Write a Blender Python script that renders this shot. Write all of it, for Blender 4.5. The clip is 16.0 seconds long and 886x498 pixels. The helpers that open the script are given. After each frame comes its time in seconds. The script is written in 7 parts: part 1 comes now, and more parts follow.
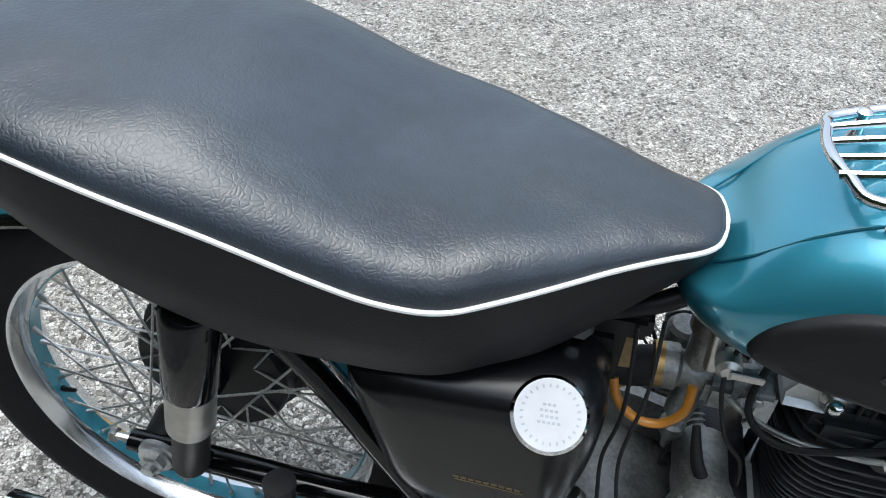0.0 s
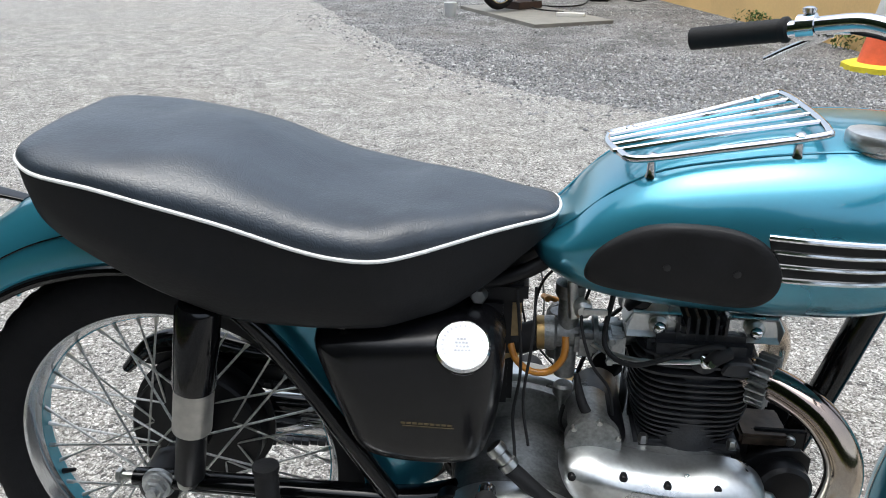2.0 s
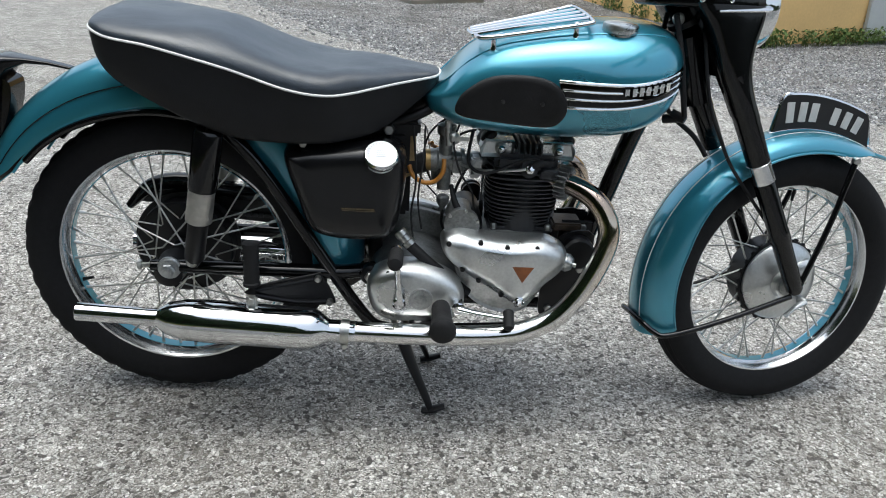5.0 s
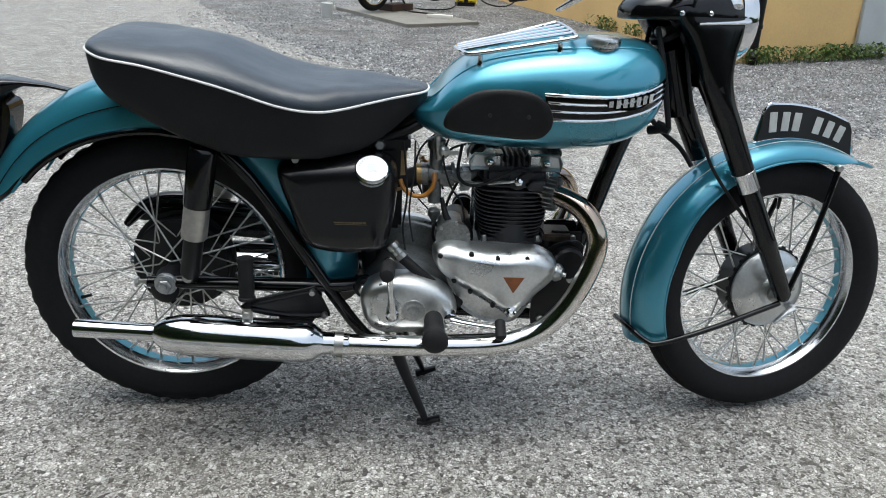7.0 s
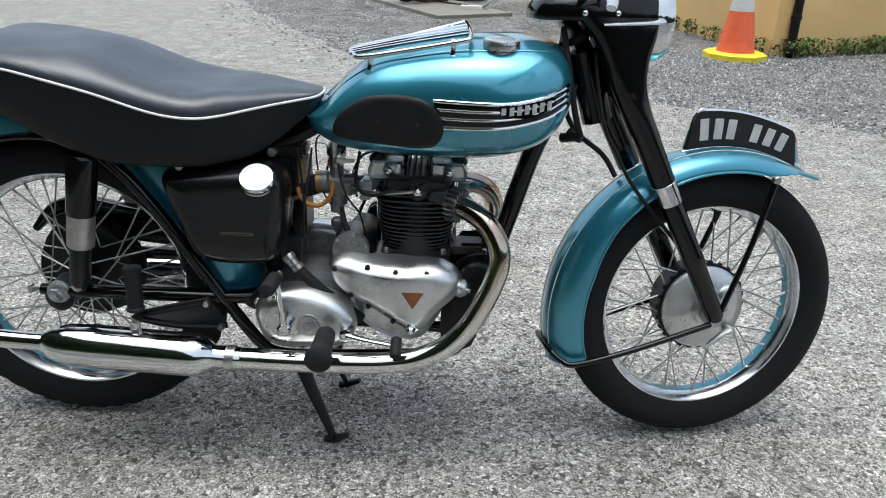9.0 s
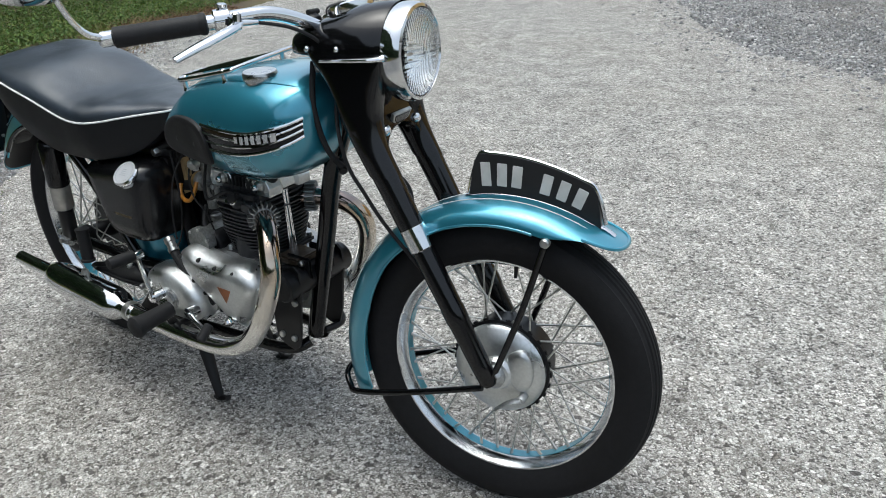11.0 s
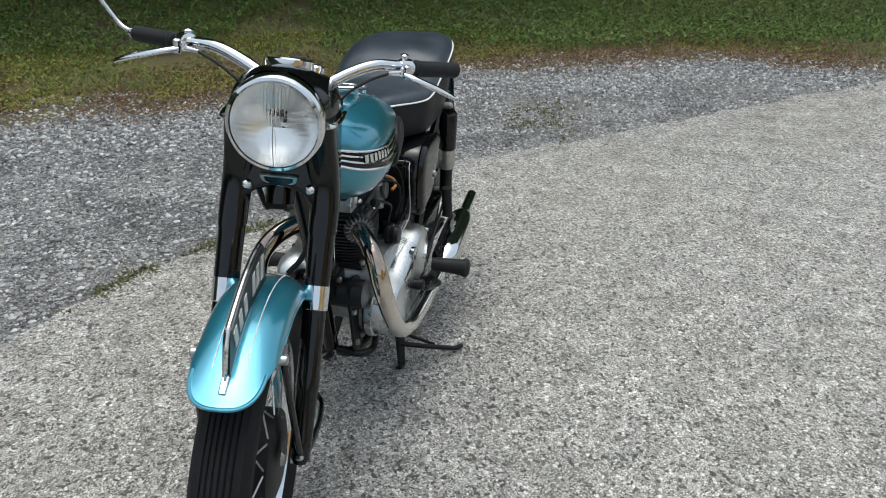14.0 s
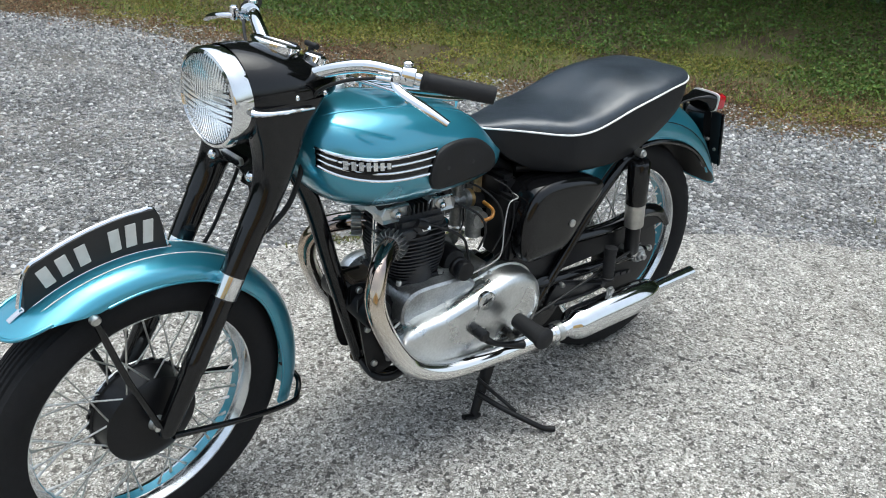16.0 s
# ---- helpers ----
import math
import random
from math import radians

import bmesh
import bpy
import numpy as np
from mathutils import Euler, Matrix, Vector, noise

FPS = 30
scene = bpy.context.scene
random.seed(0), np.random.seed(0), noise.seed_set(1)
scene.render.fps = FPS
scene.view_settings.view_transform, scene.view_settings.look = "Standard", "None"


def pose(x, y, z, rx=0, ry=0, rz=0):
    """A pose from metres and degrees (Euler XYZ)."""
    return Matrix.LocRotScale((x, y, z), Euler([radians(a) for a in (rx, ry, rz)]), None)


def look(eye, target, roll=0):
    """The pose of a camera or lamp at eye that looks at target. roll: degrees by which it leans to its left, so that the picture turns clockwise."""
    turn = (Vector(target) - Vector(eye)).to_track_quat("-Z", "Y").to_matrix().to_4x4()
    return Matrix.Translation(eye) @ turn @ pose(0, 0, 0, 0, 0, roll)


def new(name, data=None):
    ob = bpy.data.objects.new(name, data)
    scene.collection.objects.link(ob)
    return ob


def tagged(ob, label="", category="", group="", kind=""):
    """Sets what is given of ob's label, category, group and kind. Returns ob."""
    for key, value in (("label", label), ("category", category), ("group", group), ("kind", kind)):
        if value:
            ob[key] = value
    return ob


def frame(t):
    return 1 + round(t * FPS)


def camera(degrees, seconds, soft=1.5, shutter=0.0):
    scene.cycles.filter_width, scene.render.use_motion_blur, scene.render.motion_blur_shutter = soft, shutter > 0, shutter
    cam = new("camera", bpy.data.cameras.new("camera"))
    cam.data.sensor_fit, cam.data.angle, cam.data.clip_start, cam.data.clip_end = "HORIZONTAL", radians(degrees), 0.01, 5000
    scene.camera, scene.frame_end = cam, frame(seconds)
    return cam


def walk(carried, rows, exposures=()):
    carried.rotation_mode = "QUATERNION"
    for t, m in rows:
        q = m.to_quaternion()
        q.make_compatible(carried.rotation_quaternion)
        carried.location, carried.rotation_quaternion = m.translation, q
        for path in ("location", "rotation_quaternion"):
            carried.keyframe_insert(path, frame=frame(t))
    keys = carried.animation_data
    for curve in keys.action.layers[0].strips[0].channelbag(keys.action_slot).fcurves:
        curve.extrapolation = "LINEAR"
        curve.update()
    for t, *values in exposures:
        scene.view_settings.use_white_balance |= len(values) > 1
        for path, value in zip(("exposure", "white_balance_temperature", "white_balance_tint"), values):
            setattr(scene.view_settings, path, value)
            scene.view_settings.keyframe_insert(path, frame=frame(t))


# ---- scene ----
cam = camera(58.8, 16.0, soft=1.0)
PATH = [
    (0, (0.421, -0.584, 1.158), (0.14, 0.914, -0.137), 4.5),
    (0.5, (0.487, -0.604, 1.154), (0.213, 0.925, -0.106), 5.7),
    (1, (0.544, -0.645, 1.149), (0.282, 0.918, -0.072), 4.3),
    (1.5, (0.544, -0.726, 1.138), (0.278, 0.955, 0.089), -0.3),
    (2, (0.501, -0.977, 1.096), (0.316, 0.859, 0.325), 0.7),
    (2.5, (0.464, -1.196, 1.096), (0.362, 0.674, 0.395), 2.0),
    (3, (0.477, -1.384, 1.077), (0.436, 0.488, 0.373), 2.4),
    (3.5, (0.455, -1.493, 1.068), (0.456, 0.374, 0.353), 2.1),
    (4, (0.421, -1.547, 1.051), (0.551, 0.29, 0.27), 3.6),
    (4.5, (0.44, -1.584, 1.062), (0.585, 0.247, 0.272), 4.0),
    (4.7, (0.463, -1.604, 1.069), (0.598, 0.226, 0.273), 4.0),
    (7, (0.491, -1.658, 1.061), (0.614, 0.195, 0.318), 2.7),
    (7.5, (0.472, -1.639, 1.058), (0.6, 0.217, 0.325), 2.5),
    (8, (0.469, -1.601, 1.065), (0.643, 0.248, 0.323), 3.0),
    (8.5, (0.626, -1.589, 1.082), (0.76, 0.254, 0.317), 3.2),
    (9, (0.81, -1.566, 1.084), (0.798, 0.28, 0.313), 2.1),
    (9.5, (1.047, -1.448, 1.08), (0.724, 0.367, 0.304), 0.3),
    (10, (1.326, -1.353, 1.123), (0.789, 0.399, 0.321), -1.7),
    (10.2, (1.502, -1.315, 1.132), (0.846, 0.385, 0.308), -2.8),
    (12.3, (2.567, -0.467, 1.312), (0.944, 0.348, 0.474), -0.8),
    (12.5, (2.578, -0.341, 1.285), (0.904, 0.362, 0.446), -0.7),
    (13, (2.566, -0.029, 1.307), (0.794, 0.343, 0.459), 0.7),
    (13.5, (2.557, 0.323, 1.315), (0.748, 0.347, 0.462), 0.9),
    (14, (2.467, 0.606, 1.328), (0.698, 0.255, 0.466), 1.3),
    (14.5, (2.27, 0.822, 1.339), (0.573, 0.224, 0.466), 4.6),
    (15, (2.086, 1.089, 1.345), (0.599, 0.1, 0.446), 3.7),
    (15.5, (1.921, 1.28, 1.343), (0.67, -0.002, 0.453), 2.6),
    (16, (1.692, 1.348, 1.313), (0.576, -0.058, 0.429), 3.9),
]
walk(cam, [(t, look(eye, target, roll)) for t, eye, target, roll in PATH], [(0.0, 1.05, 6000, 4), (1.5, 1.05, 6050, 5), (2.5, 1.0, 6250, 7), (3.5, 0.88, 6200, 5), (7.0, 0.85, 6100, 4), (10.0, 0.9, 6100, 4), (12.5, 0.6, 6200, 3), (13.5, 0.6, 6200, 3), (14.5, 0.8, 6200, 3), (16.0, 1.07, 6100, 3)])

# ---------------------------------------------------------------- world and light
world = bpy.data.worlds.new("sky")
scene.world = world
world.use_nodes = True
wn, wl = world.node_tree.nodes, world.node_tree.links
sky = wn.new("ShaderNodeTexSky")
sky.sky_type = 'NISHITA'
sky.sun_disc = False
sky.sun_elevation, sky.sun_rotation = radians(84), radians(243)
sky.air_density, sky.dust_density, sky.ozone_density = 1.0, 5.0, 1.0
overcast = wn.new("ShaderNodeHueSaturation")
overcast.inputs["Saturation"].default_value = 0.50
wl.new(sky.outputs[0], overcast.inputs["Color"])
wl.new(overcast.outputs[0], wn["Background"].inputs["Color"])
wn["Background"].inputs["Strength"].default_value = 0.15

sun_data = bpy.data.lights.new("sun", 'SUN')
sun_data.energy, sun_data.angle, sun_data.color = 0.55, radians(60), (1.0, 0.96, 0.9)
sun = new("sun", sun_data)
sun.matrix_world = look((-0.8, -0.4, 9.6), (0, 0, 0))


# ---------------------------------------------------------------- materials
def mat(name, base, rough=0.5, metal=0.0, coat=0.0, var=0.12, scale=6.0, fine=60.0, bump=0.0, bscale=120.0, second=None, spec=0.5, rvar=0.08):
    """A node material: colour varied at two scales, roughness varied, fine relief."""
    m = bpy.data.materials.new(name)
    m.use_nodes = True
    n, l = m.node_tree.nodes, m.node_tree.links
    b = n["Principled BSDF"]
    co = n.new("ShaderNodeTexCoord")
    big, small = n.new("ShaderNodeTexNoise"), n.new("ShaderNodeTexNoise")
    big.inputs["Scale"].default_value, small.inputs["Scale"].default_value = scale, fine
    big.inputs["Detail"].default_value, small.inputs["Detail"].default_value = 4, 3
    add = n.new("ShaderNodeMath")
    add.operation = 'MULTIPLY_ADD'
    add.inputs[1].default_value = 0.45
    ramp = n.new("ShaderNodeValToRGB")
    hi = second or [min(1, c * (1 + var)) for c in base]
    lo = base if second else [c * (1 - var) for c in base]
    ramp.color_ramp.elements[0].color, ramp.color_ramp.elements[1].color = (*lo, 1), (*hi, 1)
    ramp.color_ramp.elements[0].position, ramp.color_ramp.elements[1].position = 0.5, 0.95
    for t in (big, small):
        l.new(co.outputs["Object"], t.inputs["Vector"])
    l.new(small.outputs["Fac"], add.inputs[0])
    l.new(big.outputs["Fac"], add.inputs[2])
    l.new(add.outputs[0], ramp.inputs[0])
    l.new(ramp.outputs[0], b.inputs["Base Color"])
    rr = n.new("ShaderNodeMapRange")
    rr.inputs["From Min"].default_value, rr.inputs["From Max"].default_value = 0.3, 0.7
    rr.inputs["To Min"].default_value, rr.inputs["To Max"].default_value = max(0.02, rough - rvar * rough), min(1, rough + 2 * rvar * rough)
    l.new(big.outputs["Fac"], rr.inputs["Value"])
    l.new(rr.outputs[0], b.inputs["Roughness"])
    b.inputs["Metallic"].default_value = metal
    b.inputs["Coat Weight"].default_value = coat
    b.inputs["Coat Roughness"].default_value = 0.05
    b.inputs["Coat IOR"].default_value = 1.6
    b.inputs["Specular IOR Level"].default_value = spec
    if bump:
        t = n.new("ShaderNodeTexNoise")
        t.inputs["Scale"].default_value, t.inputs["Detail"].default_value = bscale, 5
        bp = n.new("ShaderNodeBump")
        bp.inputs["Strength"].default_value, bp.inputs["Distance"].default_value = bump, 0.002
        l.new(co.outputs["Object"], t.inputs["Vector"])
        l.new(t.outputs["Fac"], bp.inputs["Height"])
        l.new(bp.outputs[0], b.inputs["Normal"])
    return m


M_PAINT = mat("blue_metallic_paint", (0.046, 0.266, 0.368), 0.28, 0.68, 1.0, var=0.10, scale=3, fine=900)
M_BLACK = mat("black_enamel", (0.003, 0.003, 0.0035), 0.10, 0.0, 0.0, var=0.3, scale=5, spec=0.42)
M_SATIN = mat("black_satin", (0.005, 0.005, 0.006), 0.38, 0.0, 0.0, var=0.3, scale=12, bump=0.1, spec=0.3)
M_CASTBLACK = mat("black_cast_iron", (0.020, 0.021, 0.024), 0.45, 0.0, var=0.4, scale=14, bump=0.3, bscale=300, spec=0.5)
M_RUBBER = mat("black_rubber", (0.011, 0.011, 0.012), 0.62, var=0.25, scale=15, bump=0.25, bscale=250, spec=0.3)
M_TYRE = mat("tyre_rubber", (0.008, 0.008, 0.009), 0.75, var=0.35, scale=8, fine=90, bump=0.3, bscale=300, spec=0.25)
M_CHROME = mat("chrome", (0.72, 0.73, 0.74), 0.05, 1.0, var=0.05, scale=9, rvar=0.6)
M_RIM = mat("rim_chrome", (0.66, 0.68, 0.70), 0.14, 1.0, var=0.12, scale=14, rvar=0.5)
M_RIMBLUE = mat("rim_blue_centre", (0.06, 0.27, 0.36), 0.3, 0.4, 0.5, var=0.2, scale=10)
M_ALU = mat("polished_aluminium", (0.61, 0.625, 0.625), 0.29, 1.0, var=0.18, scale=9, fine=160, rvar=0.5, bump=0.05, bscale=90)
M_CASTALU = mat("cast_aluminium", (0.42, 0.43, 0.43), 0.38, 0.9, var=0.35, scale=16, fine=200, bump=0.35, bscale=280)
M_CARB = mat("dull_carburettor_alloy", (0.24, 0.245, 0.24), 0.46, 0.8, var=0.4, scale=25, fine=200, bump=0.3, bscale=280)
M_BRASS = mat("dull_brass", (0.38, 0.26, 0.11), 0.4, 0.9, var=0.3, scale=30)
M_STEEL = mat("zinc_steel", (0.50, 0.50, 0.48), 0.34, 1.0, var=0.25, scale=40)
M_SPOKE = mat("spoke_steel", (0.52, 0.52, 0.50), 0.35, 0.9, var=0.3, scale=30)
M_WHITE = mat("white_piping", (0.74, 0.74, 0.72), 0.45, var=0.08, scale=30)
M_HOSE = mat("amber_hose", (0.40, 0.165, 0.02), 0.3, var=0.3, scale=40, spec=0.6)
M_RED = mat("red_lens", (0.42, 0.012, 0.02), 0.12, coat=0.6, var=0.15, scale=20)
M_AMBERRED = mat("copper_badge", (0.24, 0.085, 0.03), 0.35, 0.3, var=0.2, scale=60)
M_PLATE = mat("number_plate_black", (0.010, 0.010, 0.011), 0.35, var=0.2, scale=20)
M_SILVER = mat("silver_bars", (0.62, 0.62, 0.60), 0.45, 0.3, var=0.08, scale=40)
M_GOLD = mat("faded_gold_transfer", (0.11, 0.08, 0.035), 0.5, var=0.3, scale=80)
M_COVER = mat("dark_grey_pad", (0.009, 0.009, 0.010), 0.55, var=0.3, scale=18, bump=0.2, bscale=220, spec=0.3)
M_CORK = mat("tan_card", (0.30, 0.21, 0.10), 0.8, var=0.3, scale=30)


def exhaust_mat():
    """Chrome header with brown and straw heat tint towards the ports."""
    m = mat("heat_tinted_chrome", (0.78, 0.77, 0.75), 0.07, 1.0, var=0.06, scale=9, rvar=0.6)
    n, l = m.node_tree.nodes, m.node_tree.links
    b = n["Principled BSDF"]
    co, sep = n.new("ShaderNodeTexCoord"), n.new("ShaderNodeSeparateXYZ")
    nz = n.new("ShaderNodeTexNoise")
    nz.inputs["Scale"].default_value = 14
    mix = n.new("ShaderNodeMath")
    mix.operation = 'MULTIPLY_ADD'
    mix.inputs[1].default_value = 0.10
    ramp = n.new("ShaderNodeValToRGB")
    e = ramp.color_ramp.elements
    e[0].position, e[0].color = 0.36, (0.78, 0.77, 0.75, 1)
    e[1].position, e[1].color = 0.50, (0.66, 0.60, 0.52, 1)
    for p, c in ((0.56, (0.46, 0.37, 0.28, 1)), (0.60, (0.28, 0.23, 0.21, 1)), (0.66, (0.40, 0.36, 0.33, 1))):
        k = e.new(p)
        k.color = c
    l.new(co.outputs["Object"], sep.inputs[0])
    l.new(co.outputs["Object"], nz.inputs["Vector"])
    l.new(nz.outputs["Fac"], mix.inputs[0])
    l.new(sep.outputs["Z"], mix.inputs[2])
    l.new(mix.outputs[0], ramp.inputs[0])
    l.new(ramp.outputs[0], b.inputs["Base Color"])
    return m


def vinyl_mat():
    """Black seat vinyl with a pressed leather grain and soft creases; its base is lightened and blued for sky sheen."""
    m = mat("black_vinyl_sky_sheen", (0.025, 0.033, 0.044), 0.31, var=0.35, scale=7, spec=0.65)
    n, l = m.node_tree.nodes, m.node_tree.links
    b = n["Principled BSDF"]
    co = n.new("ShaderNodeTexCoord")
    warp, vor, crease = n.new("ShaderNodeTexNoise"), n.new("ShaderNodeTexVoronoi"), n.new("ShaderNodeTexNoise")
    warp.inputs["Scale"].default_value, crease.inputs["Scale"].default_value, crease.inputs["Detail"].default_value = 60, 22, 6
    mixv = n.new("ShaderNodeMixRGB")
    mixv.inputs[0].default_value = 0.012
    vor.feature = 'DISTANCE_TO_EDGE'
    vor.inputs["Scale"].default_value = 190
    l.new(co.outputs["Object"], mixv.inputs[1])
    l.new(co.outputs["Object"], warp.inputs["Vector"])
    l.new(warp.outputs["Color"], mixv.inputs[2])
    l.new(mixv.outputs[0], vor.inputs["Vector"])
    l.new(co.outputs["Object"], crease.inputs["Vector"])
    ramp = n.new("ShaderNodeValToRGB")
    ramp.color_ramp.elements[1].position = 0.22
    l.new(vor.outputs["Distance"], ramp.inputs[0])
    b1, b2 = n.new("ShaderNodeBump"), n.new("ShaderNodeBump")
    b1.inputs["Strength"].default_value, b1.inputs["Distance"].default_value = 0.27, 0.0005
    b2.inputs["Strength"].default_value, b2.inputs["Distance"].default_value = 0.28, 0.005
    l.new(ramp.outputs[0], b1.inputs["Height"])
    l.new(crease.outputs["Fac"], b2.inputs["Height"])
    l.new(b2.outputs[0], b1.inputs["Normal"])
    l.new(b1.outputs[0], b.inputs["Normal"])
    return m


def stony_mat(name, tones, size, gap, stain=0.25, bump=0.6, dirt=(0.16, 0.13, 0.09), patch=0.0):
    """Stones of two sizes set in a dark binder, with stains a metre wide."""
    m = bpy.data.materials.new(name)
    m.use_nodes = True
    n, l = m.node_tree.nodes, m.node_tree.links
    b = n["Principled BSDF"]
    b.inputs["Roughness"].default_value = 0.85
    co = n.new("ShaderNodeTexCoord")
    warp = n.new("ShaderNodeTexNoise")
    warp.inputs["Scale"].default_value = 40
    mv = n.new("ShaderNodeMixRGB")
    mv.inputs[0].default_value = 0.010
    l.new(co.outputs["Object"], warp.inputs["Vector"])
    l.new(co.outputs["Object"], mv.inputs[1])
    l.new(warp.outputs["Color"], mv.inputs[2])
    cols, edges = [], []
    for k in (1.0, 2.3):
        v, w = n.new("ShaderNodeTexVoronoi"), n.new("ShaderNodeTexVoronoi")
        w.feature = 'DISTANCE_TO_EDGE'
        for q in (v, w):
            q.inputs["Scale"].default_value = k / size
            l.new(mv.outputs[0], q.inputs["Vector"])
        ramp = n.new("ShaderNodeValToRGB")
        e = ramp.color_ramp.elements
        while len(e) < len(tones):
            e.new(0.5)
        for i, c in enumerate(tones):
            e[i].position, e[i].color = i / len(tones), (*c, 1)
        ramp.color_ramp.interpolation = 'CONSTANT'
        sp = n.new("ShaderNodeSeparateColor")
        l.new(v.outputs["Color"], sp.inputs[0])
        l.new(sp.outputs[0], ramp.inputs[0])
        er = n.new("ShaderNodeValToRGB")
        er.color_ramp.elements[0].color = (gap, gap, gap, 1)
        er.color_ramp.elements[1].position = 0.11
        l.new(w.outputs["Distance"], er.inputs[0])
        cols.append(ramp), edges.append(er)
    pick = n.new("ShaderNodeTexNoise")
    pick.inputs["Scale"].default_value, pick.inputs["Detail"].default_value = 35, 3
    pr = n.new("ShaderNodeMapRange")
    pr.inputs["From Min"].default_value, pr.inputs["From Max"].default_value = 0.46, 0.54
    l.new(co.outputs["Object"], pick.inputs["Vector"])
    l.new(pick.outputs["Fac"], pr.inputs["Value"])
    mc, me = n.new("ShaderNodeMixRGB"), n.new("ShaderNodeMixRGB")
    for mm, src in ((mc, cols), (me, edges)):
        l.new(pr.outputs[0], mm.inputs[0])
        l.new(src[0].outputs[0], mm.inputs[1])
        l.new(src[1].outputs[0], mm.inputs[2])
    mul = n.new("ShaderNodeMixRGB")
    mul.blend_type, mul.inputs[0].default_value = 'MULTIPLY', 1.0
    l.new(mc.outputs[0], mul.inputs[1])
    l.new(me.outputs[0], mul.inputs[2])
    grit, gr = n.new("ShaderNodeTexNoise"), n.new("ShaderNodeMapRange")
    grit.inputs["Scale"].default_value, grit.inputs["Detail"].default_value, grit.inputs["Roughness"].default_value = 230, 4, 0.7
    gr.inputs["From Min"].default_value, gr.inputs["From Max"].default_value = 0.34, 0.66
    gr.inputs["To Min"].default_value, gr.inputs["To Max"].default_value = 0.35, 1.6
    l.new(co.outputs["Object"], grit.inputs["Vector"])
    l.new(grit.outputs["Fac"], gr.inputs["Value"])
    gm = n.new("ShaderNodeMixRGB")
    gm.blend_type, gm.inputs[0].default_value = 'MULTIPLY', 1.0
    l.new(mul.outputs[0], gm.inputs[1])
    l.new(gr.outputs[0], gm.inputs[2])
    mot, mr = n.new("ShaderNodeTexNoise"), n.new("ShaderNodeMapRange")
    mot.inputs["Scale"].default_value, mot.inputs["Detail"].default_value, mot.inputs["Roughness"].default_value = 6, 9, 0.82
    mr.inputs["From Min"].default_value, mr.inputs["From Max"].default_value = 0.35, 0.65
    mr.inputs["To Min"].default_value, mr.inputs["To Max"].default_value = 0.58, 1.32
    l.new(co.outputs["Object"], mot.inputs["Vector"])
    l.new(mot.outputs["Fac"], mr.inputs["Value"])
    mm2 = n.new("ShaderNodeMixRGB")
    mm2.blend_type, mm2.inputs[0].default_value = 'MULTIPLY', 1.0
    l.new(gm.outputs[0], mm2.inputs[1])
    l.new(mr.outputs[0], mm2.inputs[2])
    if patch:
        # damp and worn patches half a metre wide
        pn, pm, px = n.new("ShaderNodeTexNoise"), n.new("ShaderNodeMapRange"), n.new("ShaderNodeMixRGB")
        pn.inputs["Scale"].default_value, pn.inputs["Detail"].default_value, pn.inputs["Distortion"].default_value = 1.9, 6, 0.6
        pm.inputs["From Min"].default_value, pm.inputs["From Max"].default_value = 0.38, 0.62
        pm.inputs["To Min"].default_value, pm.inputs["To Max"].default_value = 1 - patch, 1 + 0.6 * patch
        px.blend_type, px.inputs[0].default_value = 'MULTIPLY', 1.0
        l.new(co.outputs["Object"], pn.inputs["Vector"])
        l.new(pn.outputs["Fac"], pm.inputs["Value"])
        l.new(mm2.outputs[0], px.inputs[1])
        l.new(pm.outputs[0], px.inputs[2])
        mm2 = px
    mul = mm2
    st = n.new("ShaderNodeTexNoise")
    st.inputs["Scale"].default_value, st.inputs["Detail"].default_value = 0.9, 7
    sr = n.new("ShaderNodeMapRange")
    sr.inputs["From Min"].default_value, sr.inputs["From Max"].default_value = 0.45, 0.75
    sr.inputs["To Max"].default_value = stain
    l.new(co.outputs["Object"], st.inputs["Vector"])
    l.new(st.outputs["Fac"], sr.inputs["Value"])
    fin = n.new("ShaderNodeMixRGB")
    fin.inputs[2].default_value = (*dirt, 1)
    l.new(sr.outputs[0], fin.inputs[0])
    l.new(mul.outputs[0], fin.inputs[1])
    l.new(fin.outputs[0], b.inputs["Base Color"])
    bp = n.new("ShaderNodeBump")
    bp.inputs["Strength"].default_value, bp.inputs["Distance"].default_value = bump, size * 0.35
    l.new(me.outputs[0], bp.inputs["Height"])
    l.new(bp.outputs[0], b.inputs["Normal"])
    return m


M_EXHAUST = exhaust_mat()
M_VINYL = vinyl_mat()
# side vinyl is darker: the sky sheen is painted into the top only
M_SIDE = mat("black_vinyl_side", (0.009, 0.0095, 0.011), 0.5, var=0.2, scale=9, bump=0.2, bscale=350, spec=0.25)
M_SLAB = stony_mat("worn_aggregate", [(0.085, 0.081, 0.076), (0.295, 0.282, 0.258), (0.53, 0.516, 0.483), (0.405, 0.388, 0.360), (0.205, 0.192, 0.172), (0.66, 0.648, 0.616), (0.45, 0.432, 0.401)], 0.010, 0.34, 0.16, 0.8, (0.24, 0.20, 0.14))
M_GRAVEL = stony_mat("loose_gravel", [(0.065, 0.065, 0.067), (0.235, 0.235, 0.232), (0.34, 0.34, 0.338), (0.145, 0.146, 0.146), (0.52, 0.517, 0.508), (0.27, 0.26, 0.242)], 0.0130, 0.20, 0.62, 0.9, (0.155, 0.14, 0.12), 0.38)
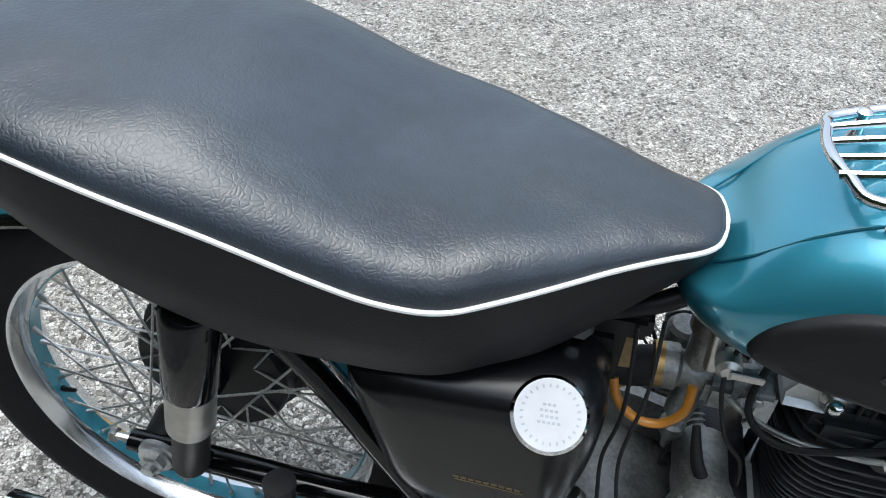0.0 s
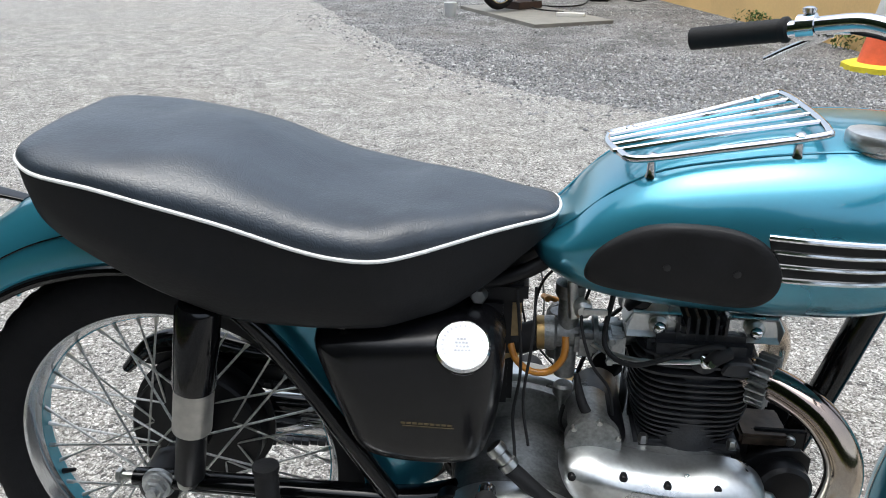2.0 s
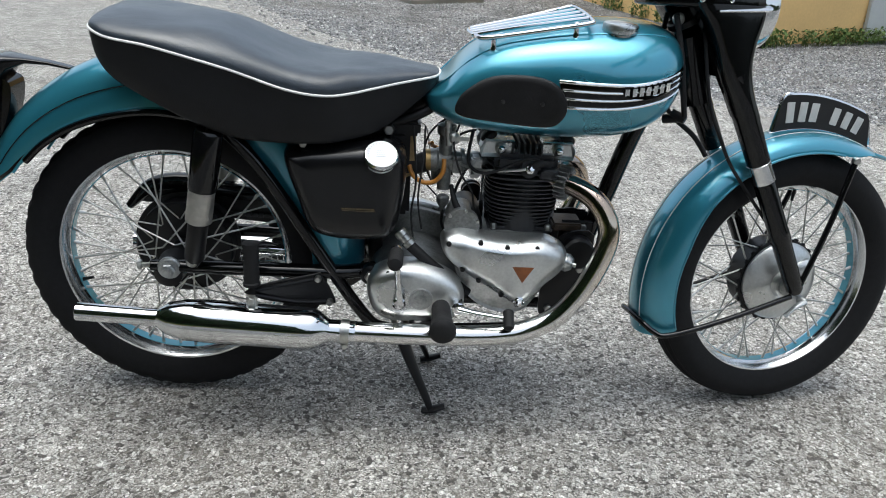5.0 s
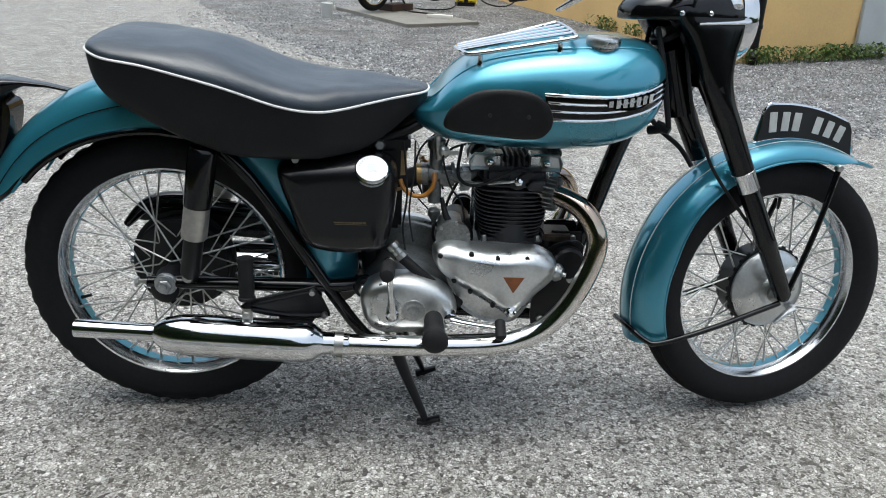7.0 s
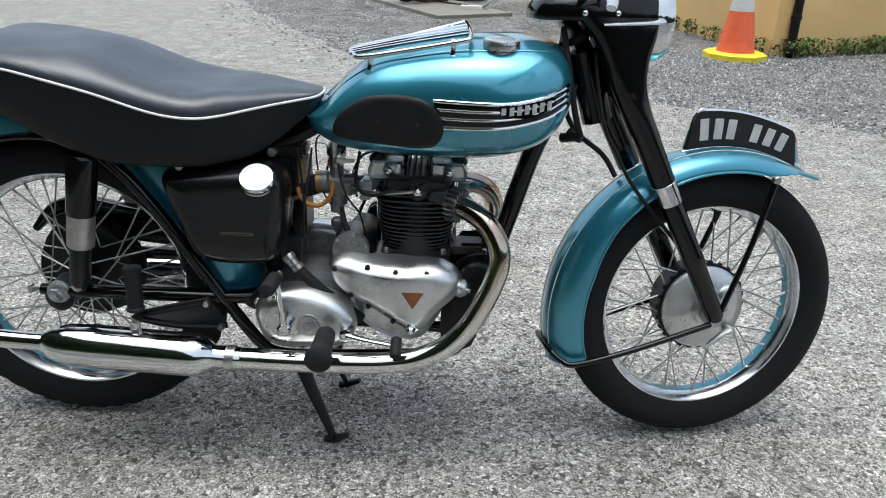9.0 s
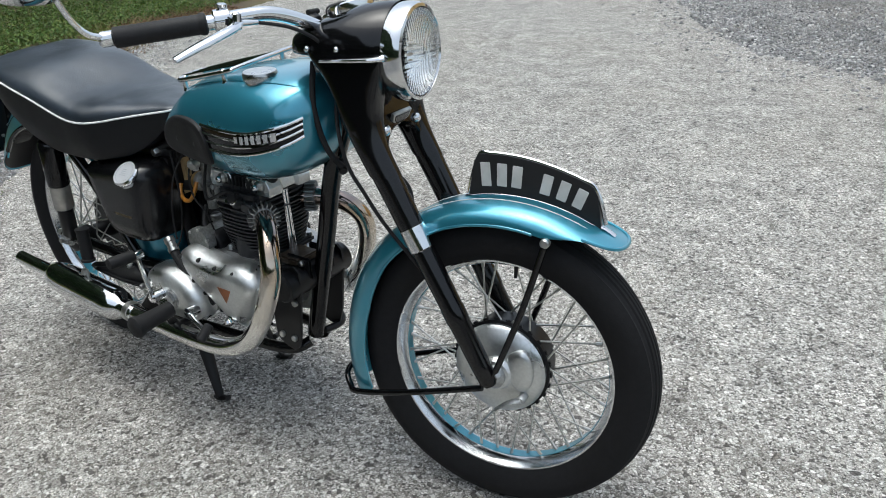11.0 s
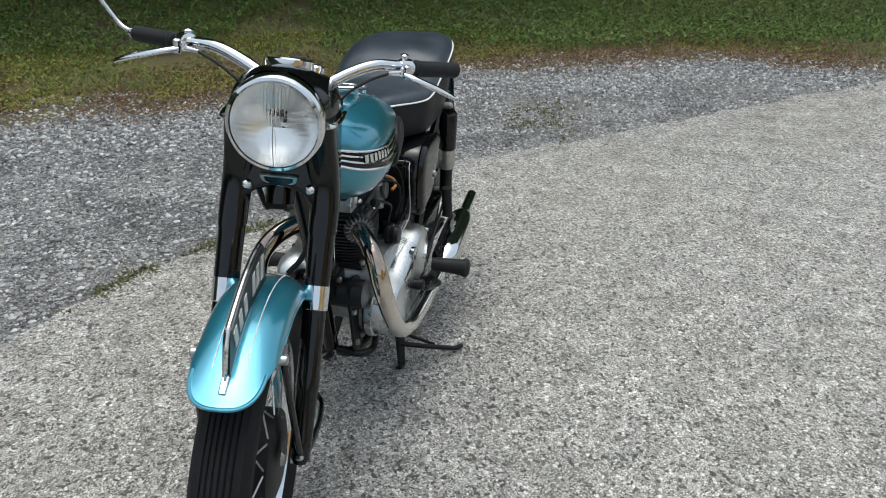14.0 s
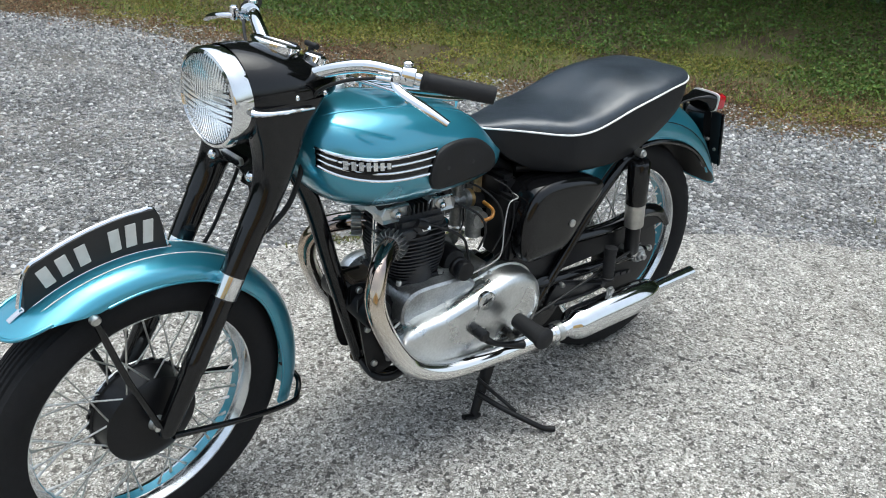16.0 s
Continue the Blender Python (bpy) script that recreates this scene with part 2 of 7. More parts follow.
M_SOIL = mat("leaf_litter_soil", (0.062, 0.036, 0.024), 0.9, var=0.5, scale=1.1, fine=70, bump=1.0, bscale=55, second=(0.105, 0.100, 0.030))


def glass_mat():
    """Clear pressed glass."""
    m = bpy.data.materials.new("lamp_glass")
    m.use_nodes = True
    b = m.node_tree.nodes["Principled BSDF"]
    b.inputs["Base Color"].default_value = (0.97, 0.98, 0.98, 1)
    b.inputs["Transmission Weight"].default_value = 1.0
    b.inputs["Roughness"].default_value = 0.035
    b.inputs["IOR"].default_value = 1.45
    return m


M_GLASS = glass_mat()


# ---------------------------------------------------------------- mesh helpers
def finish(bm, angle=38):
    bmesh.ops.remove_doubles(bm, verts=bm.verts, dist=1e-5)
    bmesh.ops.recalc_face_normals(bm, faces=bm.faces)
    lim = radians(angle)
    for f in bm.faces:
        f.smooth = True
    for e in bm.edges:
        if len(e.link_faces) == 2 and e.calc_face_angle(0) > lim:
            e.smooth = False


def part(name, bm, material, parent=None, label="", angle=38):
    finish(bm, angle)
    me = bpy.data.meshes.new(name)
    bm.to_mesh(me)
    bm.free()
    me.materials.append(material)
    ob = new(name, me)
    if parent:
        ob.parent = parent
    if label:
        tagged(ob, label=label)
    return ob


def turned(bm, m):
    bmesh.ops.transform(bm, matrix=m, verts=bm.verts)
    return bm


def spline(pts, n=8, closed=False):
    """Catmull-Rom through the points (tuples of any length)."""
    p = [np.array(q, float) for q in pts]
    k, out = len(p), []
    for i in range(k if closed else k - 1):
        a, b, c, d = (p[(i + j) % k] if closed else p[min(max(i + j, 0), k - 1)] for j in (-1, 0, 1, 2))
        for s in range(n):
            t = s / n
            out.append(0.5 * (2 * b + (c - a) * t + (2 * a - 5 * b + 4 * c - d) * t * t + (3 * b - a - 3 * c + d) * t ** 3))
    if not closed:
        out.append(p[-1])
    return out


def rings(bm, sections, cap=True, loop=False):
    """Skin between rings of equal length."""
    vs = [[bm.verts.new(tuple(v)) for v in s] for s in sections]
    k = len(vs[0])
    pairs = list(zip(vs, vs[1:])) + ([(vs[-1], vs[0])] if loop else [])
    for a, b in pairs:
        for i in range(k):
            j = (i + 1) % k
            bm.faces.new((a[i], a[j], b[j], b[i]))
    if cap and not loop:
        bm.faces.new(vs[0][::-1])
        bm.faces.new(vs[-1])
    return bm


def sheet(bm, rows):
    """Open grid of points."""
    vs = [[bm.verts.new(tuple(v)) for v in s] for s in rows]
    for a, b in zip(vs, vs[1:]):
        for i in range(len(a) - 1):
            bm.faces.new((a[i], a[i + 1], b[i + 1], b[i]))
    return bm


def tube(pts, r, seg=12, n=6, bm=None, closed=False, flat=1.0, cap=True):
    """A round bar along a smooth line; r may be a list, one for each given point."""
    bm = bm or bmesh.new()
    rr = r if isinstance(r, (list, tuple)) else [r] * len(pts)
    line = spline([(*p, q) for p, q in zip(pts, rr)], n, closed) if (len(pts) > 2 and n > 1) else [np.array((*p, q), float) for p, q in zip(pts, rr)]
    secs, up = [], None
    for i, p in enumerate(line):
        if closed:
            d = Vector(line[(i + 1) % len(line)][:3] - line[i - 1][:3])
        else:
            d = Vector(line[min(i + 1, len(line) - 1)][:3] - line[max(i - 1, 0)][:3])
        d.normalize()
        if up is None:
            up = d.orthogonal().normalized() if abs(d.z) > 0.95 else (Vector((0, 0, 1)) - d * d.z).normalized()
        else:
            up = (up - d * up.dot(d)).normalized()
        side = d.cross(up)
        secs.append([Vector(p[:3]) + float(p[3]) * (math.cos(a) * side + flat * math.sin(a) * up) for a in (2 * math.pi * k / seg for k in range(seg))])
    return rings(bm, secs, cap=cap, loop=closed)


def along(p, d):
    """A pose whose z runs along d from p."""
    return Matrix.Translation(p) @ Vector(d).to_track_quat("Z", "Y").to_matrix().to_4x4()


def lathe(profile, m=None, seg=28, bm=None, loop=False, cap=True):
    """Turn (radius, height) pairs round the local z of m."""
    bm = bm or bmesh.new()
    secs = [[(max(r, 1e-4) * math.cos(a), max(r, 1e-4) * math.sin(a), h) for a in (2 * math.pi * k / seg for k in range(seg))] for r, h in profile]
    if m is not None:
        secs = [[m @ Vector(v) for v in s] for s in secs]
    return rings(bm, secs, cap, loop)


def box(c, s, bevel=0.003, m=None, bm=None):
    bm = bm or bmesh.new()
    made = bmesh.ops.create_cube(bm, size=1)
    vs = made["verts"]
    for v in vs:
        v.co = Vector((v.co.x * s[0] + c[0], v.co.y * s[1] + c[1], v.co.z * s[2] + c[2]))
        if m is not None:
            v.co = m @ v.co
    if bevel:
        es = list({e for v in vs for e in v.link_edges})
        bmesh.ops.bevel(bm, geom=es, offset=bevel, segments=2, affect='EDGES')
    return bm


def pillow(outline, y0, steps, n=6, bm=None, m=None):
    """A cast cover: an (x, z) outline carried along y in steps of (y, inset)."""
    bm = bm or bmesh.new()
    line = [Vector(p) for p in (spline(outline, n, True) if n > 1 else [np.array(p, float) for p in outline])]
    k = len(line)
    area = sum(line[i].x * line[(i + 1) % k].y - line[(i + 1) % k].x * line[i].y for i in range(k))
    nor = []
    for i in range(k):
        d = (line[(i + 1) % k] - line[i - 1]).normalized()
        nor.append(Vector((-d.y, d.x)) * (1 if area > 0 else -1))
    mid = sum(line, Vector((0, 0))) / k
    mean = sum((p - mid).length for p in line) / k
    secs = []
    for y, ins in steps:
        near, far = min(ins, 0.012), max(0.0, ins - 0.012) / mean
        ring = []
        for p, q in zip(line, nor):
            v = p + q * near
            v = v + (mid - v) * far
            ring.append(Vector((v.x, y0 + y, v.y)))
        secs.append(ring)
    ends = [Vector((mid.x, y0 + steps[0][0], mid.y)), Vector((mid.x, y0 + steps[-1][0], mid.y))]
    if m is not None:
        secs, ends = [[m @ v for v in s] for s in secs], [m @ v for v in ends]
    if k < 14:
        return rings(bm, secs)
    vs = [[bm.verts.new(tuple(v)) for v in s] for s in secs]
    for r0, r1 in zip(vs, vs[1:]):
        for i in range(k):
            j = (i + 1) % k
            bm.faces.new((r0[i], r0[j], r1[j], r1[i]))
    for ring, c in ((vs[0], ends[0]), (vs[-1], ends[1])):
        c = bm.verts.new(tuple(c))
        for i in range(k):
            bm.faces.new((ring[i], ring[(i + 1) % k], c))
    return bm


def bolt(p, d, r=0.006, h=0.006, bm=None):
    m = along(p, d)
    return lathe([(r, 0), (r, h * 0.8), (r * 0.8, h), (0, h)], m, 6, bm)


def dome(p, d, r=0.006, bm=None):
    return lathe([(r, 0), (r * 0.95, r * 0.3), (r * 0.7, r * 0.65), (r * 0.3, r * 0.85), (0, r * 0.9)], along(p, d), 10, bm)


SHARED = {}


def piece(name, key, build, m, material, parent, turn=None):
    """One small repeat on a shared mesh."""
    if key not in SHARED:
        bm = build()
        finish(bm)
        SHARED[key] = bpy.data.meshes.new(name)
        bm.to_mesh(SHARED[key])
        bm.free()
        SHARED[key].materials.append(material)
    ob = new(name, SHARED[key])
    ob.matrix_world = (turn @ m) if turn is not None else m
    ob.parent = parent
    return ob


def screw(parent, p, d, r=0.006, h=0.005, material=None, sides=12, turn=None):
    key = ("screw", r, h, sides, (material or M_STEEL).name)
    return piece("screw", key, lambda: lathe([(r, -h), (r, h * 0.6), (r * 0.75, h), (0, h)], None, sides), along(p, d), material or M_STEEL, parent, turn)


# ---------------------------------------------------------------- the blue motorcycle
bike = tagged(new("motorcycle"), "classic metallic blue twin motorcycle with black seat on its centre stand", "motorcycle")

# fork, lamp and bars are turned to the left about the raked steering axis
STEER_AT, STEER_AXIS = Vector((1.052, 0.0125, 0.80)), Vector((-0.477, 0, 0.879)).normalized()
STEER = Matrix.Translation(STEER_AT) @ Matrix.Rotation(radians(12.5), 4, STEER_AXIS) @ Matrix.Translation(-STEER_AT) @ Matrix.Translation((0, 0.0150, 0))
STEER_BARS = STEER @ Matrix.Translation((0, -0.0040, 0))
# the fork leans a little towards the right
STEER = STEER @ Matrix.Translation((0, 0, 0.45)) @ pose(0, 0, 0, 1.5) @ Matrix.Translation((0, 0, -0.45))


def fork_part(name, bm, material, parent=None, label="", angle=38):
    return part(name, turned(bm, STEER), material, parent or bike, label, angle)


# ---- wheels
def tyre_mesh(centre, r, w, ribs, block):
    """A tyre round y, with its tread cut as ribs or blocks."""
    prof = []
    rim_r = r - 0.083
    prof += [(rim_r, -w * 0.62), (rim_r + 0.012, -w * 0.80), (r - 0.046, -w * 1.0), (r - 0.024, -w * 0.93), (r - 0.011, -w * 0.74)]
    xs = np.linspace(-0.66, 0.66, ribs * 4 + 1)
    for i, x in enumerate(xs):
        deep = 0.004 if (i % 4 == 0 and 0 < i < len(xs) - 1) else 0.0
        prof.append((r - 0.011 * (x / 0.66) ** 2 - deep, x * w))
    prof += [(r - 0.011, w * 0.74), (r - 0.024, w * 0.93), (r - 0.046, w * 1.0), (rim_r + 0.012, w * 0.80), (rim_r, w * 0.62)]
    seg = 144
    bm = bmesh.new()
    secs = []
    for k in range(seg):
        a = 2 * math.pi * k / seg
        cut = 0.0035 if (block and k % 3 == 0) else 0.0
        secs.append([(centre[0] + (q - (cut if q > r - 0.02 else 0)) * math.cos(a), centre[1] + y, centre[2] + (q - (cut if q > r - 0.02 else 0)) * math.sin(a)) for q, y in prof])
    return rings(bm, secs, loop=True)


def rim_mesh(centre, r):
    """The flanged well of a chromed steel rim, r at its lip."""
    prof = [(r, -0.034), (r + 0.002, -0.030), (r - 0.006, -0.027), (r - 0.010, -0.018), (r - 0.016, -0.010), (r - 0.016, 0.010), (r - 0.010, 0.018),
            (r - 0.006, 0.027), (r + 0.002, 0.030), (r, 0.034), (r - 0.009, 0.033), (r - 0.015, 0.024), (r - 0.021, 0.012), (r - 0.021, -0.012), (r - 0.015, -0.024), (r - 0.009, -0.033)]
    return lathe(prof, Matrix.Translation(centre) @ pose(0, 0, 0, 90), 96, loop=True)


def band_mesh(centre, r, w):
    return lathe([(r, -w), (r - 0.0015, -w), (r - 0.0015, w), (r, w)], Matrix.Translation(centre) @ pose(0, 0, 0, 90), 96, loop=True)


SPOKE = None


def spokes(wheel, centre, rim_r, hub_r, hub_y, turn):
    """Forty crossed wire spokes with nipples, each an object on shared meshes."""
    global SPOKE
    if SPOKE is None:
        bm = tube([(0, 0, 0), (0, 0, 0.985)], 0.0019, 6, 1)
        finish(bm)
        SPOKE = bpy.data.meshes.new("spoke")
        bm.to_mesh(SPOKE)
        bm.free()
        SPOKE.materials.append(M_SPOKE)
    for k in range(40):
        side = 1 if k % 2 else -1
        lean = 1 if (k // 2) % 2 else -1
        a = 2 * math.pi * (k + 0.5) / 40
        b = a + lean * radians(62)
        p = turn @ (Vector(centre) + Vector((hub_r * math.cos(b), side * hub_y[k % 2], hub_r * math.sin(b))))
        q = turn @ (Vector(centre) + Vector((rim_r * math.cos(a), side * 0.004, rim_r * math.sin(a))))
        d = q - p
        ob = new("spoke", SPOKE)
        ob.matrix_world = along(p, d) @ Matrix.Diagonal((1, 1, d.length, 1))
        ob.parent = wheel
        piece("spoke_nipple", "nipple", lambda: lathe([(0.0032, -0.016), (0.0034, -0.002), (0.0045, 0.0), (0.0045, 0.003)], None, 6), along(q, d), M_STEEL, wheel)


REAR, FRONT = Vector((0.003, 0.0, 0.330)), Vector((1.374, 0.0, 0.314))
rear = part("rear_wheel", rim_mesh(REAR, 0.253), M_RIM, bike, "chromed rim with blue centre band and wire spokes")
part("tyre", tyre_mesh(REAR, 0.328, 0.050, 5, True), M_TYRE, rear, "black block-tread tyre")
part("rim_band", band_mesh(REAR, 0.2325, 0.011), M_RIMBLUE, rear, "blue painted rim centre")
yaxis = pose(0, 0, 0, 90)
part("hub", lathe([(0.014, 0.115), (0.030, 0.105), (0.034, 0.05), (0.026, 0.04), (0.026, -0.045), (0.046, -0.05), (0.046, -0.058), (0.022, -0.064), (0.014, -0.10)], Matrix.Translation(REAR) @ yaxis, 32), M_SATIN, rear)
part("brake_drum", lathe([(0.02, -0.030), (0.104, -0.032), (0.108, -0.036), (0.108, -0.070), (0.119, -0.071), (0.119, -0.077), (0.102, -0.080), (0.03, -0.084)], Matrix.Translation(REAR) @ yaxis, 48), M_SATIN, rear, "black brake drum with sprocket")
spokes(rear, REAR, 0.233, 0.043, (0.052, 0.040), Matrix())

front = fork_part("front_wheel", rim_mesh(FRONT, 0.237), M_RIM, bike, "chromed rim with blue centre band and wire spokes")
fork_part("tyre", tyre_mesh(FRONT, 0.311, 0.050, 7, False), M_TYRE, front, "black ribbed tyre")
fork_part("rim_band", band_mesh(FRONT, 0.2165, 0.010), M_RIMBLUE, front, "blue painted rim centre")
fork_part("hub", lathe([(0.012, 0.080), (0.024, 0.07), (0.024, 0.02), (0.030, -0.03), (0.012, -0.06)], Matrix.Translation(FRONT) @ yaxis, 28), M_CASTALU, front)
fork_part("brake_drum", lathe([(0.02, -0.052), (0.060, -0.052), (0.088, -0.044), (0.093, -0.040), (0.096, 0.010), (0.100, 0.012), (0.100, 0.020), (0.094, 0.022)], Matrix.Translation(FRONT) @ yaxis, 48), M_SATIN, front, "black finned brake drum")
bm = lathe([(0.094, 0.022), (0.095, 0.030), (0.088, 0.038), (0.050, 0.046), (0.030, 0.048), (0.026, 0.056), (0.0, 0.056)], Matrix.Translation(FRONT) @ yaxis, 48)
plate_front = fork_part("brake_plate", bm, M_ALU, front, "polished aluminium brake plate")
for k in range(26):
    a = 2 * math.pi * k / 26
    piece("drum_bolt", "drum_bolt", lambda: box((0, 0, 0), (0.010, 0.006, 0.010), 0.001), Matrix.Translation(FRONT + Vector((0.099 * math.cos(a), -0.016, 0.099 * math.sin(a)))) @ pose(0, 0, 0, 0, -math.degrees(a)), M_SATIN, front, STEER)
# boss, air cover and cam lever of the front brake
fork_part("plate_boss", lathe([(0.034, 0.040), (0.036, 0.052), (0.030, 0.060), (0.016, 0.062), (0.014, 0.070), (0, 0.071)], Matrix.Translation(FRONT) @ yaxis, 28), M_ALU, plate_front)
fork_part("air_cover", pillow([(1.395, 0.352), (1.428, 0.372), (1.448, 0.345), (1.446, 0.300), (1.425, 0.280), (1.400, 0.300)], 0, [(-0.036, 0.0), (-0.048, 0.001), (-0.053, 0.006), (-0.055, 0.012)], 4), M_ALU, plate_front)
bm = tube([(1.430, -0.060, 0.270), (1.405, -0.066, 0.262), (1.378, -0.068, 0.240)], [0.010, 0.007, 0.006], 10, 4, flat=0.6)
lathe([(0.009, -0.02), (0.009, 0.012), (0.006, 0.016)], along((1.430, -0.048, 0.270), (0, -1, 0)), 14, bm)
fork_part("brake_lever", bm, M_CASTALU, plate_front)
spokes(front, FRONT, 0.217, 0.060, (0.020, 0.048), STEER)
for nm, c, t in (("valve_stem", REAR, Matrix()),):
    a = radians(198)
    part(nm, tube([(c.x + 0.236 * math.cos(a), 0, c.z + 0.236 * math.sin(a)), (c.x + 0.206 * math.cos(a), -0.004, c.z + 0.206 * math.sin(a))], [0.005, 0.003], 8, 1), M_SATIN, rear)
bm = tube([(FRONT.x + 0.02, 0.004, FRONT.z + 0.217), (FRONT.x + 0.018, 0.004, FRONT.z + 0.185)], [0.005, 0.0035], 8, 1)
fork_part("valve_stem", bm, M_SATIN, front)


# ---- mudguards
def guard_mesh(c, a0, a1, r_top, edge, w, n=46, flare=0.0, taper=0.0, sweep=0.0):
    """A domed mudguard blade round y; angles in degrees from +x, edge: the rolled edge's radius by angle."""
    rows = []
    for i in range(n + 1):
        s = i / n
        deg = a0 + (a1 - a0) * s
        a, r_edge, r_crown = radians(deg), edge(deg), r_top(deg) if callable(r_top) else r_top
        out = flare * max(0.0, 1 - s / 0.12) ** 2
        ww = w * (1 - taper * max(0.0, 1 - s / 0.10) ** 2)
        half = []
        for u in np.linspace(-1, 1, 25):
            k = abs(u)
            y = ww * math.copysign(math.sin(k * math.pi / 2) ** 0.95, u)
            a = radians(deg + sweep * k ** 2.4 * max(0.0, 1 - s / 0.16))
            r = r_edge + (r_crown - r_edge) * max(0.0, math.cos(k * math.pi / 2)) ** 0.9 + out * (1 - 0.2 * k)
            half.append((c[0] + r * math.cos(a), c[1] + y, c[2] + r * math.sin(a)))
        rows.append(half)
    bm = sheet(bmesh.new(), rows)
    bmesh.ops.solidify(bm, geom=bm.faces[:], thickness=0.0018)
    return bm


def guard_edge(c, a0, a1, edge, w, sgn, rad=0.003):
    return tube([(c[0] + edge(a) * math.cos(radians(a)), sgn * w, c[2] + edge(a) * math.sin(radians(a))) for a in np.linspace(a0, a1, 24)], rad, 8, 2)


RG, FG = (0.034, 0, 0.345), (1.380, 0, 0.304)
rear_edge = lambda a: float(np.interp(a, [-8, 40, 56, 74, 90, 110, 135, 165], [0.272, 0.272, 0.284, 0.318, 0.330, 0.342, 0.366, 0.385]))
front_edge = lambda a: float(np.interp(a, [52, 62, 75, 110, 140, 160, 200], [0.345, 0.335, 0.323, 0.322, 0.314, 0.298, 0.294]))
rear_crown = lambda a: float(np.interp(a, [-8, 10, 30, 60, 85], [0.374, 0.378, 0.390, 0.425, 0.443]))
rear_guard = part("rear_mudguard", guard_mesh(RG, 165, -1, rear_crown, rear_edge, 0.084, n=60, sweep=-15), M_PAINT, bike, "metallic blue rear mudguard")
for sgn in (-1, 1):
    part("guard_edge", guard_edge(RG, 150, -1, rear_edge, 0.083, sgn), M_PAINT, rear_guard)
    seam = [(RG[0] + (0.57 * rear_edge(a) + 0.43 * rear_crown(a)) * math.cos(radians(a)), sgn * 0.0785, RG[2] + (0.57 * rear_edge(a) + 0.43 * rear_crown(a)) * math.sin(radians(a))) for a in np.linspace(150, 88, 22)]
    part("guard_line", tube(seam, 0.0012, 6, 2), M_BLACK, rear_guard, "thin dark line along the guard")
    stay = [(RG[0] + (rear_edge(a) - 0.007) * math.cos(radians(a)), sgn * 0.090, RG[2] + (rear_edge(a) - 0.007) * math.sin(radians(a))) for a in np.linspace(144, 86, 10)]
    part("guard_stay", tube(stay + [(0.10, sgn * 0.118, 0.672), (0.15, sgn * 0.118, 0.655)], 0.007, 8, 3), M_BLACK, rear_guard, "black mudguard loop")
part("guard_lining", guard_mesh(RG, 164, 0, lambda a: rear_crown(a) - 0.0035, lambda a: rear_edge(a) + 0.001, 0.0805, n=60, sweep=-15), M_SATIN, rear_guard, "black inner face of the mudguard")
fg = fork_part("front_mudguard", guard_mesh(FG, 53, 197, 0.362, front_edge, 0.069, n=60, flare=0.010, taper=0.16, sweep=11), M_PAINT, bike, "metallic blue valanced front mudguard")
for sgn in (-1, 1):
    fork_part("guard_edge", guard_edge(FG, 78, 196, front_edge, 0.068, sgn), M_PAINT, fg)
    line = [(front_edge(a) + (0.362 - front_edge(a)) * 0.946 + 0.0004, radians(a)) for a in np.linspace(62, 194, 26)]
    bm = tube([(FG[0] + r * math.cos(a), sgn * 0.026, FG[2] + r * math.sin(a)) for r, a in line], 0.0009, 6, 2)
    fork_part("pinstripe", bm, M_WHITE, fg)
bm = tube([(FG[0] + (0.3635 if a > 62 else 0.3685) * math.cos(radians(a)), 0, FG[2] + (0.3635 if a > 62 else 0.3685) * math.sin(radians(a))) for a in np.linspace(57, 104, 14)], 0.006, 8, 2, flat=0.5)
fork_part("chrome_strip", bm, M_CHROME, fg, "chrome strip under the plate")
for sgn in (-1, 1):
    # stays from the axle back to the tail of the guard, and up to its front
    bm = tube([(1.362, sgn * 0.092, 0.300), (1.20, sgn * 0.095, 0.252), (1.075, sgn * 0.085, 0.218), (1.045, sgn * 0.070, 0.220), (1.024, sgn * 0.045, 0.236), (1.020, 0, 0.240)], 0.0065, 10, 5)
    fork_part("guard_stay", bm, M_BLACK, fg)
    bm = tube([(1.382, sgn * 0.090, 0.325), (1.435, sgn * 0.082, 0.47), (1.474, sgn * 0.073, 0.608)], 0.0065, 10, 4)
    fork_part("guard_stay", bm, M_BLACK, fg)
    screw(fg, (1.474, sgn * 0.074, 0.610), (0, sgn, 0), 0.009, 0.006, turn=STEER)
    bm = tube([(1.222, sgn * 0.074, 0.600), (1.268, sgn * 0.084, 0.50), (1.310, sgn * 0.088, 0.42)], [0.013, 0.011, 0.009], 10, 4, flat=0.45)
    fork_part("guard_bracket", bm, M_PAINT, fg, "blue guard bracket")

# rolled lip round the front of the guard
lip = []
for u in np.linspace(-1, 1, 21):
    k = abs(u)
    a = radians(53 + 11 * k ** 2.4)
    r = front_edge(53) + (0.362 - front_edge(53)) * max(0.0, math.cos(k * math.pi / 2)) ** 0.9 + 0.010 * (1 - 0.2 * k)
    lip.append((FG[0] + r * math.cos(a), 0.069 * 0.84 * math.copysign(math.sin(k * math.pi / 2) ** 0.95, u), FG[2] + r * math.sin(a)))
fork_part("guard_lip", tube(lip, 0.0036, 8, 2), M_PAINT, fg)

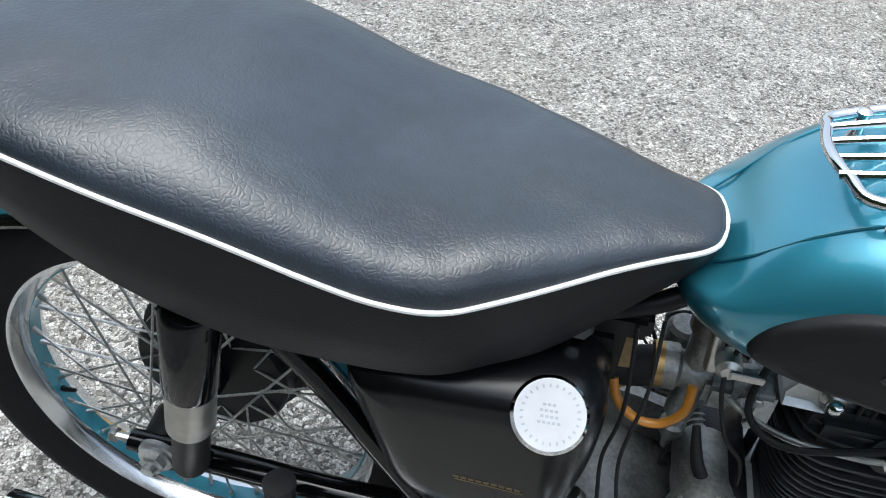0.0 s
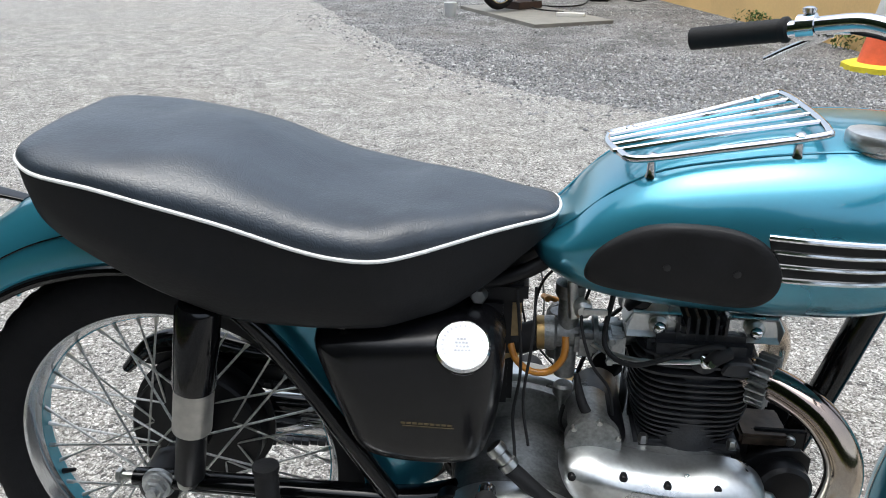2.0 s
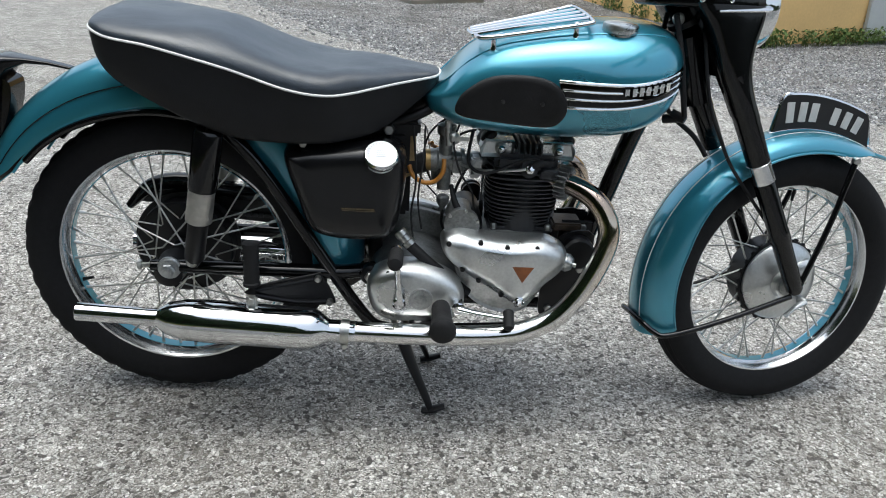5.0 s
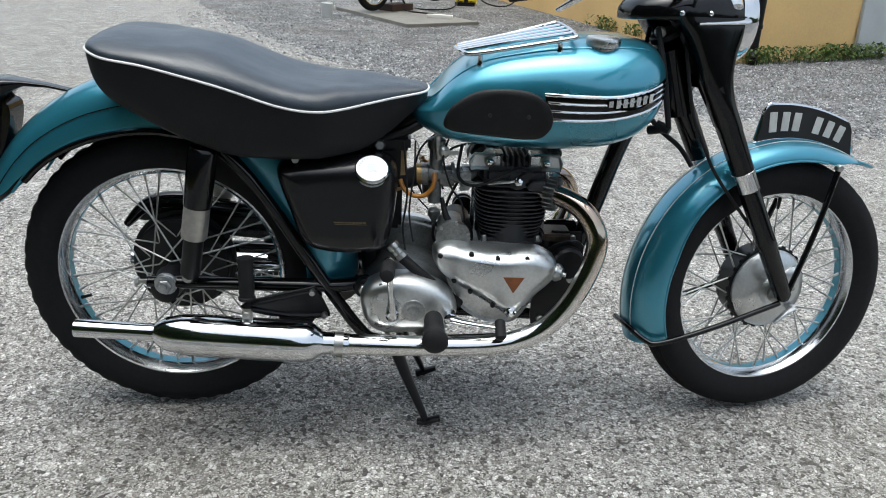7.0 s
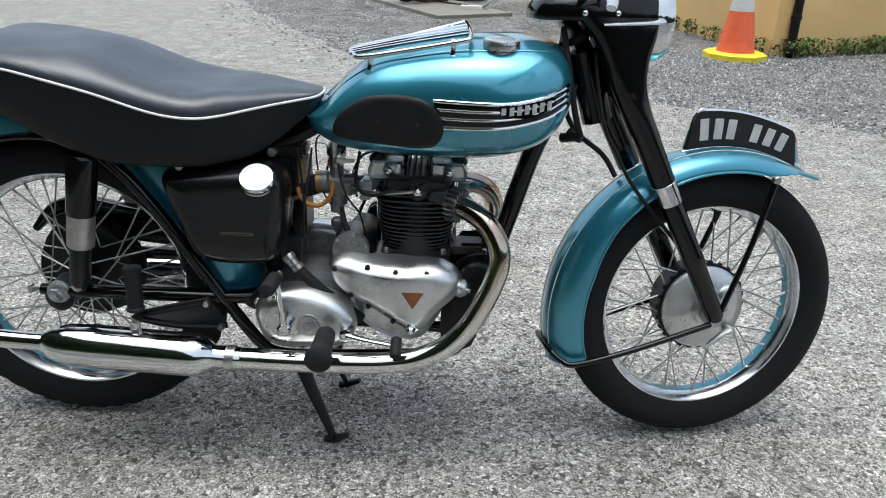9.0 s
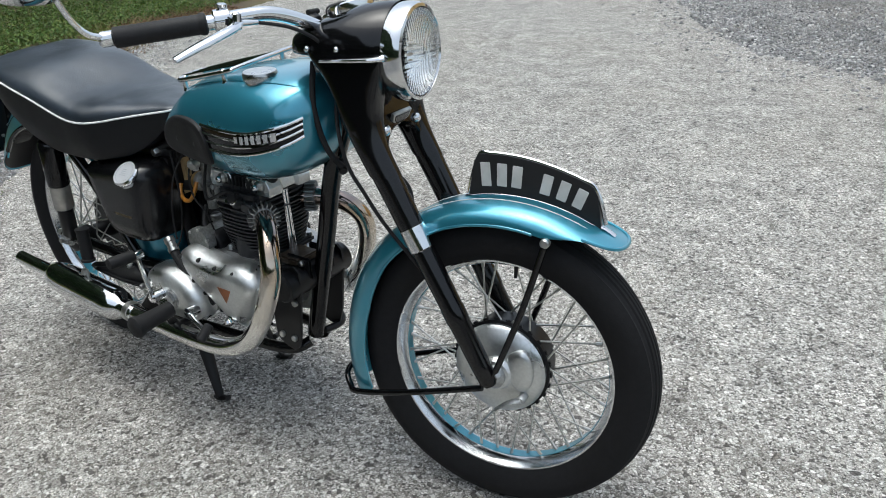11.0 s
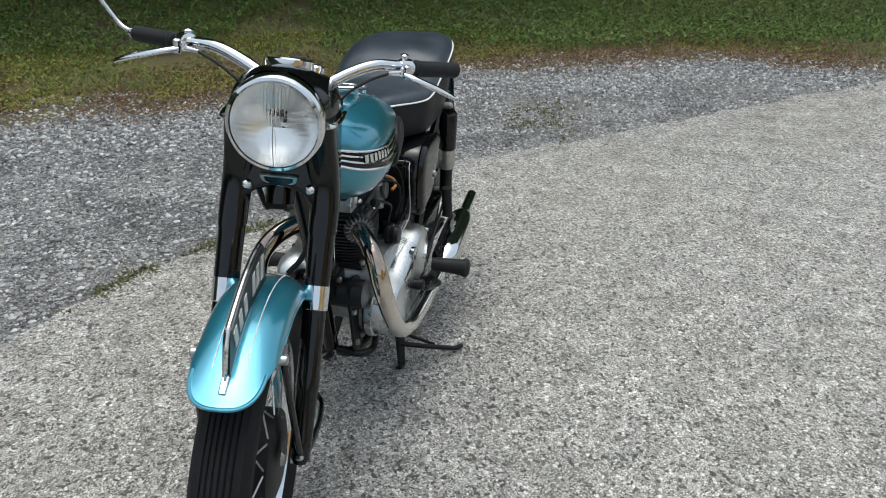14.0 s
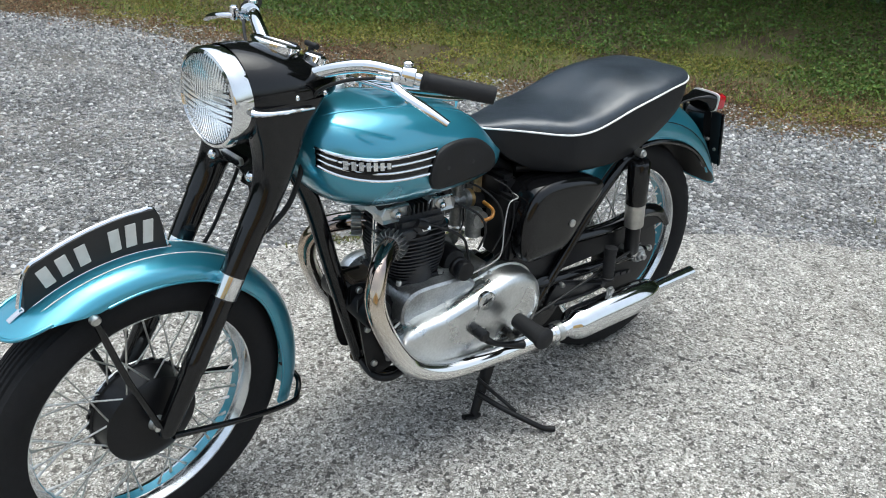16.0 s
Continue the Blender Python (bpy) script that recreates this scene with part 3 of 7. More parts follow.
# front number plate, curved to the guard
top, low = [], []
for i in range(25):
    s = i / 24
    x = 1.300 + 0.256 * s
    zl = FG[2] + math.sqrt(max(0.0, 0.366 ** 2 - (x - FG[0]) ** 2)) - 0.001
    low.append((x, zl))
for i in range(25):
    s = i / 24
    x = 1.311 + 0.236 * s
    zt = 0.732 + 0.016 * math.sin(math.pi * (0.12 + 0.88 * s)) ** 0.8 - 0.036 * s ** 1.5
    top.append((x, zt - (0.012 * (1 - min(1, s / 0.05)) ** 2 + 0.012 * (1 - min(1, (1 - s) / 0.05)) ** 2)))
outline = low + top[::-1]
bm = pillow(outline, 0, [(-0.006, 0.0), (-0.006, 0.0), (0.006, 0.0)], 1)
fplate = fork_part("front_number_plate", bm, M_PLATE, bike, "curved black plate with pale bars and chrome edge", 30)
bm = tube([(x, 0, z) for x, z in ([(1.298, 0.662), (1.306, 0.70)] + top[1:-1:2] + [(1.552, 0.672), (1.562, 0.632)])], 0.0042, 8, 3)
fork_part("plate_edge", bm, M_CHROME, fplate, "chrome plate edging")
for sgn in (-1, 1):
    for i, s in enumerate((0.10, 0.235, 0.36, 0.60, 0.735, 0.865)):
        x = 1.311 + 0.236 * s
        zt = 0.732 + 0.016 * math.sin(math.pi * (0.12 + 0.88 * s)) ** 0.8 - 0.036 * s ** 1.5
        zl = FG[2] + math.sqrt(0.366 ** 2 - (x - FG[0]) ** 2)
        slope = 8 - 34 * s
        bm = box((0, 0, 0), (0.0195, 0.002, (zt - zl) - 0.029), 0.0008, Matrix.Translation((x, sgn * 0.0066, (zt + zl) / 2 - 0.001)) @ pose(0, 0, 0, 0, -slope))
        fork_part("plate_bar", bm, M_SILVER, fplate)

# ---- fork legs, crowns and nacelle
FD = Vector((0.142, 0, -0.270)).normalized()
for sgn in (-1, 1):
    y = sgn * 0.087
    at = lambda s: Vector((1.2325, y, 0.583)) + FD * s
    leg = fork_part("fork_leg", tube([at(-0.235), at(-0.03)], [0.0270, 0.0245], 24, 1), M_BLACK, bike, "black telescopic fork leg")
    bm = lathe([(0.0235, 0), (0.0250, 0.001), (0.0250, 0.046), (0.0230, 0.048)], along(at(-0.032), FD), 28)
    fork_part("chrome_collar", bm, M_CHROME, leg, "chrome fork collar")
    bm = lathe([(0.0215, 0.0), (0.0225, 0.004), (0.0220, 0.12), (0.0230, 0.126), (0.0230, 0.15), (0.0215, 0.156), (0.0200, 0.25), (0.0185, 0.285), (0.012, 0.296)], along(at(0.016), FD), 24)
    fork_part("slider", bm, M_BLACK, leg, "black lower fork slider")
    bm = lathe([(0.009, -0.012), (0.009, 0.010), (0.006, 0.012), (0, 0.012)], along((FRONT.x, sgn * 0.082, FRONT.z), (0, sgn, 0)), 12)
    bolt((1.388, sgn * 0.085, 0.330), (0.5, sgn * 0.7, 0.5), 0.006, 0.012, bm)
    fork_part("axle_nut", bm, M_STEEL, leg)
# brake torque arm on the right slider
bm = tube([(1.310, -0.082, 0.435), (1.328, -0.080, 0.39), (1.352, -0.072, 0.355)], [0.010, 0.013, 0.010], 8, 4, flat=0.5)
bolt((1.311, -0.086, 0.436), (0, -1, 0), 0.007, 0.006, bm)
bolt((1.349, -0.078, 0.358), (0, -1, 0), 0.006, 0.006, bm)
fork_part("brake_anchor", bm, M_CASTALU, bike)


def nacelle_mesh():
    """The lamp shell: round at the lamp, running back into a flat-bottomed wedge over the fork tops."""
    secs = []
    xs = [1.158, 1.135, 1.11, 1.085, 1.06, 1.03, 1.0, 0.98, 0.962, 0.952, 0.947]
    top = [0.086, 0.0855, 0.083, 0.077, 0.068, 0.059, 0.049, 0.041, 0.032, 0.023, 0.012]
    low = [0.086, 0.083, 0.073, 0.050, 0.020, 0.011, 0.010, 0.010, 0.010, 0.009, 0.006]
    half = [0.0875, 0.0955, 0.0995, 0.101, 0.1005, 0.0965, 0.087, 0.076, 0.060, 0.044, 0.026]
    for x, zt, zb, ry in spline(list(zip(xs, top, low, half)), 3):
        s = (1.158 - x) / 0.21
        sq_t, sq_b = 1 - 0.28 * min(1, s * 1.6), 1 - 0.6 * min(1, s * 1.8)
        ring = []
        for k in range(40):
            a = 2 * math.pi * k / 40
            ca, sa = math.cos(a), math.sin(a)
            y = ry * math.copysign(abs(ca) ** (sq_t if sa >= 0 else sq_b), ca)
            z = (zt if sa > 0 else zb) * math.copysign(abs(sa) ** (sq_t if sa >= 0 else sq_b), sa)
            ring.append((0.95 + (x - 0.95) * 1.05, y, 0.924 + z))
        secs.append(ring)
    bm = rings(bmesh.new(), secs, cap=False)
    bmesh.ops.contextual_create(bm, geom=[v for v in list(bm.verts)[-40:]])
    return bm


nacelle = fork_part("nacelle", nacelle_mesh(), M_BLACK, bike, "black enamel headlamp nacelle")
# side skirts of the nacelle down over the stanchions
for sgn in (-1, 1):
    secs = []
    for z, x0, x1, y0, y1, sq in spline([(0.924, 1.016, 1.168, 0.040, 0.1015, 0.30), (0.905, 1.030, 1.170, 0.040, 0.1035, 0.34), (0.880, 1.050, 1.166, 0.042, 0.1055, 0.40), (0.850, 1.066, 1.159, 0.044, 0.108, 0.48), (0.815, 1.080, 1.157, 0.048, 0.111, 0.60), (0.780, 1.095, 1.164, 0.054, 0.1135, 0.80), (0.745, 1.1135, 1.178, 0.0582, 0.1155, 1.0), (0.705, 1.1360, 1.1985, 0.0592, 0.1148, 1.0)], 4):
        cx, cy, rx, ry = (x0 + x1) / 2, (y0 + y1) / 2, (x1 - x0) / 2, (y1 - y0) / 2
        secs.append([(cx + rx * math.copysign(abs(math.cos(a)) ** sq, math.cos(a)), sgn * (cy + ry * math.copysign(abs(math.sin(a)) ** sq, math.sin(a))), z) for a in np.linspace(0, 2 * math.pi, 36, endpoint=False)])
    fork_part("fork_shroud", rings(bmesh.new(), secs), M_BLACK, nacelle, "", 50)
    bm = tube([(1.174, sgn * 0.090, 0.918), (1.166, sgn * 0.098, 0.917), (1.150, sgn * 0.1035, 0.916), (1.11, sgn * 0.1075, 0.914), (1.055, sgn * 0.1080, 0.911)], [0.010, 0.0085, 0.0070, 0.0060, 0.0045], 10, 5, flat=0.7)
    fork_part("chrome_flash", bm, M_CHROME, nacelle, "chrome styling strip")
    bm = dome((1.1575, sgn * 0.060, 0.783), (0.94, 0, 0.30), 0.011)
    fork_part("crown_bolt", bm, M_CHROME, nacelle)
# lower crown between the legs, with a small plain shield
bm = box((1.118, 0, 0.800), (0.036, 0.180, 0.036), 0.008)
lathe([(0.028, -0.02), (0.030, 0.0), (0.030, 0.03)], along((1.075, 0, 0.785), (-0.477, 0, 0.879)), 24, bm)
crown = fork_part("fork_crown", bm, M_BLACK, bike, "black bottom fork crown")
bm = pillow([(-0.036, 0.013), (0.036, 0.013), (0.034, -0.003), (0.018, -0.015), (-0.018, -0.015), (-0.034, -0.003)], 0, [(0, 0), (-0.006, 0.002)], 1, m=Matrix.Translation((1.1525, 0, 0.798)) @ pose(0, 0, 0, 0, 0, 90) @ pose(0, 0, 0, 20))
fork_part("shield", bm, M_STEEL, crown, "small chrome shield")
bm = pillow([(-0.028, 0.008), (0.028, 0.008), (0.026, -0.002), (0.014, -0.010), (-0.014, -0.010), (-0.026, -0.002)], 0, [(-0.006, 0), (-0.0075, 0.001)], 1, m=Matrix.Translation((1.1525, 0, 0.798)) @ pose(0, 0, 0, 0, 0, 90) @ pose(0, 0, 0, 20))
fork_part("shield_centre", bm, M_BLACK, crown)
# front panel under the lamp, from shroud to shroud, over the crown
PANEL = Matrix(((0, 1, -0.30, 1.3915), (1, 0, 0, 0), (0, 0, 1, 0), (0, 0, 0, 1)))
bm = pillow([(-0.094, 0.885), (0.0, 0.885), (0.094, 0.885), (0.098, 0.83), (0.096, 0.79), (0.086, 0.750), (0.066, 0.752), (0.046, 0.772), (0.0, 0.784), (-0.046, 0.772), (-0.066, 0.752), (-0.086, 0.750), (-0.096, 0.79), (-0.098, 0.83)], 0, [(-0.03, 0.0), (-0.003, 0.0), (0.0, 0.003), (0.001, 0.010)], 4, m=PANEL)
fork_part("front_panel", bm, M_BLACK, nacelle)
# instruments and switches set into the shell
UP = (-0.30, 0, 1)
bm = lathe([(0.043, -0.01), (0.046, 0.004), (0.046, 0.010), (0.042, 0.013), (0.040, 0.010)], along((1.062, 0, 0.992), UP), 36)
speedo = fork_part("speedometer", bm, M_CHROME, nacelle, "round instrument with chrome bezel")
fork_part("dial", lathe([(0.0405, -0.01), (0.0405, 0.0105), (0, 0.0108)], along((1.062, 0, 0.992), UP), 36), M_PLATE, speedo)
for sgn, r in ((1, 0.021), (-1, 0.019)):
    bm = lathe([(r - 0.001, -0.012), (r, 0.005), (r - 0.003, 0.009), (r - 0.005, 0.007)], along((0.996, sgn * 0.036, 0.972), UP), 24)
    bez = fork_part("switch_bezel", bm, M_CHROME if sgn > 0 else M_SATIN, nacelle)
    bm = lathe([(0.013, 0.002), (0.014, 0.008), (0.012, 0.012), (0.0, 0.013)], along((0.996, sgn * 0.036, 0.972), UP), 16)
    fork_part("switch_knob", bm, M_RUBBER, bez)
for sgn in (-1, 1):
    for x, z in ((1.022, 0.930), (1.085, 0.931)):
        bm = dome((x, sgn * 0.0985, z), (0, sgn, 0.2), 0.006)
        fork_part("shell_screw", bm, M_CHROME, nacelle)

bm = tube([(0.982, 0.0, 0.960), (0.974, 0.0, 0.984)], 0.006, 10, 1)
tube([(0.974, -0.016, 0.986), (0.974, 0.016, 0.986)], 0.0055, 10, 1, bm)
fork_part("switch_lever", bm, M_RUBBER, nacelle)

# headlamp
LAMP = Matrix.Translation((1.194, 0, 0.9195)) @ pose(0, 0, 0, 0, 90)
lamp = fork_part("headlamp", lathe([(0.082, -0.030), (0.0885, -0.026), (0.0900, -0.008), (0.0890, 0.004), (0.0860, 0.010), (0.0805, 0.012), (0.0775, 0.007), (0.0775, -0.02)], LAMP, 64, loop=True), M_CHROME, bike, "round headlamp with chrome rim and fluted glass")
refl = [(0.0775, 0.0)] + [(0.0775 * math.sqrt(1 - s), -0.042 * s) for s in np.linspace(0.05, 0.97, 12)]
fork_part("reflector", lathe(refl, LAMP, 48, cap=False), mat("silvered_reflector", (0.95, 0.95, 0.94), 0.24, 1.0, var=0.04, scale=20), lamp, "silvered reflector bowl")
fork_part("bulb_shield", lathe([(0.0, -0.010), (0.009, -0.012), (0.010, -0.024), (0.006, -0.036)], LAMP, 20), M_STEEL, lamp)
# fluted lens
lens = bmesh.new()
rows = []
for r in (0.001, 0.02, 0.04, 0.06, 0.078):
    rows.append([LAMP @ Vector((-r * math.sin(a), r * math.cos(a), 0.0115 + 0.012 * (1 - (r / 0.078) ** 2))) for a in (2 * math.pi * k / 360 for k in range(360))])
for r in np.linspace(0.078, 0.001, 26):
    ring = []
    for k in range(360):
        a = 2 * math.pi * k / 360
        y, z = r * math.cos(a), r * math.sin(a)
        flute = -0.0019 * abs(math.sin(y * math.pi / 0.0062)) - (0.0012 * abs(math.sin(z * math.pi / 0.010)) if abs(z) < 0.030 else 0.0) - (0.0012 * (1 - r / 0.014) if r < 0.014 else 0)
        ring.append(LAMP @ Vector((-z, y, 0.008 + 0.012 * (1 - (r / 0.078) ** 2) + flute)))
    rows.append(ring)
rings(lens, rows, cap=False)
ob = fork_part("lens", lens, M_GLASS, lamp, "fluted clear lamp glass", 80)
ob.visible_shadow = False

# ---- handlebar, grips, levers, mirror
def bar_part(name, bm, material, parent=None, label="", angle=38):
    """Bars stand a little skew in their clamps: drawn in on the left, pushed out and forward on the right."""
    for v in bm.verts:
        a = min(1.4, max(0.0, (abs(v.co.y) - 0.055) / 0.297))
        v.co.x += a * (-0.020 if v.co.y > 0 else 0.014)
        v.co.y += a * (-0.040 if v.co.y > 0 else -0.025)
    return part(name, turned(bm, STEER_BARS), material, parent or bike, label, angle)


for sgn in (-1, 1):
    bm = tube([(1.035, sgn * 0.055, 0.955), (1.012, sgn * 0.105, 0.978), (0.985, sgn * 0.155, 0.992), (0.955, sgn * 0.20, 0.989), (0.925, sgn * 0.245, 0.981), (0.83, sgn * 0.345, 0.965)], 0.0125, 16, 6)
    bar = bar_part("handlebar", bm, M_CHROME, bike, "chrome swept-back handlebar half")
    d = (Vector((0.826, sgn * 0.352, 0.964)) - Vector((0.926, sgn * 0.247, 0.981)))
    prof = [(0.0150, 0.0), (0.0185, 0.003), (0.0185, 0.009), (0.0165, 0.012)] + [(0.0163 + (0.0007 if i % 2 else 0), 0.016 + i * 0.0058) for i in range(19)] + [(0.0170, 0.130), (0.0165, d.length - 0.002), (0.006, d.length)]
    bm = lathe(prof, along((0.926, sgn * 0.247, 0.981), d), 24)
    bar_part("grip", bm, M_RUBBER, bar, "black rubber grip")
    # clamp, pivot and lever blade
    bm = lathe([(0.015, -0.014), (0.0185, -0.012), (0.0185, 0.012), (0.015, 0.014)], along((0.940, sgn * 0.226, 0.985), d), 20)
    box((0.962, sgn * 0.226, 0.983), (0.030, 0.020, 0.016), 0.003, bm=bm)
    lathe([(0.006, -0.012), (0.008, -0.010), (0.008, 0.014), (0.005, 0.017)], along((0.976, sgn * 0.232, 0.982), (0, 0, 1)), 14, bm)
    lathe([(0.0055, 0), (0.0055, 0.004), (0.009, 0.006), (0.010, 0.012), (0.005, 0.015)], along((0.938, sgn * 0.222, 0.998), (0, 0, 1)), 14, bm)
    tube([(0.968, sgn * 0.222, 0.980), (0.985, sgn * 0.190, 0.980)], [0.006, 0.0045], 10, 1, bm)
    bar_part("lever_clamp", bm, M_CHROME, bar)
    bm = tube([(0.976, sgn * 0.230, 0.980), (0.985, sgn * 0.262, 0.972), (0.968, sgn * 0.315, 0.952), (0.950, sgn * 0.352, 0.934)], [0.0095, 0.0105, 0.0105, 0.008], 12, 6, flat=0.6)
    bar_part("lever", bm, M_CHROME, bar, "polished control lever")
    bm = tube([(0.985, sgn * 0.192, 0.980), (1.02, sgn * 0.145, 0.968), (1.045, sgn * 0.10, 0.94), (1.05, sgn * 0.085, 0.90)], 0.0032, 8, 6)
    bar_part("control_cable", bm, M_RUBBER, bar)
# mirror on the right grip end
bm = lathe([(0.011, 0), (0.0125, 0.002), (0.0125, 0.020), (0.009, 0.024)], along((0.828, -0.350, 0.9645), (-0.69, -0.72, -0.11)), 16)
mir = bar_part("bar_end_mirror", bm, M_CHROME, bike, "chrome bar-end mirror")
bm = tube([(0.822, -0.362, 0.965), (0.812, -0.385, 0.972), (0.806, -0.405, 0.992), (0.808, -0.430, 1.028), (0.812, -0.443, 1.046)], [0.006, 0.005, 0.0045, 0.0045, 0.0045], 10, 5)
bar_part("stem", bm, M_CHROME, mir)
oval = [(0.060 * math.copysign(abs(math.cos(a)) ** 0.7, math.cos(a)), 0.042 * math.copysign(abs(math.sin(a)) ** 0.7, math.sin(a))) for a in np.linspace(0, 2 * math.pi, 36, endpoint=False)]
MF = Matrix.Translation((0.815, -0.478, 1.062)) @ pose(0, 0, 0, 0, 0, 85)
bm = pillow(oval, 0, [(0.004, 0.0), (-0.004, 0.0), (-0.012, 0.010), (-0.016, 0.024)], 1, m=MF)
bar_part("mirror_shell", bm, M_CHROME, mir)
bm = pillow(oval, 0, [(0.0045, 0.004), (0.0055, 0.004)], 1, m=MF)
bar_part("mirror_glass", bm, mat("mirror_glass", (0.75, 0.77, 0.77), 0.02, 1.0, var=0.02), mir)

# ---- fuel tank
TX = [0.522, 0.535, 0.56, 0.60, 0.66, 0.74, 0.82, 0.90, 0.965, 1.005, 1.030, 1.040]
T_HW = [0.035, 0.070, 0.098, 0.116, 0.132, 0.146, 0.158, 0.162, 0.149, 0.124, 0.084, 0.036]
T_TOP = [0.732, 0.738, 0.752, 0.800, 0.842, 0.864, 0.878, 0.883, 0.882, 0.872, 0.850, 0.820]
T_BOT = [0.704, 0.692, 0.678, 0.664, 0.657, 0.655, 0.656, 0.663, 0.682, 0.710, 0.745, 0.775]
T_MID = [0.722, 0.726, 0.732, 0.738, 0.745, 0.750, 0.754, 0.760, 0.768, 0.778, 0.788, 0.800]


def tank_at(x):
    return [float(np.interp(x, TXS, c)) for c in TCS]


def smooth_table(xs, cols, n=6):
    pts = spline(list(zip(xs, *cols)), n)
    arr = np.array(pts)
    return arr[:, 0], [arr[:, i + 1] for i in range(len(cols))]


TXS, TCS = smooth_table(TX, (T_HW, T_TOP, T_BOT, T_MID))


def tank_y(x, z):
    """Half width of the tank's skin at x and height z."""
    hw, zt, zb, zm = tank_at(x)
    if z >= zm:
        s = min(1.0, (z - zm) / (zt - zm)) ** (1 / 0.80)
        return hw * (1 - s * s) ** 0.36
    s = min(1.0, (zm - z) / (zm - zb)) ** (1 / 0.85)
    return hw * (1 - s * s) ** 0.30


secs = []
for x in TXS:
    hw, zt, zb, zm = tank_at(x)
    ring = []
    for k in range(64):
        a = 2 * math.pi * k / 64
        ca, sa = math.cos(a), math.sin(a)
        if sa >= 0:
            ring.append((x, hw * math.copysign(abs(ca) ** 0.72, ca), zm + (zt - zm) * abs(sa) ** 0.80))
        else:
            ring.append((x, hw * math.copysign(abs(ca) ** 0.60, ca), zm - (zm - zb) * abs(sa) ** 0.85))
    secs.append(ring)
TILT_TANK = Matrix.Translation((0, 0, 0.770)) @ pose(0, 0, 0, 2.2) @ Matrix.Translation((0, 0, -0.770))
tank = part("fuel_tank", turned(rings(bmesh.new(), secs), TILT_TANK), M_PAINT, bike, "metallic blue fuel tank with chrome bands", 60)


def tank_part(name, bm, material, parent=None, label="", angle=38):
    return part(name, turned(bm, TILT_TANK), material, parent, label, angle)


def tank_line(pts, sgn, lift=0.0015):
    return [(x, sgn * (tank_y(x, z) + lift), z) for x, z in pts]


bands = [[(0.774, 0.788), (0.86, 0.788), (0.92, 0.790), (0.975, 0.800), (1.005, 0.808), (1.022, 0.815)],
         [(0.781, 0.773), (0.86, 0.773), (0.92, 0.777), (0.975, 0.788), (1.005, 0.797), (1.022, 0.805)],
         [(0.784, 0.757), (0.86, 0.758), (0.92, 0.763), (0.975, 0.775), (1.005, 0.785), (1.022, 0.794)],
         [(0.785, 0.740), (0.86, 0.742), (0.92, 0.748), (0.975, 0.760), (1.005, 0.771), (1.022, 0.781)]]
for sgn in (-1, 1):
    up, dn = spline(bands[0], 6), spline(bands[3], 6)
    rows = []
    for p, q in zip(up, dn):
        rows.append(tank_line([tuple(p + (q - p) * s) for s in np.linspace(0, 1, 7)], sgn, 0.0016))
    bm = sheet(bmesh.new(), rows)
    bmesh.ops.solidify(bm, geom=bm.faces[:], thickness=0.001)
    tank_part("band_ground", bm, M_BLACK, tank, "black ground between the chrome bands")
    for i, b in enumerate(bands):
        bm = tube(tank_line([tuple(p) for p in spline(b, 4)], sgn, 0.002), 0.0034 if i in (0, 3) else 0.0027, 8, 2)
        tank_part("chrome_band", bm, M_CHROME, tank)
    # plain cast badge
    bx = [(0.893, 0.782), (0.905, 0.787), (0.99, 0.800), (0.998, 0.792), (0.985, 0.777), (0.965, 0.770), (0.940, 0.764), (0.922, 0.766), (0.905, 0.768), (0.895, 0.772)]
    ring0 = [(x, sgn * (tank_y(x, z) + 0.0015), z) for x, z in bx]
    ring1 = [(x, sgn * (tank_y(x, z) + 0.0062), z) for x, z in bx]
    badge = tank_part("badge", rings(bmesh.new(), [ring0, ring1]), M_BLACK, tank, "plain cast badge of silver bars on black")
    for i in range(7):
        u = (i + 0.5) / 7
        x, zl, zh = 0.895 + 0.096 * u, 0.7690 + 0.0105 * u ** 1.6, 0.7825 + 0.0135 * u
        if i == 0:
            x, zl = x - 0.001, zl + 0.002
        ring = [(x - 0.0042, zl), (x + 0.0042, zl + 0.001), (x + 0.0042, zh + 0.0008), (x - 0.0042, zh)]
        secs = [[(p, sgn * (tank_y(p, q) + lift), q) for p, q in ring] for lift in (0.004, 0.0088)]
        tank_part("badge_bar", rings(bmesh.new(), secs), M_CHROME, badge)
    # knee pad
    kp = spline([(0.583, 0.716), (0.600, 0.752), (0.65, 0.785), (0.722, 0.793), (0.770, 0.781), (0.793, 0.746), (0.786, 0.711), (0.755, 0.694), (0.662, 0.697), (0.598, 0.701)], 6, True)
    cx, cz = 0.70, 0.742
    steps = [(1.0, -0.006), (1.0, 0.004), (0.985, 0.0075), (0.95, 0.0090), (0.80, 0.0098), (0.76, 0.0090), (0.4, 0.0094), (0.02, 0.0098)]
    secs = []
    for s, lift in steps:
        ring = []
        for p in kp:
            x, z = cx + (p[0] - cx) * s, cz + (p[1] - cz) * s
            ring.append((x, sgn * (tank_y(x, z) + lift), z))
        secs.append(ring)
    pad = tank_part("knee_pad", rings(bmesh.new(), secs), M_COVER, tank, "black moulded rubber knee pad")
    for x, z in ((0.672, 0.742), (0.746, 0.744)):
        screw(pad, (x, sgn * (tank_y(x, z) + 0.0092), z), (0, sgn, 0), 0.0045, 0.001, M_PLATE, turn=TILT_TANK)
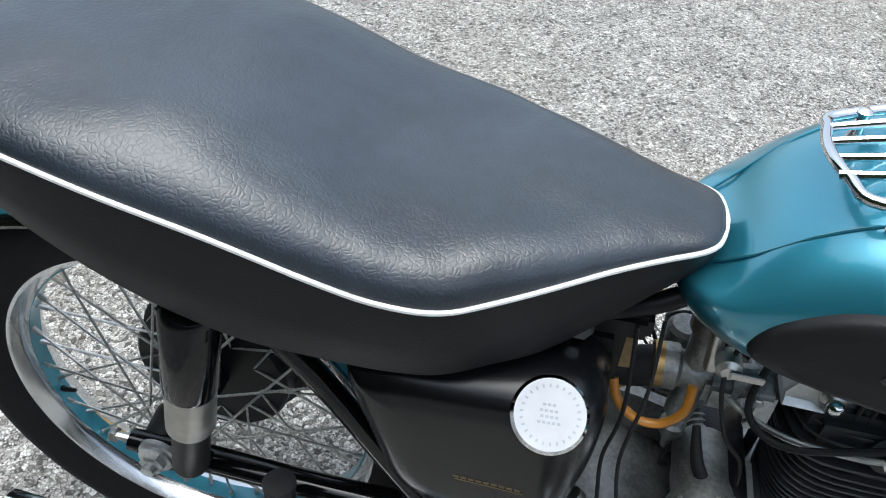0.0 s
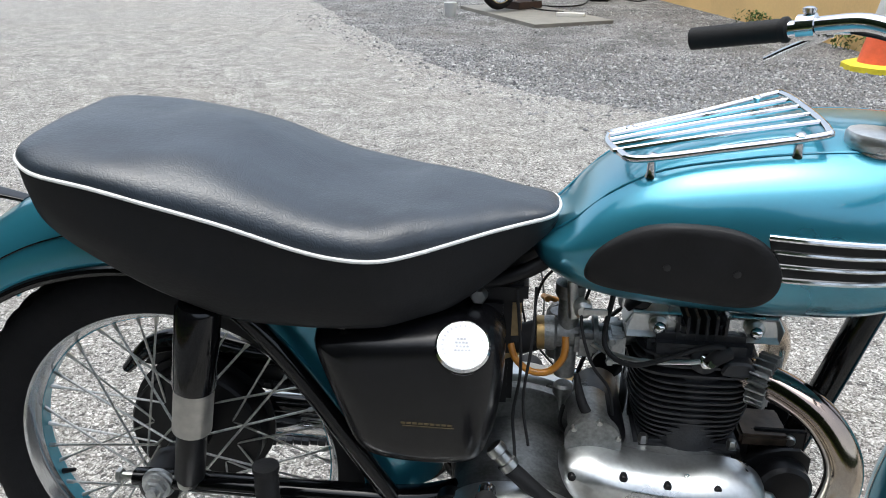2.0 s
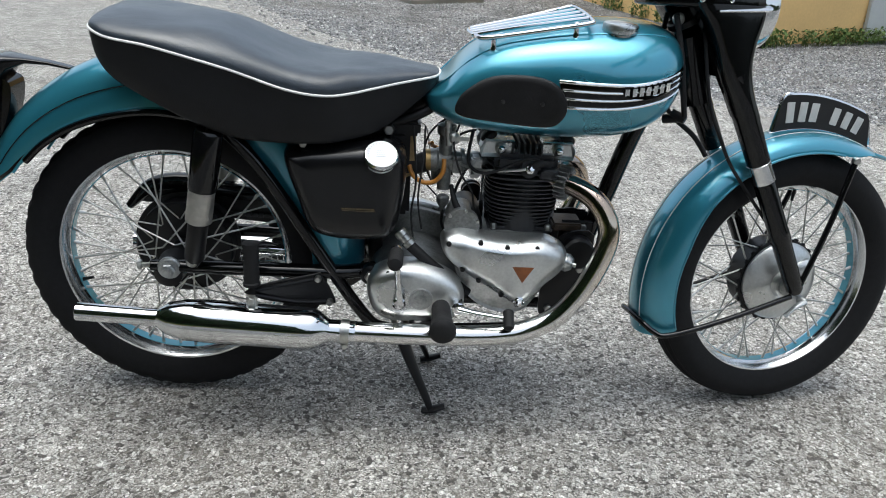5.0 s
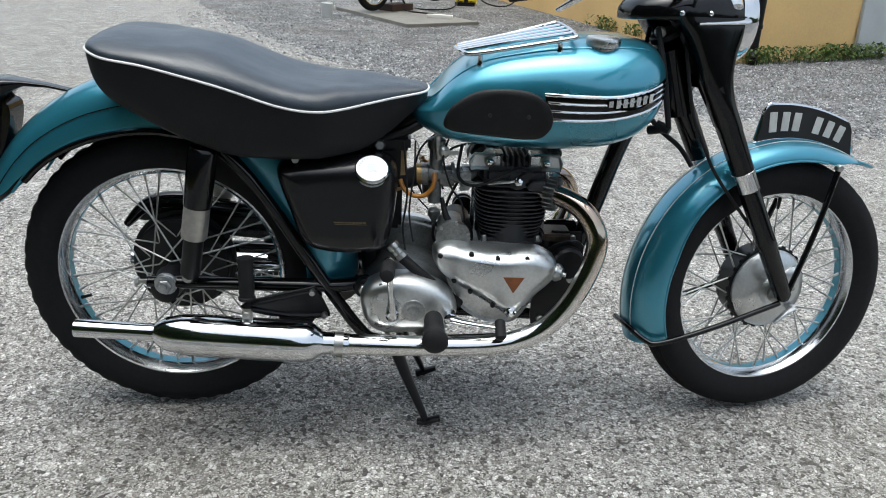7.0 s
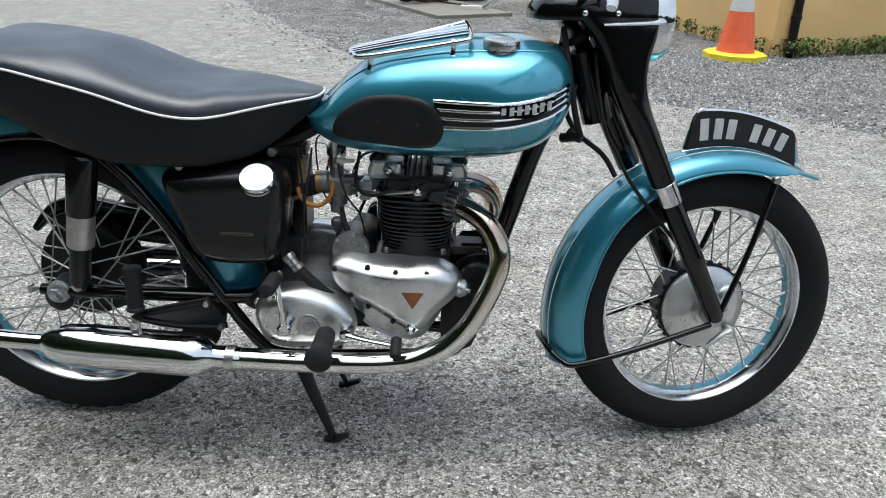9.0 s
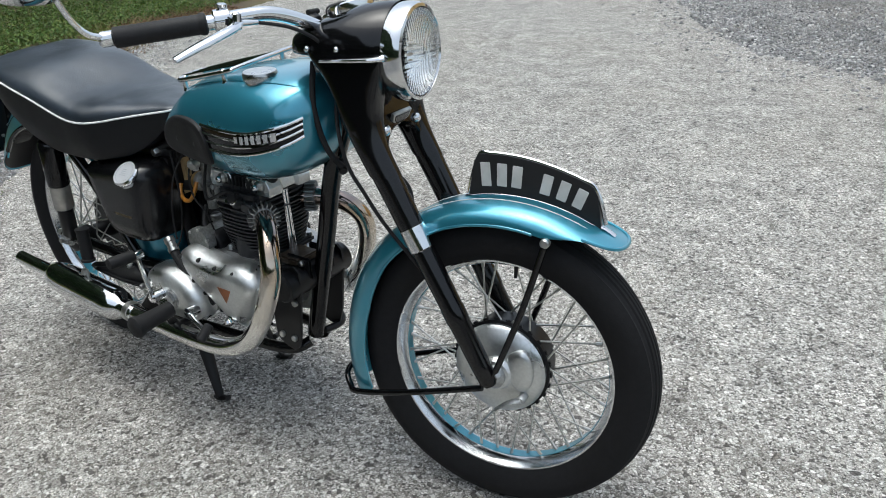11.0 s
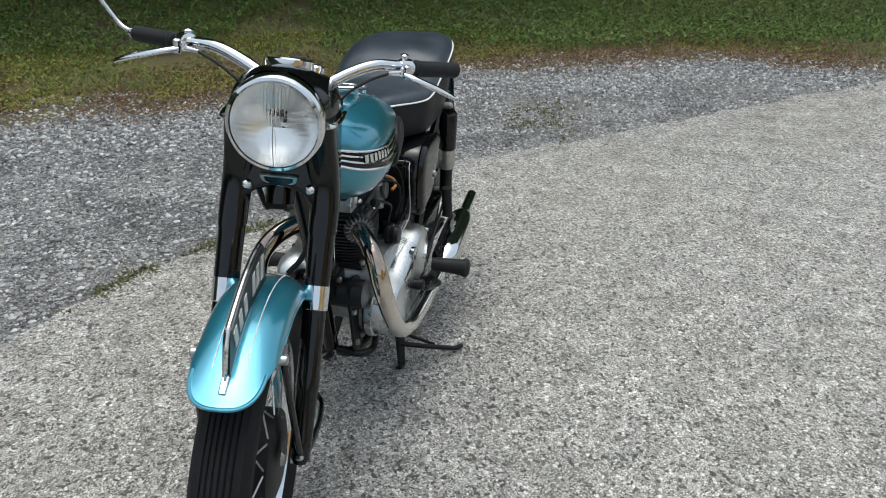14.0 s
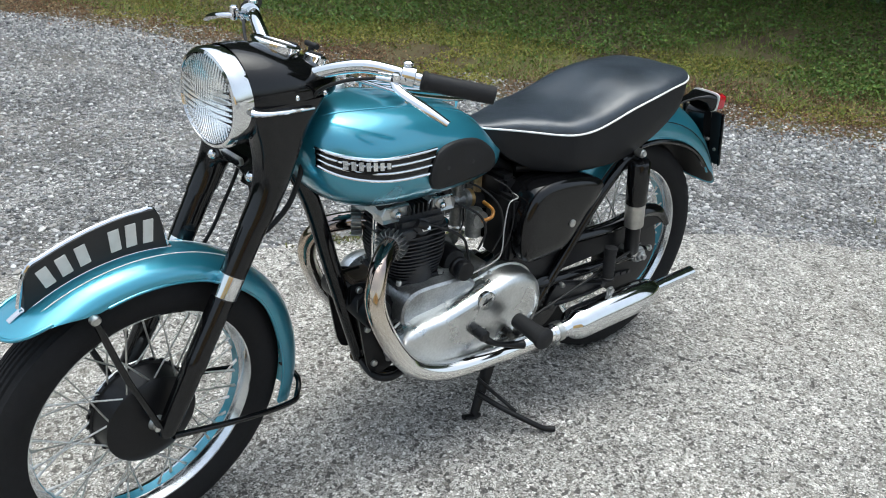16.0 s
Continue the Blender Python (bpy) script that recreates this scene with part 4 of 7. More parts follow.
# seam beads over the top of the tank
for sgn in (-1, 1):
    line = []
    for x in np.linspace(0.545, 1.02, 16):
        hw, zt, zb, zm = tank_at(x)
        a = radians(62)
        line.append((x, sgn * hw * math.cos(a) ** 0.72, zm + (zt - zm) * math.sin(a) ** 0.80 + 0.0002))
    tank_part("seam_bead", tube(line, 0.0016, 6, 2), M_PAINT, tank)
# filler cap
cx, cy = 0.894, -0.075
cz = 0.8635
bm = lathe([(0.030, -0.02), (0.030, 0.006), (0.0335, 0.008), (0.0345, 0.012), (0.0345, 0.021), (0.0325, 0.025), (0.020, 0.0275), (0, 0.028)], along((cx, cy, cz), (0.03, 0.02, 1)), 40)
tank_part("filler_cap", bm, M_ALU, tank, "round polished filler cap")

# tank-top parcel grid
rack = tank_part("parcel_grid", tube([(0.618, -0.054, 0.847), (0.636, -0.079, 0.848), (0.72, -0.086, 0.864), (0.822, -0.095, 0.886), (0.836, -0.084, 0.891), (0.836, -0.010, 0.894), (0.830, 0.066, 0.894), (0.816, 0.078, 0.890), (0.72, 0.060, 0.866), (0.622, 0.038, 0.846), (0.610, 0.016, 0.846), (0.607, -0.018, 0.847)], 0.0048, 10, 6, closed=True), M_CHROME, bike, "chrome parcel grid on the tank")
for y0, y1 in ((-0.050, -0.060), (-0.028, -0.026), (-0.006, 0.010), (0.014, 0.046)):
    tank_part("grid_bar", tube([(0.610, y0, 0.847), (0.72, (y0 + y1) / 2, 0.871), (0.834, y1, 0.893)], 0.0036, 8, 4), M_CHROME, rack)
for x, y, z in ((0.652, -0.079, 0.849), (0.640, 0.040, 0.848), (0.806, -0.092, 0.883), (0.800, 0.074, 0.884)):
    bm = lathe([(0.007, -0.022), (0.0055, -0.016), (0.005, 0.0), (0.007, 0.004), (0.003, 0.007)], along((x, y, z), (0, 0, 1)), 12)
    tank_part("grid_post", bm, M_CHROME, rack)

# ---- dual seat
SX = [-0.098, -0.092, -0.077, -0.046, 0.02, 0.088, 0.17, 0.25, 0.30, 0.345, 0.385, 0.425, 0.47, 0.508, 0.534, 0.547, 0.552]
S_HW = [0.068, 0.106, 0.130, 0.148, 0.161, 0.165, 0.163, 0.159, 0.157, 0.149, 0.127, 0.104, 0.076, 0.056, 0.044, 0.033, 0.018]
S_PIPE = [0.838, 0.837, 0.833, 0.826, 0.819, 0.804, 0.782, 0.755, 0.744, 0.740, 0.741, 0.746, 0.751, 0.755, 0.758, 0.760, 0.761]
S_TOP = [0.846, 0.851, 0.855, 0.856, 0.851, 0.844, 0.829, 0.804, 0.794, 0.787, 0.785, 0.780, 0.775, 0.771, 0.768, 0.765, 0.762]
S_BOT = [0.812, 0.799, 0.773, 0.746, 0.711, 0.678, 0.649, 0.642, 0.642, 0.643, 0.647, 0.654, 0.678, 0.708, 0.729, 0.741, 0.748]
SXS, SCS = smooth_table(SX, (S_HW, S_PIPE, S_TOP, S_BOT), 5)
crown_rows, side_secs, pipe_r, pipe_l = [], [], [], []
for i, x in enumerate(SXS):
    hw, zp, zt, zb = (float(c[i]) for c in SCS)
    zt = max(zt, zp + 0.003)
    hollow = 0.014 * math.exp(-((x - 0.31) / 0.10) ** 2)
    row = []
    for k in range(33):
        a = math.pi * k / 32
        ca, sa = math.cos(a), math.sin(a)
        y = hw * math.copysign(abs(ca) ** 0.62, ca)
        z = zp + (zt - zp) * abs(sa) ** 0.85 - hollow * abs(sa) ** 4
        z += 0.0045 * math.tanh((0.165 - x) / 0.028) * math.exp(-((x - 0.165) / 0.17) ** 2) * abs(sa) ** 2.5
        z += abs(sa) * (0.0042 * noise.noise(Vector((x * 10, y * 12, 2.0))) + 0.0012 * noise.noise(Vector((x * 34, y * 34, 5.0))))
        row.append((x, y, z))
    crown_rows.append(row)
    bowl = hw * 0.93
    side_secs.append([(x, -hw, zp), (x, -hw * 0.995, zp - 0.012), (x, -hw * 0.975, zp * 0.5 + zb * 0.5), (x, -bowl, zb + 0.008), (x, -bowl * 0.95, zb), (x, bowl * 0.95, zb), (x, bowl, zb + 0.008), (x, hw * 0.975, zp * 0.5 + zb * 0.5), (x, hw * 0.995, zp - 0.012), (x, hw, zp), (x, 0, zp - 0.004)])
    pipe_r.append((x, -hw - 0.001, zp))
    pipe_l.append((x, hw + 0.001, zp))
LEAN_SEAT = Matrix.Translation((0, -0.023, 0.773)) @ pose(0, 0, 0, 2.8) @ Matrix.Translation((0, 0, -0.768))
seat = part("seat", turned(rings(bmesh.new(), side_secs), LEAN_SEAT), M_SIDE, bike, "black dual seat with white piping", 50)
bm = sheet(bmesh.new(), crown_rows)
bmesh.ops.contextual_create(bm, geom=[v for v in bm.verts if abs(v.co.x - SXS[0]) < 1e-5])
bmesh.ops.contextual_create(bm, geom=[v for v in bm.verts if abs(v.co.x - SXS[-1]) < 1e-5])
part("seat_cover", turned(bm, LEAN_SEAT), M_VINYL, seat, "grained black vinyl seat top, sky sheen painted in as a blue tint", 70)
loop_pts = pipe_r[::2] + [(0.5545, 0.0, 0.761)] + pipe_l[::-2] + [(-0.1005, 0.0, 0.839)]
part("piping", turned(tube(loop_pts, 0.0025, 8, 2, closed=True), LEAN_SEAT), M_WHITE, seat, "white piping")

# ---- frame
bm = lathe([(0.033, -0.008), (0.036, -0.005), (0.036, 0.005), (0.033, 0.008)], along((1.046, 0, 0.888), (-0.477, 0, 0.879)), 28)
part("head_ring", bm, M_SATIN, bike)
bm = lathe([(0.012, -0.01), (0.012, 0.006), (0.009, 0.010)], along((1.018, -0.040, 0.896), (-0.3, -1, 0)), 14)
part("head_bolt", bm, M_CASTALU, bike)
bm = tube([(1.055, 0, 0.86), (1.10, 0, 0.725)], 0.030, 20, 1)
frame_ob = part("steering_head", bm, M_BLACK, bike, "black frame steering head")
bm = tube([(1.045, 0, 0.800), (0.982, 0, 0.672), (0.932, 0, 0.500), (0.876, 0, 0.315), (0.852, 0, 0.235)], [0.021, 0.020, 0.020, 0.020, 0.020], 18, 5)
part("down_tube", bm, M_BLACK, frame_ob, "black front down tube")
bm = tube([(1.055, 0, 0.835), (0.90, 0, 0.805), (0.60, 0, 0.735), (0.44, 0, 0.645)], 0.018, 14, 5)
part("top_tube", bm, M_SATIN, frame_ob)
bm = tube([(0.44, 0, 0.650), (0.43, 0, 0.42), (0.45, 0, 0.22)], 0.017, 14, 5)
part("seat_tube", bm, M_SATIN, frame_ob)
for sgn in (-1, 1):
    bm = tube([(0.10, sgn * 0.115, 0.675), (0.165, sgn * 0.115, 0.622), (0.235, sgn * 0.110, 0.528), (0.330, sgn * 0.105, 0.375), (0.415, sgn * 0.10, 0.245), (0.46, sgn * 0.095, 0.212), (0.55, sgn * 0.085, 0.205), (0.80, sgn * 0.06, 0.208), (0.855, sgn * 0.02, 0.225)], 0.0135, 14, 6)
    part("cradle_tube", bm, M_BLACK, frame_ob)
    bm = tube([(0.44, sgn * 0.03, 0.655), (0.30, sgn * 0.09, 0.665), (0.11, sgn * 0.12, 0.680)], 0.012, 12, 5)
    part("seat_rail", bm, M_SATIN, frame_ob)
    # swinging arm with its axle end
    bm = tube([(0.435, sgn * 0.075, 0.345), (0.36, sgn * 0.098, 0.346), (0.20, sgn * 0.104, 0.348), (0.04, sgn * 0.104, 0.349), (-0.03, sgn * 0.104, 0.349)], [0.019, 0.018, 0.017, 0.017, 0.014], 14, 5, flat=0.85)
    arm = part("swinging_arm", bm, M_BLACK, bike, "black rear swinging arm")
    bm = lathe([(0.024, 0), (0.024, 0.006), (0.021, 0.008), (0.021, 0.012)], along((0.010, sgn * 0.112, 0.349), (0, sgn, 0)), 24)
    bolt((0.010, sgn * 0.122, 0.349), (0, sgn, 0), 0.016, 0.012, bm)
    lathe([(0.008, 0.010), (0.008, 0.020), (0, 0.021)], along((0.010, sgn * 0.122, 0.349), (0, sgn, 0)), 12, bm)
    part("axle_nut", bm, M_CASTALU, arm)
    bm = tube([(-0.055, sgn * 0.104, 0.349), (-0.02, sgn * 0.104, 0.349)], 0.0055, 8, 1)
    bolt((-0.050, sgn * 0.104, 0.349), (-1, 0, 0), 0.010, 0.008, bm)
    part("chain_adjuster", bm, M_STEEL, arm)
    bm = lathe([(0.020, -0.010), (0.022, -0.008), (0.022, 0.012), (0.016, 0.016)], along((0.428, sgn * 0.10, 0.345), (0, sgn, 0)), 20)
    boss = part("pivot_boss", bm, M_SATIN, arm)
    part("pivot_nut", bolt((0.428, sgn * 0.115, 0.345), (0, sgn, 0), 0.013, 0.010), M_STEEL, boss)
    bm = lathe([(0.006, -0.03), (0.010, -0.026), (0.010, 0.016), (0.0125, 0.017), (0.0125, 0.020), (0.009, 0.026)], along((0.064, sgn * 0.122, 0.376), (0, sgn, 0)), 16)
    part("damper_bolt", bm, M_STEEL, arm)
    # rear damper
    d = Vector((0.046, sgn * 0.012, 0.262)).normalized()
    base = Vector((0.067, sgn * 0.134, 0.380))
    damp = part("rear_damper", lathe([(0.0185, 0.155), (0.0275, 0.157), (0.0285, 0.162), (0.0285, 0.276), (0.024, 0.282), (0.012, 0.284)], along(base, d), 28), M_BLACK, bike, "black shrouded rear damper with bare steel band")
    part("damper_band", lathe([(0.024, 0.086), (0.0262, 0.088), (0.0262, 0.156), (0.024, 0.158)], along(base, d), 28), mat("brushed_steel_band", (0.46, 0.45, 0.42), 0.42, 0.9, var=0.15, scale=30) if sgn < 0 else bpy.data.materials["brushed_steel_band"], damp, "bare metal damper band")
    part("damper_body", lathe([(0.010, -0.016), (0.014, -0.006), (0.0205, 0.004), (0.0205, 0.090)], along(base, d), 24), M_SATIN, damp)
    bm = bolt((0.116, sgn * 0.152, 0.677), (0, sgn, 0), 0.008, 0.008)
    lathe([(0.011, -0.02), (0.011, 0.001), (0.009, 0.003)], along((0.116, sgn * 0.152, 0.677), (0, sgn, 0)), 16, bm)
    part("top_bolt", bm, M_STEEL, damp)
    # passenger peg, folded up, on its triangular hanger
    slant = Matrix(((1, 0, 0, 0), (-0.232 * sgn, 1, 0, 0.1916 * sgn), (0, 0, 1, 0), (0, 0, 0, 1)))
    bm = pillow([(0.183, 0.306), (0.183, 0.328), (0.308, 0.349), (0.325, 0.346), (0.353, 0.288), (0.343, 0.275), (0.270, 0.281)], 0, [(-0.003, 0.001), (-0.002, 0.0), (0.002, 0.0), (0.003, 0.001)], 2, m=slant)
    tube([(0.325, sgn * 0.116, 0.342), (0.272, sgn * 0.130, 0.334), (0.192, sgn * 0.149, 0.322)], 0.008, 10, 4, bm, flat=0.6)
    tube([(0.192, sgn * 0.149, 0.312), (0.272, sgn * 0.130, 0.290), (0.345, sgn * 0.112, 0.284)], 0.008, 10, 4, bm, flat=0.6)
    hang = part("peg_hanger", bm, M_SATIN, bike, "black passenger footrest hanger")
    for x, z in ((0.318, 0.340), (0.342, 0.283)):
        screw(hang, (x, sgn * (0.1946 - 0.232 * x), z), (0, sgn, 0), 0.0075, 0.012)
    prof = [(0.010, 0), (0.0175, 0.002), (0.018, 0.008), (0.0155, 0.010)] + [(0.0152 + (0.0016 if i % 2 else 0), 0.014 + 0.0055 * i) for i in range(13)] + [(0.0178, 0.088), (0.0178, 0.094), (0.010, 0.096)]
    bm = lathe(prof, along((0.188, sgn * 0.166, 0.338), (-0.005, sgn * -0.06, 1)), 20)
    part("passenger_peg", bm, M_RUBBER, hang, "ribbed black rubber peg")
    # rider's peg
    px, pz = (0.572, 0.318) if sgn < 0 else (0.532, 0.338)
    bm = tube([(px - 0.027, sgn * 0.10, pz - 0.073), (px - 0.007, sgn * 0.175, pz - 0.056), (px, sgn * 0.195, pz - 0.033)], 0.011, 12, 4)
    peg = part("rider_footrest", bm, M_SATIN, bike, "black rider footrest")
    prof = [(0.012, 0), (0.0185, 0.002), (0.0195, 0.010), (0.0205, 0.05), (0.0225, 0.082), (0.0265, 0.092), (0.0265, 0.100), (0.020, 0.106), (0.006, 0.108)]
    bm = lathe(prof, along((px + 0.003, sgn * 0.192, pz), (0.0, sgn, -0.02)), 24)
    part("peg_rubber", bm, M_RUBBER, peg, "black rubber peg cover")

# rear chain guard, chain and left-side brake drum cover
bm = tube([(0.46, 0.085, 0.452), (0.30, 0.088, 0.448), (0.12, 0.090, 0.448), (0.0, 0.090, 0.468), (-0.075, 0.090, 0.455), (-0.130, 0.090, 0.405)], [0.016, 0.018, 0.020, 0.022, 0.020, 0.010], 10, 6, flat=0.9)
guard = part("chain_guard", bm, M_BLACK, bike, "black rear chain guard")
bm = pillow([(0.46, 0.366), (0.46, 0.455), (0.30, 0.455), (0.12, 0.455), (0.0, 0.470), (-0.07, 0.458), (-0.11, 0.42), (-0.05, 0.412), (0.05, 0.390), (0.20, 0.374)], 0, [(0.092, 0.0), (0.095, 0.0)], 4)
part("guard_skirt", bm, M_SATIN, guard)
for z0, z1 in ((0.402, 0.382), (0.278, 0.305)):
    links = bmesh.new()
    for i in range(34):
        s = i / 33
        box((0.0 + 0.46 * s, 0.085, z0 + (z1 - z0) * s), (0.0115, 0.006 if i % 2 else 0.010, 0.009), 0, None, links)
    part("drive_chain", links, M_CASTBLACK, bike, "greasy rear drive chain")

# ---- tail: number plate, lamp, carrier bracket
bm = pillow([(-0.330, 0.700), (-0.296, 0.700), (-0.306, 0.640), (-0.345, 0.560), (-0.372, 0.540), (-0.362, 0.60)], 0, [(-0.030, 0.002), (-0.032, 0.0), (0.032, 0.0), (0.030, 0.002)], 4)
tail = part("rear_plate_carrier", bm, M_BLACK, bike, "black rear number plate carrier")
PLATE = Matrix.Translation((-0.3525, 0, 0.618)) @ pose(0, 0, 0, 0, 11.5)
part("rear_number_plate", box((0, 0, 0), (0.005, 0.142, 0.168), 0.002, PLATE), M_PLATE, tail, "black rear number plate")
for sgn in (-1, 1):
    part("plate_flange", tube([PLATE @ Vector((0.004, sgn * 0.070, z)) for z in (-0.082, 0.0, 0.082)], 0.0045, 8, 2), M_BLACK, tail)
    screw(tail, PLATE @ Vector((0.003, sgn * 0.050, -0.035)), (1, 0, -0.2), 0.005, 0.005)
    screw(tail, PLATE @ Vector((0.018, sgn * 0.034, 0.0)), (0.3, sgn, 0), 0.005, 0.005)
# pressed bracket running forward to the crown of the guard
secs = []
for x, hy, z0, z1 in ((-0.326, 0.045, 0.698, 0.751), (-0.314, 0.043, 0.702, 0.754), (-0.298, 0.034, 0.724, 0.752), (-0.268, 0.021, 0.737, 0.748), (-0.225, 0.014, 0.735, 0.742), (-0.182, 0.011, 0.727, 0.733)):
    zc, hz = (z0 + z1) / 2, (z1 - z0) / 2
    secs.append([(x, hy * math.copysign(abs(math.cos(a)) ** 0.45, math.cos(a)), zc + hz * math.copysign(abs(math.sin(a)) ** 0.45, math.sin(a))) for a in np.linspace(0, 2 * math.pi, 32, endpoint=False)])
part("tail_bracket", rings(bmesh.new(), secs), M_BLACK, tail, "black pressed lamp bracket")
TL = Matrix.Translation((-0.346, 0, 0.725)) @ pose(0, 0, 0, 0, -6)


def lamp_rings(rows):
    return rings(bmesh.new(), [[TL @ Vector((x, hy * math.copysign(abs(math.cos(a)) ** 0.42, math.cos(a)), dz + hz * math.copysign(abs(math.sin(a)) ** 0.42, math.sin(a)))) for a in np.linspace(0, 2 * math.pi, 40, endpoint=False)] for x, hy, hz, dz in rows])


part("lamp_trim", lamp_rings(((0.020, 0.0465, 0.0275, 0), (0.019, 0.0475, 0.0285, 0), (0.014, 0.0475, 0.0285, 0), (0.013, 0.0455, 0.0265, 0))), M_SILVER, tail, "silver trim round the lamp")
part("tail_lamp", lamp_rings(((0.0135, 0.0445, 0.0265, 0), (-0.022, 0.043, 0.0255, -0.001), (-0.031, 0.040, 0.023, -0.001), (-0.035, 0.034, 0.018, -0.001), (-0.036, 0.018, 0.008, -0.001))), M_RED, tail, "red box-shaped tail lamp lens")

# ---- oil tank (right) and tool box (left)
OIL = [(0.250, 0.606), (0.285, 0.625), (0.36, 0.634), (0.445, 0.640), (0.483, 0.626), (0.494, 0.585), (0.486, 0.50), (0.468, 0.446), (0.42, 0.432), (0.345, 0.434), (0.302, 0.455), (0.275, 0.52)]
bm = pillow(OIL, 0, [(-0.045, 0.004), (-0.05, 0.0), (-0.108, 0.0), (-0.126, 0.003), (-0.139, 0.009), (-0.148, 0.019), (-0.153, 0.034), (-0.1545, 0.055), (-0.155, 0.08)], 6)
oil = part("oil_tank", bm, mat("soft_black_enamel", (0.005, 0.005, 0.006), 0.24, var=0.3, scale=6, spec=0.45), bike, "black enamel oil tank with silver filler cap", 50)
capd = Vector((0.05, -0.62, 0.78)).normalized()
part("filler_neck", lathe([(0.026, -0.05), (0.027, 0.008)], along((0.442, -0.137, 0.608), capd), 28), M_BLACK, oil)
bm = lathe([(0.030, 0.006), (0.0325, 0.008), (0.034, 0.011), (0.034, 0.018), (0.031, 0.0215), (0.0, 0.022)], along((0.442, -0.137, 0.608), capd), 40)
cap = part("oil_filler_cap", bm, M_CHROME, oil, "round silver oil filler cap with small print")
bm = lathe([(0.0305, 0.0), (0.0305, 0.0226), (0.0, 0.0226)], along((0.442, -0.137, 0.608), capd), 36)
part("cap_disc", bm, mat("satin_silver_disc", (0.52, 0.53, 0.55), 0.42, 0.3, var=0.06, scale=40), cap)
bm = bmesh.new()
MC = along((0.442, -0.137, 0.608), capd) @ pose(0, 0, 0.0229)
for i, (u, w) in enumerate(((0.008, 0.016), (0.003, 0.020), (-0.002, 0.018), (-0.007, 0.022))):
    for j in range(int(w / 0.0042)):
        box((-w / 2 + 0.0021 + 0.0042 * j, 0, 0), (0.0030, 0.0024, 0.0004), 0, MC @ pose(0, u, 0), bm)
for k in range(26):
    a = 2 * math.pi * k / 26
    box((0, 0, 0), (0.0018, 0.0030, 0.0004), 0, MC @ pose(0.0245 * math.cos(a), 0.0245 * math.sin(a), 0, 0, 0, math.degrees(a) - 90), bm)
part("small_print", bm, mat("grey_print", (0.36, 0.38, 0.41), 0.6, var=0.2), cap)
bm = bmesh.new()
for i in range(9):
    box((0.370 + i * 0.0074, -0.1553, 0.511), (0.0058, 0.0008, 0.0026), 0, None, bm)
box((0.402, -0.1553, 0.507), (0.066, 0.0008, 0.0008), 0, None, bm)
part("gold_transfer", bm, M_GOLD, oil, "faded gold transfer bars")
BOX = [(0.238, 0.605), (0.268, 0.638), (0.385, 0.650), (0.458, 0.636), (0.494, 0.575), (0.497, 0.50), (0.478, 0.455), (0.42, 0.452), (0.345, 0.468), (0.29, 0.535)]
bm = pillow(BOX, 0, [(0.050, 0.004), (0.055, 0.0), (0.128, 0.0), (0.135, 0.002)], 6)
tool = part("tool_box", bm, M_BLACK, bike, "black enamel tool box with screwed lid", 50)
part("lid", pillow(BOX, 0, [(0.135, 0.003), (0.140, 0.001), (0.148, 0.006), (0.153, 0.02), (0.154, 0.05)], 6), M_BLACK, tool)
bm = lathe([(0.010, 0), (0.010, 0.004), (0.006, 0.006)], along((0.345, 0.1535, 0.535), (0, 1, 0)), 14)
part("lid_screw", bm, M_STEEL, tool)
bm = box((0.475, 0, 0.60), (0.05, 0.12, 0.10), 0.012)
box((0.490, 0.055, 0.525), (0.030, 0.10, 0.17), 0.008, bm=bm)
part("battery_carrier", bm, M_SATIN, bike)
bm = pillow([(0.482, 0.645), (0.512, 0.640), (0.515, 0.55), (0.49, 0.54)], 0, [(-0.034, 0), (-0.018, 0)], 1)
part("air_filter", bm, M_CORK, bike, "tan card air filter element")


# ---- engine and gearbox
CASE = [(0.60, 0.40), (0.63, 0.440), (0.70, 0.448), (0.785, 0.442), (0.816, 0.40), (0.806, 0.345), (0.782, 0.295), (0.752, 0.264), (0.69, 0.266), (0.63, 0.31)]
bm = pillow(CASE, 0, [(-0.092, 0.006), (-0.097, 0.0), (-0.004, 0.0), (0.0, -0.003), (0.004, 0.0), (0.110, 0.0), (0.115, 0.006)], 6)
engine = part("crankcase", bm, M_CASTALU, bike, "cast aluminium twin-cylinder engine crankcase")
TIMING = [(0.573, 0.441), (0.588, 0.454), (0.617, 0.459), (0.660, 0.452), (0.717, 0.446), (0.778, 0.450), (0.813, 0.441), (0.835, 0.421), (0.838, 0.395), (0.822, 0.370), (0.797, 0.345), (0.776, 0.316), (0.756, 0.298), (0.730, 0.300), (0.666, 0.341), (0.606, 0.380), (0.580, 0.408)]
bm = pillow(TIMING, 0, [(-0.095, -0.002), (-0.108, -0.002), (-0.121, 0.0), (-0.132, 0.003), (-0.140, 0.008), (-0.147, 0.018), (-0.1525, 0.031), (-0.1545, 0.047)], 6)
timing = part("timing_cover", bm, M_ALU, engine, "polished triangular timing cover")
for x, z in ((0.587, 0.438), (0.652, 0.442), (0.708, 0.434), (0.770, 0.435), (0.618, 0.382), (0.654, 0.358), (0.704, 0.326)):
    screw(timing, (x, -0.1425, z), (0, -1, 0), 0.0055, 0.005, M_SATIN)
bm = lathe([(0.013, -0.01), (0.013, 0.004), (0.010, 0.006), (0.010, 0.010), (0.005, 0.018), (0, 0.018)], along((0.742, -0.149, 0.314), (0, -1, 0)), 6)
part("pressure_nut", bm, M_CHROME, timing)
